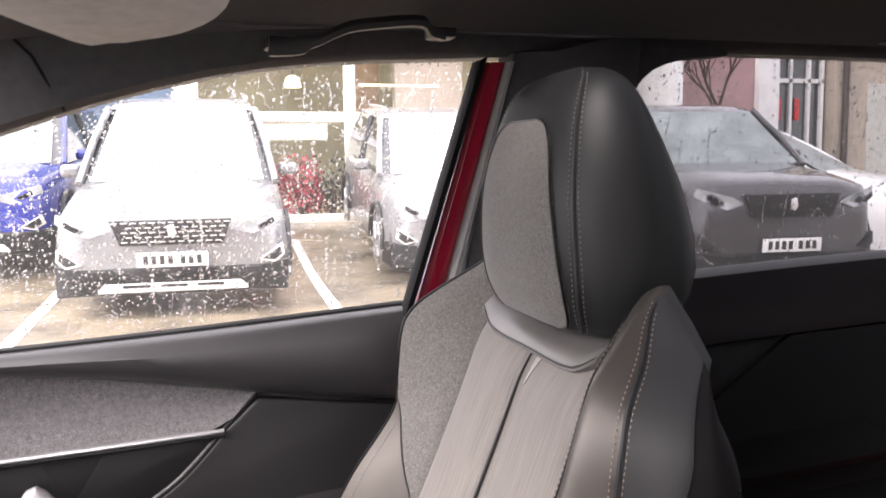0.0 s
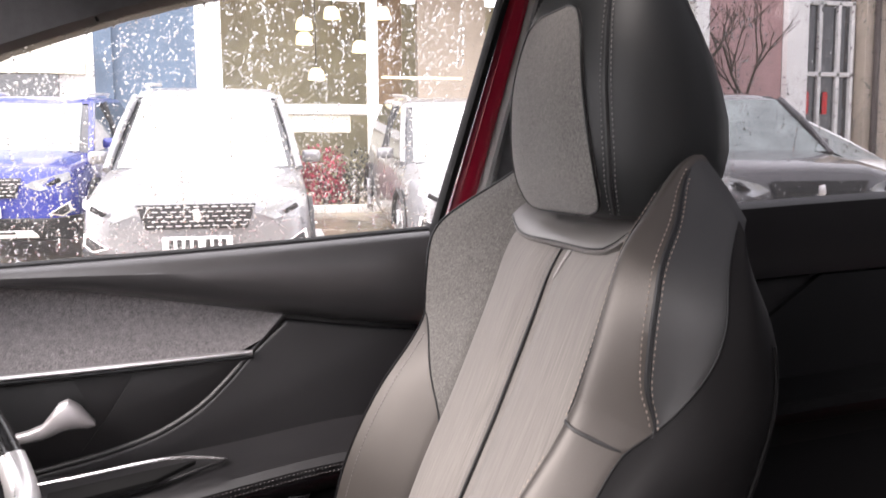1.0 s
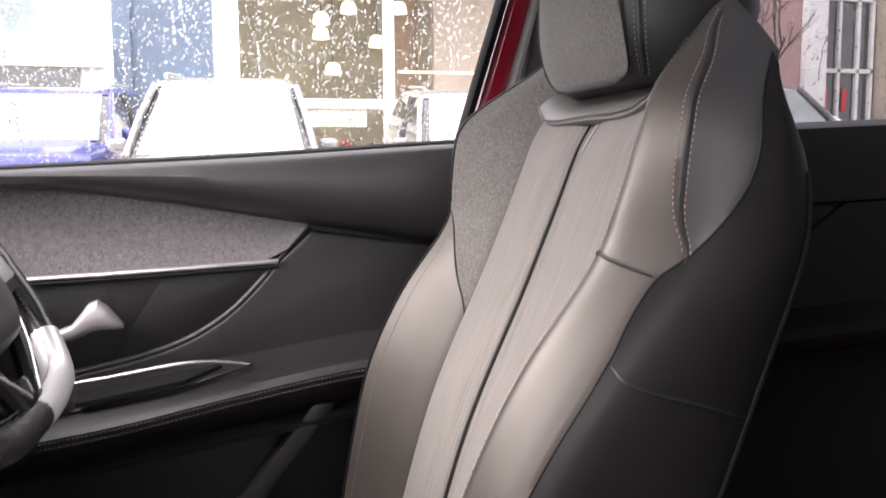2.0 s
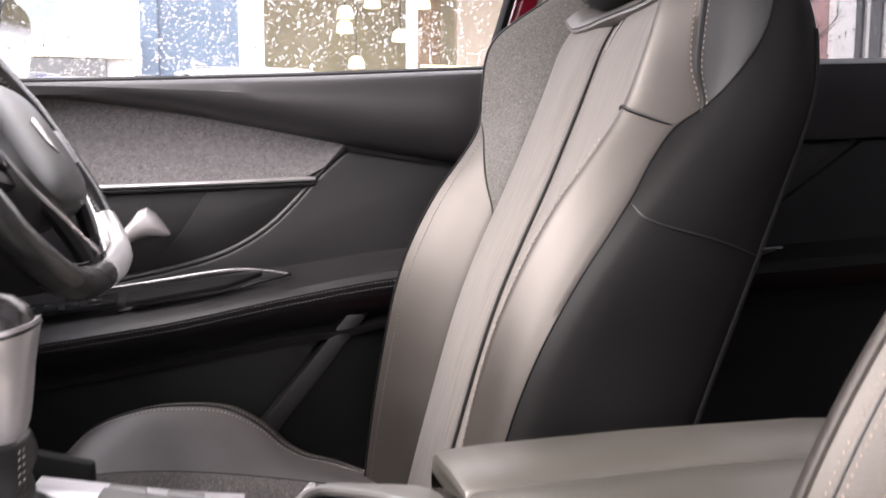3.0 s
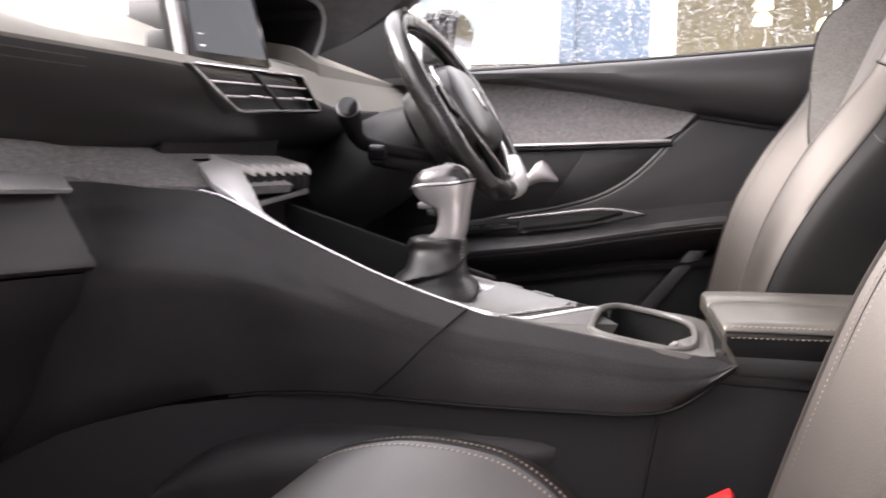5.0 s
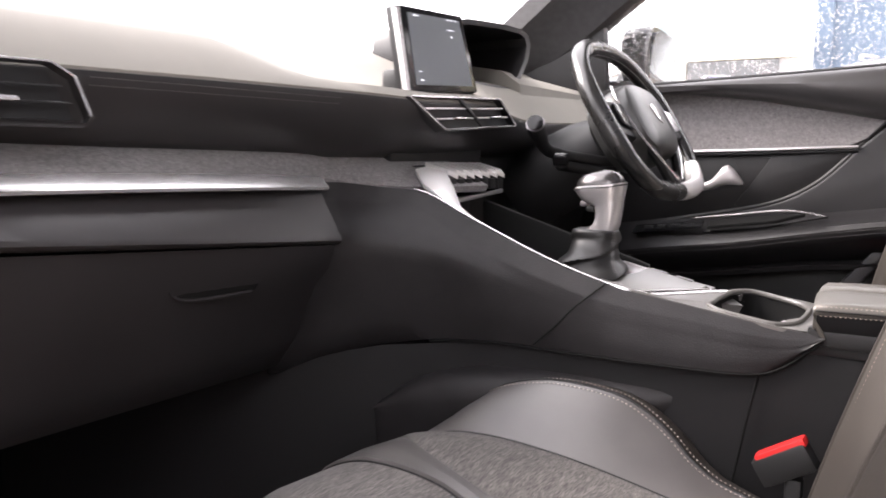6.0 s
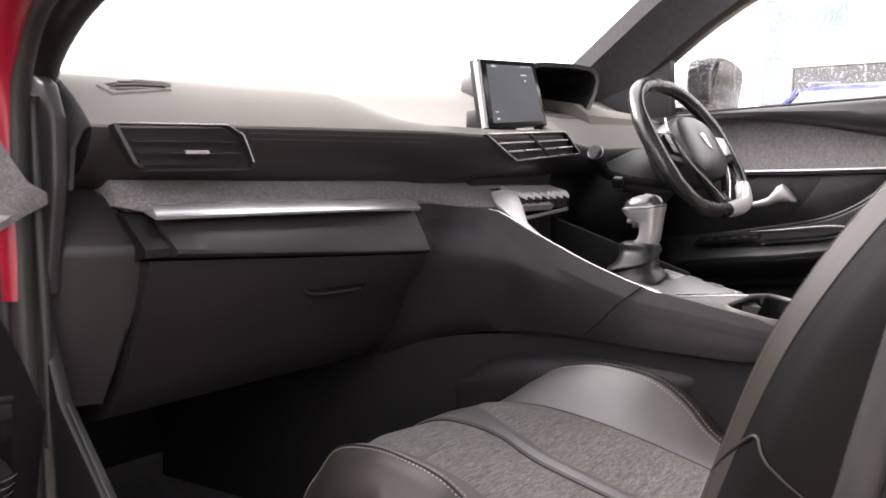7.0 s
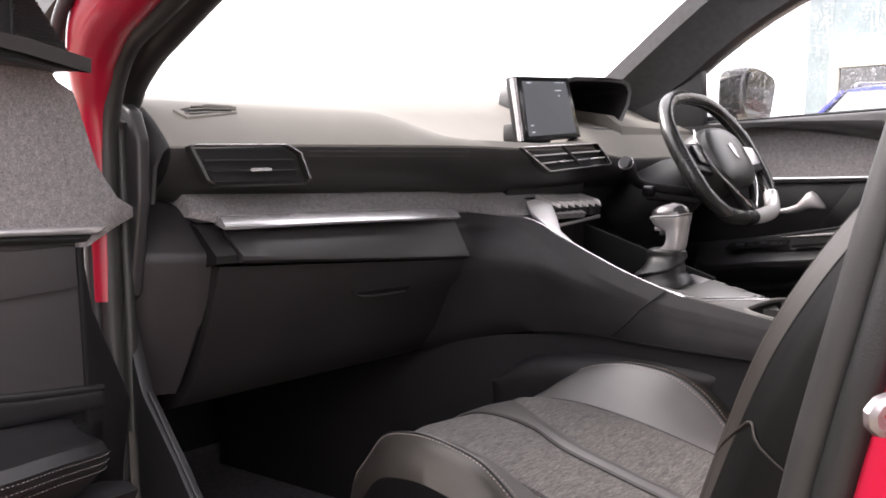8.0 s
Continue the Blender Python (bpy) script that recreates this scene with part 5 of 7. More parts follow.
    part("instrument_back", slab([(-0.582, 0.28 + (y - 0.28) * 0.95, 1.05 + (z - 1.05) * 0.95) for y, z in hin], (-0.004, 0, 0), 0), GLOSS, ob)
    part("dial", slab([(-0.578, 0.25 + 0.03 * math.cos(0.25 * math.pi * j), 1.09 + 0.03 * math.sin(0.25 * math.pi * j)) for j in range(8)], (0.002, 0, 0), 0.0005), SCREEN, ob)
    rows = []
    for i in range(10):
        y = 0.335 + 0.35 * i / 9
        rows.append([(-0.70, y, 1.10 - 0.05 * i / 9), (-0.56, y, 1.095 - 0.03 * i / 9), (-0.46, y, 1.078 - 0.01 * i / 9), (-0.425, y, 1.055), (-0.42, y, 1.03), (-0.70, y, 1.02)])
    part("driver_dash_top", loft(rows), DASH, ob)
    # driver side lower dash
    part("knee_panel", slab([(-0.42, 0.10, 0.94), (-0.42, 0.70, 0.96), (-0.50, 0.70, 0.64), (-0.50, 0.13, 0.62)], (-0.05, 0, 0), 0.01), BLACK, ob)
    part("centre_panel", slab([(-0.39, -0.06, 0.96), (-0.39, 0.16, 0.96), (-0.45, 0.16, 0.70), (-0.45, -0.06, 0.70)], (-0.04, 0, 0), 0.004), BLACK, ob)
    # key bank
    kb = part("key_bank", slab([(-0.385, -0.03, 0.926), (-0.385, 0.145, 0.93), (-0.352, 0.142, 0.892), (-0.352, -0.02, 0.885)], (-0.03, 0, -0.012), 0.003), GLOSS, ob, "row of piano-key switches")
    part("key_shelf", slab([(-0.35, 0.02, 0.878), (-0.35, 0.145, 0.888), (-0.40, 0.145, 0.886), (-0.40, 0.02, 0.876)], (0, 0, 0.006), 0.002), SILVER, kb)
    for k in range(7):
        y = 0.002 + 0.0205 * k
        part("piano_key", slab([(-0.382, y - 0.008, 0.930), (-0.382, y + 0.008, 0.930), (-0.348, y + 0.0085, 0.9215), (-0.342, y + 0.0085, 0.914), (-0.342, y - 0.0085, 0.914), (-0.348, y - 0.0085, 0.9215)][:4] + [(-0.348, y - 0.0085, 0.9215)], (0, 0, -0.006), 0.0015), PEARL, kb, "chrome toggle key")
        part("lower_key", rbox((-0.35, y, 0.902), (0.012, 0.016, 0.014), 0.002), BLACK, kb)
    return ob


def vent(parent, name, q, slats, cols, outline=None):
    """An air vent: frame round its outline, slats between four corners, divider and tabs."""
    Q = [Vector(p) for p in q]
    O = [Vector(p) for p in (outline or q)]
    n = (Q[1] - Q[0]).cross(Q[3] - Q[0]).normalized()
    n = n if n.x > 0 else -n
    c = sum(Q, Vector()) / 4
    inner = [p + (c - p) * 0.06 for p in Q]
    ring = [a.lerp(b, f) for a, b in zip(O, O[1:] + O[:1]) for f in (0.03, 0.35, 0.65, 0.97)]
    fr = part(name, ringplate([p + (p - c) * 0.05 + n * 0.0005 for p in ring], [p + n * 0.002 for p in ring], -n * 0.010), SOFT, parent, "air vent with thin chrome edge")
    part("chrome_edge", tube([p + n * 0.0025 for p in (ring if outline is None else ring[:13])], 0.0008 if outline else 0.0011, 6, outline is None), CHROME, fr, "thin chrome edge")
    part("vent_well", slab([p - n * 0.008 for p in inner], -n * 0.004, 0), BLACK, fr)
    for k in range(slats):
        t = (k + 1) / (slats + 1)
        a, b = inner[0].lerp(inner[3], t), inner[1].lerp(inner[2], t)
        d = (inner[3] - inner[0]).normalized()
        part("vent_slat", slab([a - n * 0.003, b - n * 0.003, b + d * 0.002 - n * 0.001, a + d * 0.002 - n * 0.001], n * 0.001, 0), PLASTIC if cols == 1 else SILVER, fr)
        if cols > 1:
            part("slat_edge", tube([a + n * 0.0005, b + n * 0.0005], 0.0010, 6), SILVER, fr, "thin chrome slat edge")
        if k == (1 if slats > 1 else 0):
            for j in range(cols):
                f = (j + 0.5) / cols
                m = a.lerp(b, f) + n * 0.003 + d * 0.002
                w = (b - a).normalized()
                part("vent_tab", slab([m - w * 0.013 - d * 0.002, m + w * 0.013 - d * 0.002, m + w * 0.013 + d * 0.002, m - w * 0.013 + d * 0.002], n * 0.005, 0.001), CHROME, fr)
    for j in range(1, cols):
        f = j / cols
        a, b = inner[0].lerp(inner[1], f), inner[3].lerp(inner[2], f)
        w = (inner[1] - inner[0]).normalized()
        part("vent_divider", slab([a - w * 0.004, a + w * 0.004, b + w * 0.004, b - w * 0.004], n * 0.003, 0.001), PLASTIC, fr)
    return fr


dash = dashboard()


def tablet():
    ob = thing("touch_screen", (-0.39, 0.04, 1.02), "upright dark touch screen with silver side edge on the dashboard", "screen")
    tl, tr, br, bl = (Vector(p) for p in ((-0.398, -0.044, 1.117), (-0.415, 0.128, 1.130), (-0.40, 0.152, 1.027), (-0.385, -0.036, 1.014)))
    n = (tr - tl).cross(bl - tl).normalized()
    n = n if n.x > 0 else -n
    part("housing", slab([tl, tr, br, bl], -n * 0.018, 0.002, 2), BLACK, ob, "dark housing")
    part("side_strip", tube([tl.lerp(bl, 0.03) - n * 0.004, bl.lerp(tl, 0.02) - n * 0.004], 0.0052, 10), CHROME, ob, "bright side strip")
    c = (tl + tr + br + bl) / 4
    q = [p + (c - p) * 0.02 + n * 0.0008 for p in (tl, tr, br, bl)]
    part("bezel", slab(q, n * 0.0015, 0.0005), GLOSS, ob)
    s = [p + (c - p) * 0.16 + n * 0.0026 for p in (tl, tr, br, bl)]
    part("display", slab(s, n * 0.0006, 0), DISPLAY, ob, "dim blue-grey display")
    ex, ey = (tr - tl), (bl - tl)
    o = n * 0.0036
    rnd = random.Random(4)
    for u, v, w, h in ((.16, .1, .05, .012), (.22, .1, .02, .012), (.70, .09, .03, .012), (.76, .09, .03, .012), (.84, .09, .03, .012), (.68, .22, .12, .008), (.74, .3, .02, .02), (.8, .42, .06, .008), (.15, .86, .05, .012), (.42, .87, .06, .012), (.68, .86, .07, .012), (.86, .85, .02, .03), (.14, .76, .05, .008)):
        p = tl + ex * u + ey * v + o
        part("screen_mark", slab([p, p + ex * w, p + ex * w + ey * h, p + ey * h], n * 0.0003, 0), SCREENMARK, ob)
    p = tl + ex * 0.46 + ey * 0.66 + o
    part("red_mark", slab([p, p + ex * 0.03, p + ex * 0.03 + ey * 0.03, p + ey * 0.03], n * 0.0003, 0), SCREENRED, ob)
    part("stand", rbox((-0.425, 0.03, 1.03), (0.03, 0.1, 0.03), 0.006), BLACK, ob)


DISPLAY = glow("dim_lit_display", (0.05, 0.055, 0.062), 0.16)
SCREENMARK = glow("lit_grey_marks", (0.35, 0.36, 0.4), 0.6)
SCREENRED = glow("lit_red_mark", (0.6, 0.05, 0.05), 0.6)
tablet()


HUB = mat("satin_black_hub", (0.03, 0.03, 0.029), 0.34, vary=0.1, scale=14, grain=0.05, spec=0.7)


# ---- steering wheel, column ----
def wheel():
    c = Vector((-0.225, 0.345, 0.992))
    up = Vector((-0.525, 0, 0.85)).normalized()
    rt = Vector((0, 1, 0))
    nn = Vector((0.85, 0, 0.525)).normalized()      # towards the driver
    ob = thing("steering_wheel", c - nn * 0.1, "small black leather steering wheel with satin spokes", "steering wheel")

    def P(a, b, d=0.0):
        return c + rt * a + up * b + nn * d
    prof = []
    for i in range(64):
        t = 2 * math.pi * i / 64
        x, y = math.cos(t), math.sin(t)
        e = 2.5
        r = (abs(x) ** e + abs(y) ** e) ** (-1 / e)
        a, b = 0.156 * x * r, 0.130 * y * r
        if b < -0.112:
            b = -0.112 - (b + 0.112) * -0.45
        prof.append((a, b))
    rim = []
    for i, (a, b) in enumerate(prof):
        rim.append(P(a, b))
    part("rim", tube(rim, [0.0128 + (0.0012 if abs(a) > 0.12 and abs(b) < 0.06 else 0) for a, b in prof], 14, True), WHEEL_HIDE, ob, "black leather rim")
    part("rim_stitching", stitches([P(a * 0.895, b * 0.88, 0.004) for a, b in prof] + [P(prof[0][0] * 0.895, prof[0][1] * 0.88, 0.004)], 0.005, 0.0008), THREAD_G, ob)
    for s in (-1, 1):
        pts = [P(a, b, 0.0005) for a, b in prof if s > 0 and b < -0.076 and a > -0.014]
        if len(pts) > 1:
            part("rim_insert", tube(pts, [0.0131 + 0.0012 * math.sin(math.pi * i / (len(pts) - 1)) for i in range(len(pts))], 14), PEARL, ob, "satin chrome rim insert")
    hub = []
    for d, k in ((-0.05, 0.9), (-0.02, 1.0), (0.006, 1.0), (0.018, 0.93), (0.024, 0.78), (0.026, 0.4)):
        hub.append([P(0.080 * k * math.copysign(abs(math.cos(t)) ** 0.7, math.cos(t)), (0.062 * k) * math.copysign(abs(math.sin(t)) ** 0.7, math.sin(t)) - 0.004, d) for t in [2 * math.pi * j / 28 for j in range(28)]])
    part("airbag_cover", loft(hub), HUB, ob, "dark padded hub cover")
    part("badge", slab([P(-0.012, 0.012, 0.026), P(0.0, 0.016, 0.0265), P(0.012, 0.008, 0.026), P(0.006, -0.006, 0.026), P(0.008, -0.018, 0.026), P(-0.004, -0.01, 0.026)], nn * 0.002, 0.0008), CHROME, ob, "plain chrome badge shape")
    for s in (-1, 1):
        part("side_spoke", slab([P(s * 0.06, 0.03, -0.012), P(s * 0.145, 0.022, -0.006), P(s * 0.145, -0.028, -0.006), P(s * 0.06, -0.035, -0.012)], nn * 0.016, 0.005), PLASTIC, ob)
        part("spoke_switch", slab([P(s * 0.082, 0.022, 0.005), P(s * 0.132, 0.016, 0.01), P(s * 0.130, -0.018, 0.01), P(s * 0.085, -0.022, 0.005)], nn * 0.006, 0.003), SILVER if s > 0 else GLOSS, ob, "thumb switches")
        arm = [P(s * 0.066, -0.03, 0.008), P(s * 0.05, -0.06, 0.008), P(s * 0.03, -0.09, 0.004), P(s * 0.02, -0.108, 0.0)]
        part("lower_spoke", tube(spline(arm, 10), 0.0075, 8), BLACK, ob)
        arm = [P(s * 0.06, 0.055, 0.004), P(s * 0.083, 0.03, 0.008), P(s * 0.080, -0.03, 0.012), P(s * 0.055, -0.066, 0.013), P(s * 0.012, -0.104, 0.010)]
        part("spoke_trim", tube(spline(arm, 16), 0.0018, 6), CHROME, ob, "satin V-shaped trim")
    part("spoke_foot", slab([P(-0.024, -0.088, -0.006), P(0.024, -0.088, -0.006), P(0.02, -0.116, -0.006), P(-0.02, -0.116, -0.006)], nn * 0.014, 0.004), GLOSS, ob)
    col = thing("steering_column", (-0.33, 0.345, 0.93), "dark steering column shroud with stalks under the wheel", "steering column")
    ax = nn
    q = c - nn * 0.06
    rings = []
    for d, r in ((0, 0.045), (0.03, 0.055), (0.08, 0.062), (0.16, 0.06)):
        o = q - nn * d
        rings.append([o + rt * r * math.cos(t) * 1.15 + up * r * math.sin(t) for t in [2 * math.pi * j / 20 for j in range(20)]])
    part("shroud", loft(rings), BLACK, col)
    st = part("stalk", tube(spline([q + rt * -0.045 - up * 0.035, Vector((-0.31, 0.215, 0.945)), Vector((-0.307, 0.165, 0.968)), Vector((-0.302, 0.142, 0.982))], 12), [0.009] * 6 + [0.010, 0.011, 0.0125, 0.013, 0.013, 0.0125], 12), BLACK, col, "black light stalk")
    ed = Vector((0.25, -0.8, 0.5)).normalized()
    e0 = Vector((-0.302, 0.142, 0.982))
    part("stalk_ring", tube([e0, e0 + ed * 0.0015], 0.0127, 16), KNOB, st, "satin stalk ring")
    part("stalk_end", tube([e0 + ed * 0.002, e0 + ed * 0.005, e0 + ed * 0.006], [0.0112, 0.0112, 0.006], 14), GLOSS, st)
    cr = part("cruise_stalk", tube(spline([q + rt * -0.04 - up * 0.05, Vector((-0.295, 0.235, 0.925)), Vector((-0.29, 0.205, 0.932))], 8), [0.008] * 5 + [0.010] * 3, 10), BLACK, col)
    part("cruise_end", rbox((-0.289, 0.199, 0.935), (0.022, 0.012, 0.018), 0.005, Euler((0.4, 0, 0.2)).to_matrix(), 3), GLOSS, cr)


wheel()




# ---- centre console ----
def console():
    ob = thing("centre_console", (-0.1, 0.0, 0.42), "dark centre console with cup holder and sweeping side panel", "console")
    T = [(-0.397, -0.186, 0.908), (-0.395, -0.152, 0.907), (-0.372, -0.114, 0.902), (-0.325, -0.099, 0.897), (-0.271, -0.092, 0.872), (-0.222, -0.087, 0.850), (-0.174, -0.082, 0.830), (-0.114, -0.078, 0.811), (-0.07, -0.074, 0.803), (-0.027, -0.07, 0.796), (0.02, -0.066, 0.788), (0.068, -0.062, 0.782), (0.092, -0.0605, 0.781)]
    Cn = [(-0.365, -0.192, 0.852), (-0.355, -0.172, 0.848), (-0.333, -0.151, 0.846), (-0.297, -0.130, 0.838), (-0.248, -0.117, 0.826), (-0.208, -0.107, 0.815), (-0.165, -0.098, 0.803), (-0.11, -0.089, 0.79), (-0.066, -0.083, 0.781), (-0.025, -0.077, 0.774), (0.02, -0.072, 0.768), (0.06, -0.066, 0.766), (0.09, -0.0615, 0.779)]
    Bt = [(-0.455, -0.225, 0.69), (-0.425, -0.19, 0.703), (-0.36, -0.15, 0.722), (-0.30, -0.128, 0.733), (-0.245, -0.112, 0.737), (-0.205, -0.102, 0.738), (-0.16, -0.096, 0.738), (-0.105, -0.088, 0.738), (-0.062, -0.083, 0.738), (-0.02, -0.078, 0.738), (0.01, -0.074, 0.738), (0.04, -0.067, 0.741), (0.062, -0.064, 0.753), (0.089, -0.0605, 0.777)]
    n = 44
    ts, cs, bs = spline(T, n), spline(Cn, n), spline(Bt, n)
    INSET = [(-0.6, 1.0), (-0.27, 1.0), (-0.18, 0.5), (-0.11, 0.1), (-0.08, 0.0), (0.2, 0.0)]
    rows = []
    for t, c, b in zip(ts, cs, bs):
        b = b + Vector((-0.008, 0.022, 0)) * cat(INSET, b.x)
        e = t + Vector((0.003, cat([(-0.25, -0.010), (-0.12, -0.007), (-0.03, -0.0045), (0.1, -0.003)], t.x), cat([(-0.33, -0.018), (-0.27, -0.024), (-0.15, -0.020), (-0.03, -0.014), (0.1, -0.013)], t.x)))
        h = t.z - b.z
        e = t + (e - t) * min(1.0, h / 0.05)
        k = min(1.0, max(0.0, (e.z - c.z - 0.004) / 0.022))
        f = (e.lerp(b, 0.25) + Vector((0, -0.001, 0))).lerp(c, k * k * (3 - 2 * k))
        rows.append([t + Vector((0.0, 0.012, -0.014)), t + Vector((0, 0.004, -0.001)), t, t.lerp(e, 0.1), t.lerp(e, 0.5), t.lerp(e, 0.88), e, e.lerp(f, 0.12), e.lerp(f, 0.5), e.lerp(f, 0.88), f.lerp(b, 0.06), f.lerp(b, 0.2), f.lerp(b, 0.5) + Vector((0, -0.002, 0)), f.lerp(b, 0.8) + Vector((0, -0.001, 0)), b, b + Vector((0, 0.006, -0.001)), b + Vector((0, 0.03, 0))])
    part("side_flank", sheet(rows, 0.006, (0.3, 1, -0.2)), FLANK_SKIN, ob, "smooth sweeping side panel", 60)
    jt = [(-0.113, -0.0795, 0.811), (-0.125, -0.086, 0.800), (-0.141, -0.0925, 0.785), (-0.161, -0.0925, 0.763), (-0.186, -0.0905, 0.740)]
    part("panel_joint", tube(spline(jt, 14), 0.0010, 6), DEEP, ob)
    # lower body
    rows = []
    for x, y, z in ((-0.9, -0.25, 0.72), (-0.46, -0.18, 0.70), (-0.36, -0.125, 0.722), (-0.25, -0.086, 0.734), (-0.1, -0.083, 0.735), (0.045, -0.062, 0.737), (0.09, -0.056, 0.772), (0.2, -0.056, 0.772), (0.45, -0.056, 0.765)):
        rows.append([(x, y + 0.003, z), (x, y - 0.004, z - 0.05), (x, y - 0.012, 0.60), (x, y - 0.02, 0.42), (x, 0.17, 0.42), (x, 0.12, z)])
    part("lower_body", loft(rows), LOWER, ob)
    part("long_joint", tube([b + Vector((-0.008, 0.021, 0)) * cat(INSET, b.x) + Vector((0, 0, -0.002)) for b in bs[10:]] , 0.0014, 6), DEEP, ob)
    part("upright_joint", tube([(0.036, -0.0665, 0.738), (0.03, -0.072, 0.70), (0.018, -0.078, 0.62), (0.01, -0.083, 0.55)], 0.0013, 6), DEEP, ob)
    # toe recess rib
    ledge = []
    for x, y, z, k in ((-0.355, -0.149, 0.658, 0.1), (-0.348, -0.147, 0.666, 0.3), (-0.338, -0.144, 0.675, 0.55), (-0.326, -0.141, 0.684, 0.75), (-0.31, -0.138, 0.692, 0.92), (-0.285, -0.134, 0.699, 1.0), (-0.24, -0.128, 0.706, 1.0), (-0.18, -0.118, 0.711, 1.0), (-0.11, -0.103, 0.714, 0.9), (-0.05, -0.083, 0.716, 0.7), (0.0, -0.055, 0.716, 0.5)):
        ledge.append([(x, y + 0.07, z + 0.004), (x, y + 0.045, z + 0.003), (x, y + 0.022, z), (x, y + 0.010, z - 0.006 * k), (x, y + 0.002, z - 0.016 * k), (x, y + 0.001, z - 0.03 * k), (x, y + 0.006, z - 0.055 * k), (x, y + 0.014, 0.58), (x, y + 0.014, 0.43), (x, y + 0.07, 0.43)])
    part("footwell_ledge", loft(ledge), FLANK_SKIN, ob, "moulded ledge along the footwell", 60)
    # top tray: grey satin surface, gloss black edge and chrome line
    tray = []
    for t in ts:
        if t.x < -0.155 or t.x > -0.096:
            continue
        sh = cat([(-0.33, 0.0), (-0.2, 0.1), (-0.1, 0.36)], t.x)
        tray.append([Vector((t.x + sh * d, t.y + d, t.z - h - 0.12 * sh * d)) for d, h in ((0.002, 0.001), (0.010, 0.004), (0.02, 0.009), (0.05, 0.012), (0.09, 0.012), (0.13, 0.010), (0.15, 0.006))])
    part("tray", sheet(tray, 0.004, (0, 0, -1)), TRAY, ob, "grey satin tray round the gear lever")
    part("front_bin", slab([(-0.36, -0.07, 0.80), (-0.14, -0.06, 0.775), (-0.14, 0.10, 0.775), (-0.36, 0.10, 0.80)], (0, 0, -0.01), 0.002), DEEP, ob, "storage bin, its shade painted black")
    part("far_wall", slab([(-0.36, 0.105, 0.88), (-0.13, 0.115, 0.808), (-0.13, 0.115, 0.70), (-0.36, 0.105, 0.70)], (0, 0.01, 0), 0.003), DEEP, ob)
    edge = [t + Vector((0, 0.004, 0.001)) for t in ts if -0.34 < t.x < -0.045]
    edge = [p for p in edge if p.x < -0.12]
    EDGE_END = edge + spline([edge[-1], *EDGE_PTS], 16)[1:]
    part("edge_line", tube(EDGE_END, [0.0010 if p.x < -0.1 else 0.0030 for p in EDGE_END], 8), CHROME, ob, "bright edge line")
    part("far_edge_line", loft([[(x, y, z - 0.006), (x, y + 0.004, z), (x, y + 0.018, z - 0.001), (x, y + 0.018, z - 0.014), (x, y, z - 0.014)] for x, y, z in ((-0.15, 0.066, 0.816), (-0.12, 0.068, 0.809), (-0.09, 0.07, 0.802), (-0.06, 0.072, 0.796), (-0.044, 0.074, 0.793))]), SILVER, ob, "bright far edge band")
    gl = [Vector(q) for q in ((-0.096, -0.062, 0.8025), (-0.087, -0.03, 0.799), (-0.076, -0.004, 0.797), (-0.045, 0.066, 0.7925))]
    ge = [Vector(q) for q in ((-0.084, -0.062, 0.802), (-0.0665, -0.036, 0.798), (-0.0555, -0.012, 0.796), (-0.025, 0.055, 0.7925))]
    part("gloss_band", sheet([spline(gl, 12), spline(ge, 12)], 0.003, (0, 0, -1)), GLOSS, ob)
    part("inner_edge_line", tube(spline([q + Vector((0, 0, 0.0008)) for q in gl], 12), 0.0011, 6), CHROME, ob)
    for x, y, z in ((-0.075, 0.075, 0.8005), (-0.105, 0.0735, 0.807)):
        part("tray_switch", rbox((x, y, z), (0.02, 0.009, 0.003), 0.001, Euler((0, 0.2, 0)).to_matrix()), TRAY, ob, "flush tray switch")
    # silver cheek beside the key bank
    part("silver_cheek", slab([(-0.366, -0.052, 0.922), (-0.36, -0.035, 0.926), (-0.345, -0.012, 0.918), (-0.33, -0.020, 0.900), (-0.305, -0.045, 0.880), (-0.262, -0.066, 0.861), (-0.255, -0.085, 0.866), (-0.30, -0.086, 0.888), (-0.34, -0.075, 0.908)], (0.002, 0.0, -0.008), 0.002), PEARL, ob, "bright silver cheek panel")
    # cup holder
    outer = [(-0.088, -0.070, 0.8065), (-0.045, -0.070, 0.7995), (0.0, -0.066, 0.7922), (0.068, -0.060, 0.7828), (0.076, -0.02), (0.076, 0.06), (0.068, 0.10), (0.03, 0.104), (0.0, 0.10), (-0.012, 0.075), (-0.030, 0.044), (-0.0555, -0.012), (-0.0735, -0.050), (-0.083, -0.062)]
    inner = [(-0.019, -0.040), (-0.008, -0.052), (0.015, -0.057), (0.045, -0.056), (0.060, -0.03), (0.063, 0.02), (0.060, 0.058), (0.045, 0.078), (0.012, 0.088), (-0.006, 0.085), (-0.018, 0.06), (-0.020, 0.03), (-0.021, 0.0), (-0.020, -0.022)]
    def up(pts, z):
        return spline([(q[0], q[1], q[2] + z - 0.7940 if len(q) > 2 else z - 0.0035 - 0.13 * q[0]) for q in pts], 56, True)
    ch = part("cup_holder", ringplate(up(outer, 0.7940), up(inner, 0.7940), (0, 0, -0.01)), SATIN, ob, "black twin cup holder")
    part("cup_rim", tube([p + Vector((0, 0, 0.0005)) for p in up(inner, 0.7940)], 0.0030, 8, True), SATIN, ch)
    w0, w1 = up(inner, 0.7930), up([(x * 0.92, y * 0.92) for x, y in inner], 0.715)
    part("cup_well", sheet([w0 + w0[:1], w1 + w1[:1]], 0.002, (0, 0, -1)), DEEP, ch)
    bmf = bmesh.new()
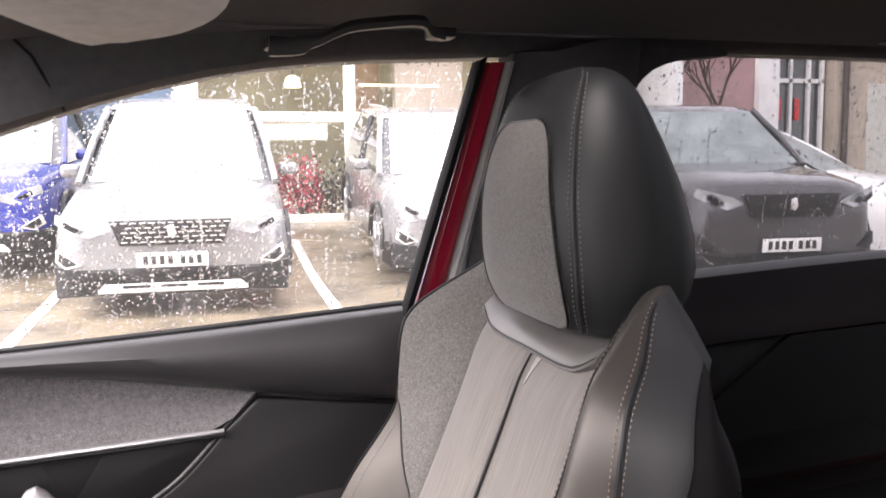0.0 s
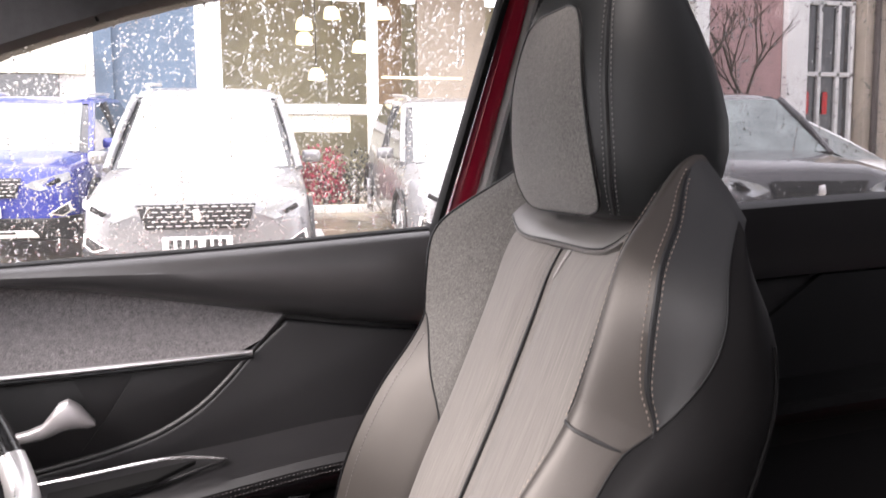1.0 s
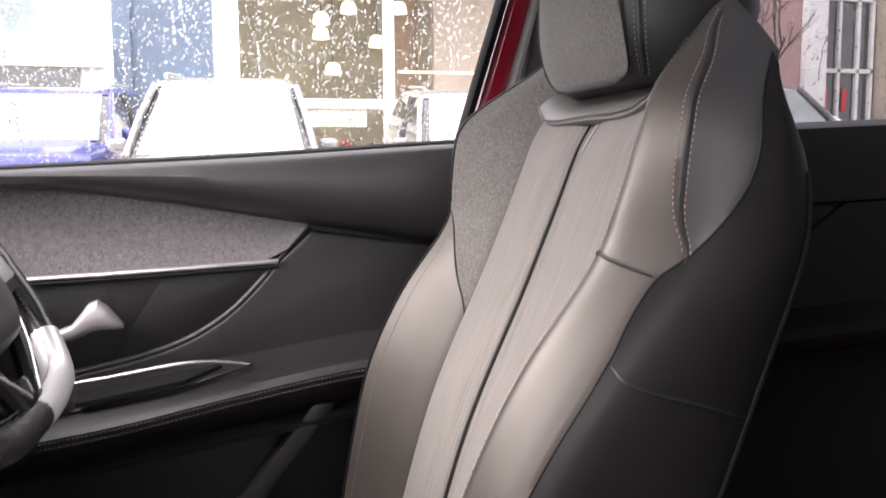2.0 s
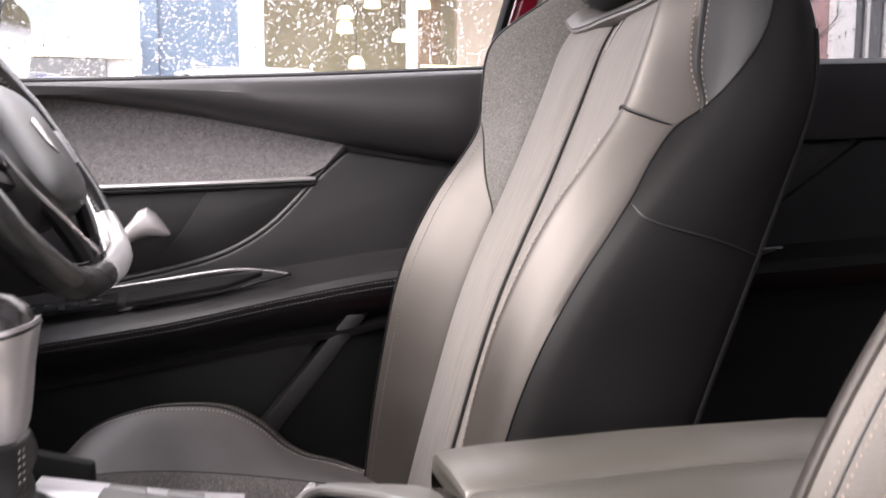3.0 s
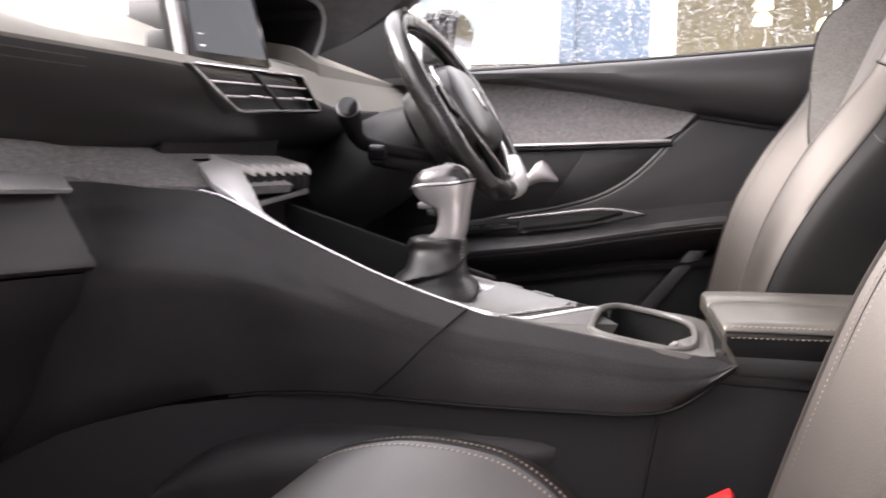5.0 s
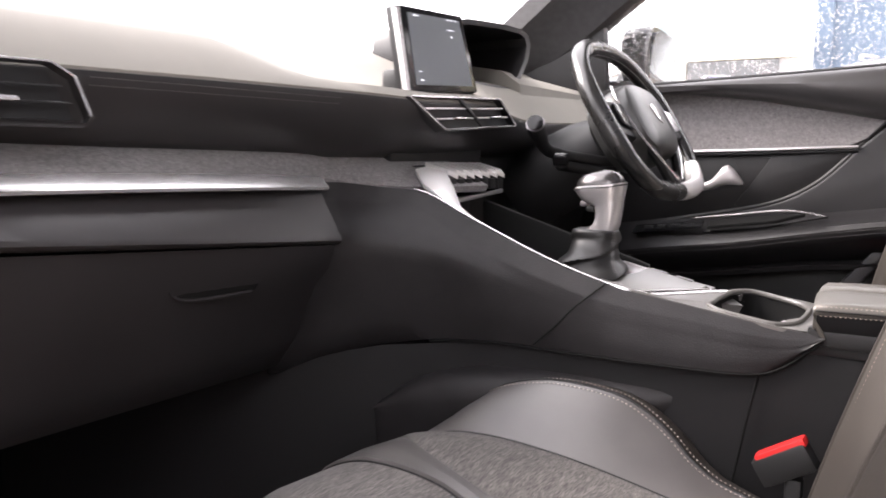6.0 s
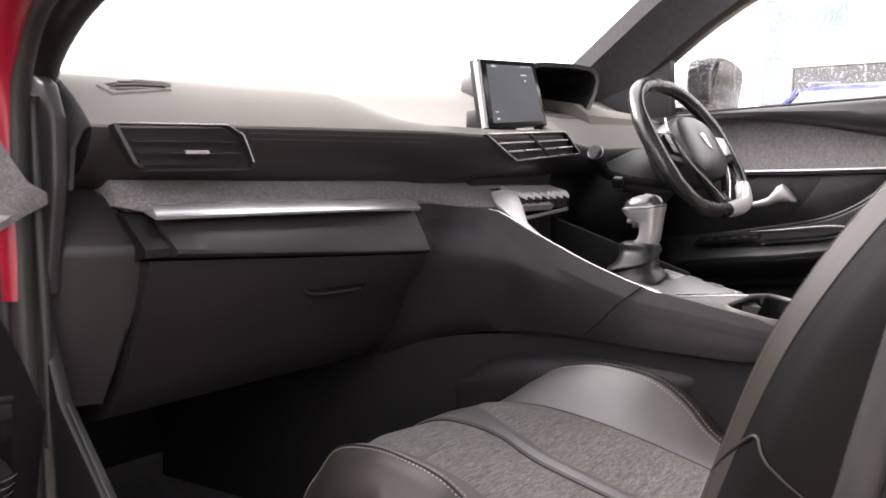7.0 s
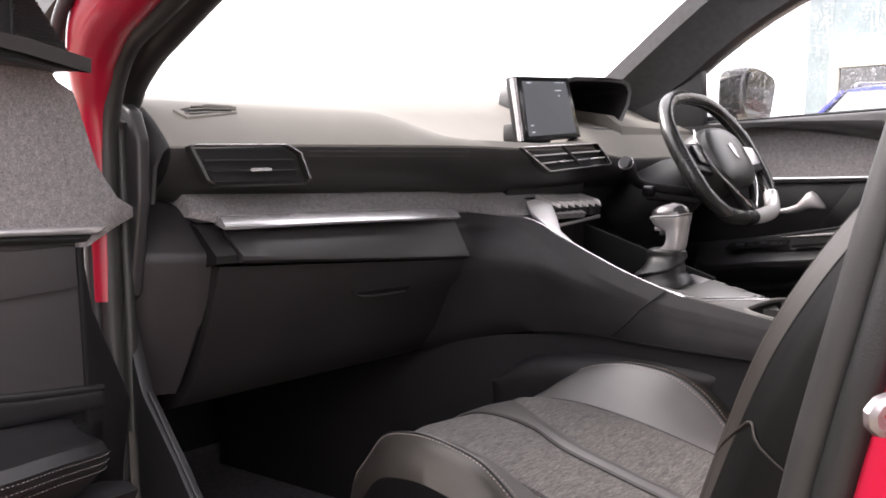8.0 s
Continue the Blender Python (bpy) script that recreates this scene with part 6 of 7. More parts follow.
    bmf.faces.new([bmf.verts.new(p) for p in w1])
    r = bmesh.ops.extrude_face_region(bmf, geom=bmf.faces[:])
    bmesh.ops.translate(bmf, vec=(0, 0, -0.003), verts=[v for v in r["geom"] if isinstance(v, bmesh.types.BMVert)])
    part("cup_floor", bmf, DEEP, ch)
    # scooped wedge that parts the two cups, with a gripping spring at its tip
    wedge = spline([(0.074, -0.046, 0.7812), (0.063, -0.038, 0.7820), (0.055, -0.024, 0.7822), (0.049, -0.010, 0.7815), (0.0485, -0.002, 0.7812), (0.054, 0.007, 0.7815), (0.060, 0.020, 0.7815), (0.064, 0.040, 0.7815), (0.074, 0.048, 0.7812)], 30)
    part("cup_divider", slab(wedge, (0, 0, -0.055), 0.004, 3), SATIN, ch, "scooped satin divider", 60)
    part("cup_spring", loft([[Vector((0.044 + d, -0.003, z)) + Vector((u, w, 0)) for u, w in ((-0.0015, -0.0048), (0.0015, -0.0052), (0.0025, 0.0), (0.0015, 0.0052), (-0.0015, 0.0048), (-0.0025, 0.0))] for z, d in ((0.745, 0.004), (0.760, 0.001), (0.771, -0.001), (0.777, 0.0), (0.7795, 0.003))]), SILVER, ch, "small bright gripping spring", 60)
    part("rear_spring", loft([[(-0.022, 0.02, z), (-0.002 if z > 0.77 else -0.01, 0.04, z - 0.003), (-0.022, 0.07, z)] for z in (0.786, 0.77, 0.74)]), SATIN, ch)
    # armrest lid
    ar = thing("console_armrest", (0.22, 0.02, 0.77), "padded black leather armrest lid with double stitching", "armrest")
    def nose(y):
        return cat([(-0.066, 0.013), (-0.05, 0.0105), (0.0, 0.006), (0.1, 0.002)], y)
    rows = []
    for x, dz, q in ((0.084, -0.030, 0.004), (0.075, -0.018, 0.001), (0.068, -0.007, 0.0), (0.068, -0.0030, 0.0), (0.071, -0.0006, 0.0), (0.10, 0.001, 0.0), (0.2, 0.003, 0.0), (0.32, 0.002, 0.0), (0.39, -0.002, 0.0), (0.402, -0.006, 0.0), (0.408, -0.014, 0.003)):
        zt = 0.8105 + dz
        lo = min(0.780, zt - 0.010)
        ring = [(-0.057 + q, 0.7745), (-0.0595 + q, lo), (-0.063 + q, zt - 0.0115), (-0.0642 + q, zt - 0.008), (-0.0643 + q, zt - 0.005), (-0.0632 + q, zt - 0.0022), (-0.060 + q, zt - 0.0006), (-0.052 + q, zt), (0.0, zt + 0.0016), (0.0205, zt + 0.0008), (0.0235, zt - 0.0014), (0.025, zt - 0.006), (0.0265, zt - 0.0014), (0.0295, zt + 0.0008), (0.06, zt + 0.0012), (0.092, zt - 0.001), (0.1, zt - 0.0045), (0.104, zt - 0.012), (0.104, lo), (0.1, 0.7745)]
        rows.append([(x + nose(y) * cat([(0.06, 1.0), (0.1, 0.6), (0.2, 0.0), (0.5, 0.0)], x), y, z) for y, z in ring])
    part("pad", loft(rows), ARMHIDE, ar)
    part("stitching", stitches([(x, -0.0640, 0.8078 + (x - 0.075) * 0.02) for x in (0.082, 0.2, 0.3, 0.4)], 0.0040, 0.00055), THREAD, ar)
    part("stitching", stitches([(x, -0.0650, 0.7992 + (x - 0.075) * 0.03) for x in (0.086, 0.2, 0.3, 0.4)], 0.0040, 0.00055), THREAD, ar)
    part("side_seam", tube([(x, -0.0646, 0.8035 + (x - 0.075) * 0.025) for x in (0.081, 0.2, 0.3, 0.4)], 0.0009, 6), BLACK, ar)
    part("under_panel", rbox((0.24, -0.0555, 0.779), (0.33, 0.012, 0.018), 0.003), BLACK, ar)
    # side plate in darkened leather paints the shade under the pad's edge
    part("lid_side", slab([(0.080, -0.0585, 0.776), (0.40, -0.0585, 0.776), (0.40, -0.0640, 0.8085), (0.2, -0.0640, 0.8035), (0.0825, -0.0636, 0.8000)], (0, -0.0012, 0), 0.0004), LEATHER_D, ar, "leather side darkened for shade")
    part("lid_base", rbox((0.24, 0.02, 0.768), (0.345, 0.155, 0.014), 0.004), BLACK, ar)


console()


def gear():
    ob = thing("gear_lever", (-0.168, 0.03, 0.79), "automatic gear lever with satin silver grip and leather gaiter", "gear lever")
    G = ((0.790, 0.041, 0.044, -0.163, 0.004, 0), (0.806, 0.038, 0.041, -0.164, 0.008, 4), (0.812, 0.036, 0.039, -0.165, 0.012, 8), (0.817, 0.034, 0.036, -0.166, 0.015, 10), (0.823, 0.0315, 0.034, -0.168, 0.016, 12), (0.829, 0.0285, 0.032, -0.166, 0.021, 10), (0.836, 0.027, 0.028, -0.167, 0.026, 6), (0.845, 0.0265, 0.025, -0.167, 0.03, 2), (0.852, 0.0265, 0.024, -0.167, 0.03, 0), (0.856, 0.025, 0.0225, -0.167, 0.03, 0), (0.857, 0.021, 0.019, -0.167, 0.03, 0))
    rings = []
    for i in range(41):
        z = 0.795 + 0.062 * i / 40
        a, b, cx, cy, tw = (cat([(g[0], g[q]) for g in G], z) for q in range(1, 6))
        hgt = math.sin(math.pi * min(1.0, max(0.0, (z - 0.795) / 0.058)))
        ring = []
        for j in range(72):
            t = 2 * math.pi * j / 72
            u = (t / math.pi - (z - 0.795) * 31 + 0.315) % 1.0
            u = u / 0.82 if u < 0.82 else (1 - u) / 0.18
            f = 1 + hgt * (0.24 * u ** 1.8 - 0.05)
            q = Vector((a * f * math.copysign(abs(math.cos(t)) ** 0.75, math.cos(t)), b * f * math.copysign(abs(math.sin(t)) ** 0.75, math.sin(t)), 0))
            q.rotate(Euler((0, 0, radians(tw))))
            ring.append(Vector((cx, cy, z)) + q)
        rings.append(ring)
    g = part("gaiter", loft(rings), GAITER, ob, "folded black leather gaiter", 60)
    for o in (0.0, 0.004):
        part("gaiter_stitching", stitches([(-0.1405 + 0.2 * o, 0.014 + o, 0.853), (-0.1395 + 0.2 * o, 0.008 + o, 0.836), (-0.135 + 0.2 * o, -0.002 + o, 0.823), (-0.127 + 0.2 * o, -0.014 + o, 0.812)], 0.0034, 0.00045), THREAD_G, g)
    sec = []
    for z, xa, xb, w in ((z, -0.1345 + (xa + 0.1345) * 0.86, -0.1345 + (xb + 0.1345) * 0.86, w * 0.92) for z, xa, xb, w in ((0.853, -0.184, -0.146, 0.0170), (0.857, -0.182, -0.144, 0.0178), (0.862, -0.174, -0.142, 0.0180), (0.868, -0.171, -0.141, 0.0182), (0.876, -0.170, -0.140, 0.0186), (0.883, -0.172, -0.139, 0.0192), (0.886, -0.180, -0.1385, 0.0196), (0.889, -0.189, -0.138, 0.0202), (0.894, -0.195, -0.137, 0.0212), (0.899, -0.199, -0.136, 0.0224), (0.904, -0.2015, -0.1345, 0.0235), (0.907, -0.200, -0.1345, 0.023))):
        ring = []
        for j in range(24):
            t = 2 * math.pi * j / 24
            ring.append(((xa + xb) / 2 + (xb - xa) / 2 * math.copysign(abs(math.cos(t)) ** 0.52, math.cos(t)), 0.03 + w * math.copysign(abs(math.sin(t)) ** 0.6, math.sin(t)), z + (0.004 * (math.cos(t)) if z > 0.9 else 0)))
        sec.append(ring)
    part("grip", loft(sec), SILVER, ob, "satin silver grip", 24)
    part("cap_seam", tube([Vector(p) + Vector((0, 0, 0.0005)) for p in sec[-2]], 0.0009, 6, True), BLACK, ob)
    sec = []
    for z, k in ((0.904, 0.99), (0.910, 0.97), (0.916, 0.86), (0.920, 0.66), (0.9225, 0.35), (0.923, 0.1)):
        sec.append([(-0.1633 + 0.0282 * k * math.copysign(abs(math.cos(t)) ** 0.8, math.cos(t)), 0.03 + 0.0206 * k * math.copysign(abs(math.sin(t)) ** 0.8, math.sin(t)), z + 0.002 * math.cos(t)) for t in [2 * math.pi * j / 24 for j in range(24)]])
    part("cap", loft(sec), CAPMETAL, ob, "dark glossy knob cap")
    part("lock_button", rbox((-0.178, 0.028, 0.8855), (0.014, 0.015, 0.007), 0.003), KNOB, ob)
    part("notch", rbox((-0.171, 0.028, 0.880), (0.010, 0.018, 0.008), 0.003), BLACK, ob)


gear()


# ---- loose interior things ----
def buckle():
    ob = thing("seat_belt_buckle", (0.07, -0.118, 0.66), "seat belt buckle with red release button", "belt buckle")
    m = Euler((0, radians(-32), 0)).to_matrix()
    part("body", rbox((0.072, -0.118, 0.676), (0.05, 0.022, 0.026), 0.005, m), BLACK, ob)
    part("release_button", rbox((0.068, -0.118, 0.688), (0.046, 0.018, 0.008), 0.003, m), REDP, ob, "red release button")
    part("strap", rbox((0.08, -0.118, 0.62), (0.014, 0.016, 0.09), 0.003), BLACK, ob)


buckle()


def visor():
    ob = thing("sun_visor", (-0.02, 0.34, 1.40), "light grey cloth sun visor folded up at the roof", "sun visor")
    o = [(-0.16, 0.12, 1.392), (-0.065, 0.335, 1.372), (-0.03, 0.335, 1.371), (0.015, 0.325, 1.377), (0.045, 0.28, 1.388), (0.05, 0.15, 1.400), (0.045, 0.06, 1.405), (-0.14, 0.06, 1.394)]
    part("panel", slab(spline(o, 30, True), (0.0, 0, 0.014), 0.004), VISOR, ob)
    part("pivot", tube([(-0.15, 0.1, 1.40), (0.0, 0.1, 1.425)], 0.006, 8), PLASTIC, ob)


visor()


def grab():
    ob = thing("grab_handle", (0.19, 0.57, 1.42), "dark folding grab handle on the roof rail", "grab handle")
    pts = [(0.094, 0.525, 1.399), (0.12, 0.522, 1.400), (0.143, 0.518, 1.406), (0.17, 0.512, 1.418), (0.2, 0.51, 1.423), (0.245, 0.51, 1.427), (0.257, 0.514, 1.418), (0.275, 0.525, 1.416)]
    rings = []
    for i, q in enumerate(spline(pts, 26)):
        h = 0.009 if i < 6 else 0.0055
        rings.append([q + Vector((0, dy, dz)) for dy, dz in ((-0.006, -h), (0.006, -h), (0.008, 0), (0.006, h), (-0.006, h), (-0.008, 0))])
    part("bar", loft(rings), PLASTIC, ob)
    part("foot", rbox((0.108, 0.538, 1.404), (0.036, 0.03, 0.014), 0.005), PLASTIC, ob)
    part("foot_rear", rbox((0.275, 0.538, 1.42), (0.03, 0.03, 0.012), 0.005), PLASTIC, ob)
    ob2 = thing("roof_hook", (0.92, 0.56, 1.44), "small dark rear roof handle", "grab handle")
    part("bar", rbox((0.93, 0.552, 1.437), (0.12, 0.02, 0.014), 0.005), PLASTIC, ob2)


grab()


def mirror():
    ob = thing("wing_mirror", (-0.42, 0.80, 1.06), "wet black wing mirror outside the driver window", "wing mirror")
    rings = []
    for x, k in ((-0.44, 0.3), (-0.435, 0.7), (-0.41, 0.95), (-0.375, 1.0), (-0.36, 0.99), (-0.355, 0.93)):
        rings.append([(x - 0.25 * (yy - 0.86) * 0.4, 0.865 + (yy - 0.865) * k, 1.145 + (zz - 1.145) * k) for yy, zz in
                      [(0.845 + 0.135 * math.copysign(abs(math.cos(t)) ** 0.6, math.cos(t)), 1.145 + 0.062 * math.copysign(abs(math.sin(t)) ** 0.6, math.sin(t))) for t in [2 * math.pi * j / 28 for j in range(28)]]])
    part("housing", loft(rings), GLOSS, ob)
    part("mirror_glass", slab([(-0.353 - 0.1 * (yy - 0.86) + 0.12 * (zz - 1.145), yy, zz) for yy, zz in [(0.845 + 0.115 * math.copysign(abs(math.cos(t)) ** 0.6, math.cos(t)), 1.145 + 0.05 * math.copysign(abs(math.sin(t)) ** 0.6, math.sin(t))) for t in [2 * math.pi * j / 28 for j in range(28)]]], (0.003, 0, 0), 0), MIRROR, ob, "mirror glass darkened for a dark reflection")
    part("arm", slab([(-0.46, 0.70, 1.07), (-0.36, 0.70, 1.07), (-0.37, 0.82, 1.1), (-0.43, 0.82, 1.1)], (0, 0, 0.02), 0.005), GLOSS, ob)


# mirror base nearly black, to paint the dark scenery it would show
MIRROR = mat("darkened_mirror_glass", (0.022, 0.024, 0.03), 0.08, 1.0, vary=0.02)
mirror()


# ---- the left A and B pillar jambs ----
def jambs():
    ob = left_side
    # A pillar: red outer jamb, grey seal, black trim
    def band(name, pts, r, material, lab=""):
        part(name, tube(spline(pts, 40), r, 18), material, ob, lab)
    red = spline([(-0.413, -0.703, 0.84), (-0.413, -0.703, 0.9), (-0.413, -0.704, 0.98), (-0.406, -0.71, 1.03), (-0.391, -0.718, 1.06), (-0.369, -0.724, 1.088), (-0.338, -0.727, 1.112), (-0.29, -0.725, 1.134), (-0.15, -0.715, 1.205), (0.0, -0.69, 1.33)], 60)
    part("door_jamb", tube(red, [cat([(0.5, 0.016), (1.02, 0.016), (1.07, 0.022), (1.12, 0.028), (1.4, 0.028)], q.z) for q in red], 18), RED, ob, "red painted door jamb")
    band("outer_seal", [q + Vector((-0.004, -0.032, 0.008)) for q in red if q.z > 1.07], 0.006, SEAL, "black outer weather strip")
    seal = [(-0.36, -0.70, 0.49), (-0.395, -0.70, 0.55), (-0.403, -0.70, 0.64), (-0.405, -0.70, 0.74), (-0.407, -0.70, 0.82), (-0.408, -0.70, 0.906), (-0.405, -0.70, 0.996), (-0.396, -0.70, 1.031), (-0.383, -0.70, 1.057), (-0.365, -0.70, 1.079), (-0.342, -0.70, 1.095), (-0.291, -0.70, 1.113), (-0.15, -0.69, 1.18), (0.02, -0.665, 1.30)]
    band("door_seal", seal, 0.0115, SEAL_G, "grey door seal")
    band("seal_groove", [(x - 0.006, y - 0.013, z + 0.004) for x, y, z in seal], 0.008, SEAL, "black door seal lip")
    band("inner_seal", [(-0.409, -0.68, 0.70), (-0.409, -0.68, 0.80), (-0.413, -0.68, 0.905), (-0.416, -0.68, 1.0), (-0.412, -0.68, 1.02)], 0.0065, SEAL_G, "inner door seal")
    band("sill_strip", [(-0.38, -0.676, 0.745), (-0.35, -0.676, 0.715), (-0.319, -0.676, 0.684), (-0.28, -0.676, 0.645), (-0.26, -0.676, 0.62)], 0.0018, SEAL_G, "thin grey sill strip")
    part("kick_panel", slab(xz([(-0.44, 0.44), (-0.26, 0.44), (-0.26, 0.62), (-0.32, 0.684), (-0.385, 0.745), (-0.41, 0.80), (-0.44, 0.92)], -0.668), (0, -0.014, 0), 0.004), BLACK, ob)
    band("a_pillar_trim", [(-0.47, -0.668, 1.02), (-0.438, -0.668, 1.037), (-0.415, -0.668, 1.062), (-0.375, -0.668, 1.089), (-0.315, -0.666, 1.118), (-0.15, -0.652, 1.205), (0.0, -0.62, 1.33)], 0.019, PLASTIC, "dark A pillar trim")
    # B pillar jamb
    sl = [(0.232, -0.70, 0.62), (0.247, -0.70, 0.72), (0.262, -0.70, 0.83), (0.280, -0.70, 0.92), (0.296, -0.695, 1.0), (0.33, -0.68, 1.15), (0.37, -0.66, 1.3), (0.39, -0.63, 1.4)]
    band("rear_door_seal", [(x + 0.001, y, z) for x, y, z in sl], 0.0088, SEAL_G, "grey door seal")
    rows = []
    for z in [0.45 + 0.95 * i / 20 for i in range(21)]:
        x = 0.004 + cat([(0.45, 0.235), (0.72, 0.262), (0.83, 0.277), (0.92, 0.295), (1.0, 0.312), (1.15, 0.35), (1.4, 0.41)], z)
        w = 0.0 if z < 1.08 else (z - 1.08) * 0.2
        rows.append([(x - 0.006, -0.686 + w, z), (x - 0.002, -0.70 + w, z), (x + 0.004, -0.708 + w, z), (x + 0.012, -0.72 + w, z), (x + 0.03, -0.735 + w, z), (x + 0.1, -0.75 + w, z), (x + 0.14, -0.74 + w, z), (x + 0.14, -0.69 + w, z)])
    part("b_pillar_jamb", loft(rows), RED, ob, "red painted B pillar jamb")
    part("jamb_groove", tube([Vector(r[1]) + Vector((-0.001, -0.004, 0)) for r in rows], 0.0095, 10), BLACK, ob, "black rubber lip beside the seal")
    part("door_striker", join(tube(spline([(0.315, -0.722, 0.880), (0.302, -0.737, 0.880), (0.302, -0.739, 0.889), (0.317, -0.724, 0.894)], 10), 0.004, 8), rbox((0.324, -0.724, 0.887), (0.02, 0.008, 0.026), 0.003)), KNOB, ob, "steel door striker")


jambs()
# ---- outside ----
def ground_z(y):
    return cat([(-60, 0.0), (-2, 0.0), (0.5, 0.0), (3, 0.05), (6, 0.12), (8, 0.20), (10, 0.42), (13.5, 0.62), (15, 0.66), (30, 0.66), (4000, 0.66)], y)


ASPHALT = mat("wet_tan_tarmac", (0.19, 0.16, 0.115), 0.26, vary=0.3, scale=1.5, grain=0.4, gscale=120, second=(0.26, 0.215, 0.15))
WHITE = mat("white_road_paint", (0.75, 0.74, 0.72), 0.6, vary=0.1, scale=15, grain=0.2)
WALL_W = mat("white_cladding", (0.78, 0.78, 0.78), 0.5, vary=0.06, scale=2)
WALL_B = mat("slate_blue_cladding", (0.075, 0.115, 0.17), 0.5, vary=0.15, scale=2)
WALL_P = mat("pink_grey_render", (0.42, 0.27, 0.27), 0.85, vary=0.15, scale=1.5, grain=0.3, gscale=60)
WALL_T = mat("beige_render", (0.42, 0.36, 0.30), 0.85, vary=0.12, scale=1.2, grain=0.3, gscale=60)
WALL_G = mat("pale_grey_render", (0.5, 0.49, 0.49), 0.85, vary=0.12, scale=1.2, grain=0.3, gscale=60)
WALL_O = mat("olive_shop_wall", (0.42, 0.39, 0.25), 0.8, vary=0.2, scale=1.2)
TEAL = mat("grey_green_cladding", (0.2, 0.25, 0.26), 0.5, vary=0.15, scale=2)
CREAM = mat("cream_fascia", (0.7, 0.68, 0.58), 0.6, vary=0.06, scale=2)
DARKGLASS = mat("dark_shop_glass", (0.02, 0.022, 0.025), 0.05, vary=0.1, spec=1.0)
# windscreen glass with reflections painted as a flat pale base colour
VANGLASS = mat("grey_green_windscreen", (0.22, 0.25, 0.25), 0.3, vary=0.3, scale=3, spec=0.2)
SCREENG = mat("sky_tinted_screen", (0.55, 0.58, 0.58), 0.08, vary=0.08, spec=1.0)
TYRE = mat("tyre_rubber", (0.02, 0.02, 0.021), 0.8, vary=0.2, grain=0.3, gscale=100)
RIM = mat("grey_alloy", (0.45, 0.45, 0.46), 0.3, 0.9, vary=0.1)
LAMPG = mat("clear_headlight", (0.42, 0.44, 0.46), 0.1, 0.3, vary=0.2)
PLATE_W = mat("white_plate", (0.8, 0.8, 0.8), 0.4, vary=0.04)
PLATE_K = mat("black_plate_bars", (0.02, 0.02, 0.02), 0.5)
LEAF_R = mat("red_shrub_leaf", (0.20, 0.02, 0.04), 0.6, vary=0.5, scale=8, second=(0.3, 0.04, 0.06))
LEAF_D = mat("dark_shrub_leaf", (0.05, 0.05, 0.035), 0.6, vary=0.4, scale=8)
BARK = mat("bark", (0.08, 0.06, 0.05), 0.9, vary=0.3, scale=20, grain=0.5, gscale=60)
LAMPSHADE = glow("warm_pendant_shade", (1.0, 0.86, 0.5), 0.35)


def build_ground():
    ys = [-4000, -60, -20, -2, 0, 1, 2, 3, 4, 5, 6, 7, 8, 9, 10, 11, 12, 13, 14, 15, 20, 60, 400, 4000]
    rows = [[(x, y, ground_z(y)) for x in (-4000, -60, -20, -8, 0, 8, 20, 60, 4000)] for y in ys]
    whole("ground", sheet(rows, 0.3, (0, 0, -1)), ASPHALT, "wet tan tarmac of the car park", "ground", kind="structure")
    for k in range(-3, 5):
        x = 1.05 + 2.3 * k
        rows = [[(x - 0.05 + 0.1 * (y - 5) / 5, y, ground_z(y) + 0.006), (x + 0.05 + 0.1 * (y - 5) / 5, y, ground_z(y) + 0.006)] for y in (5.2, 6, 7, 8, 9, 10.3)]
        whole("bay_line", sheet(rows, 0.004, (0, 0, -1)), WHITE, "white painted parking bay line on tarmac", "road marking", "bay lines")
    whole("kerb", rbox((0, 11.2, ground_z(11.2) + 0.03), (60, 0.15, 0.14), 0.02), WHITE, "pale concrete kerb before the showroom", "kerb", kind="structure")


build_ground()


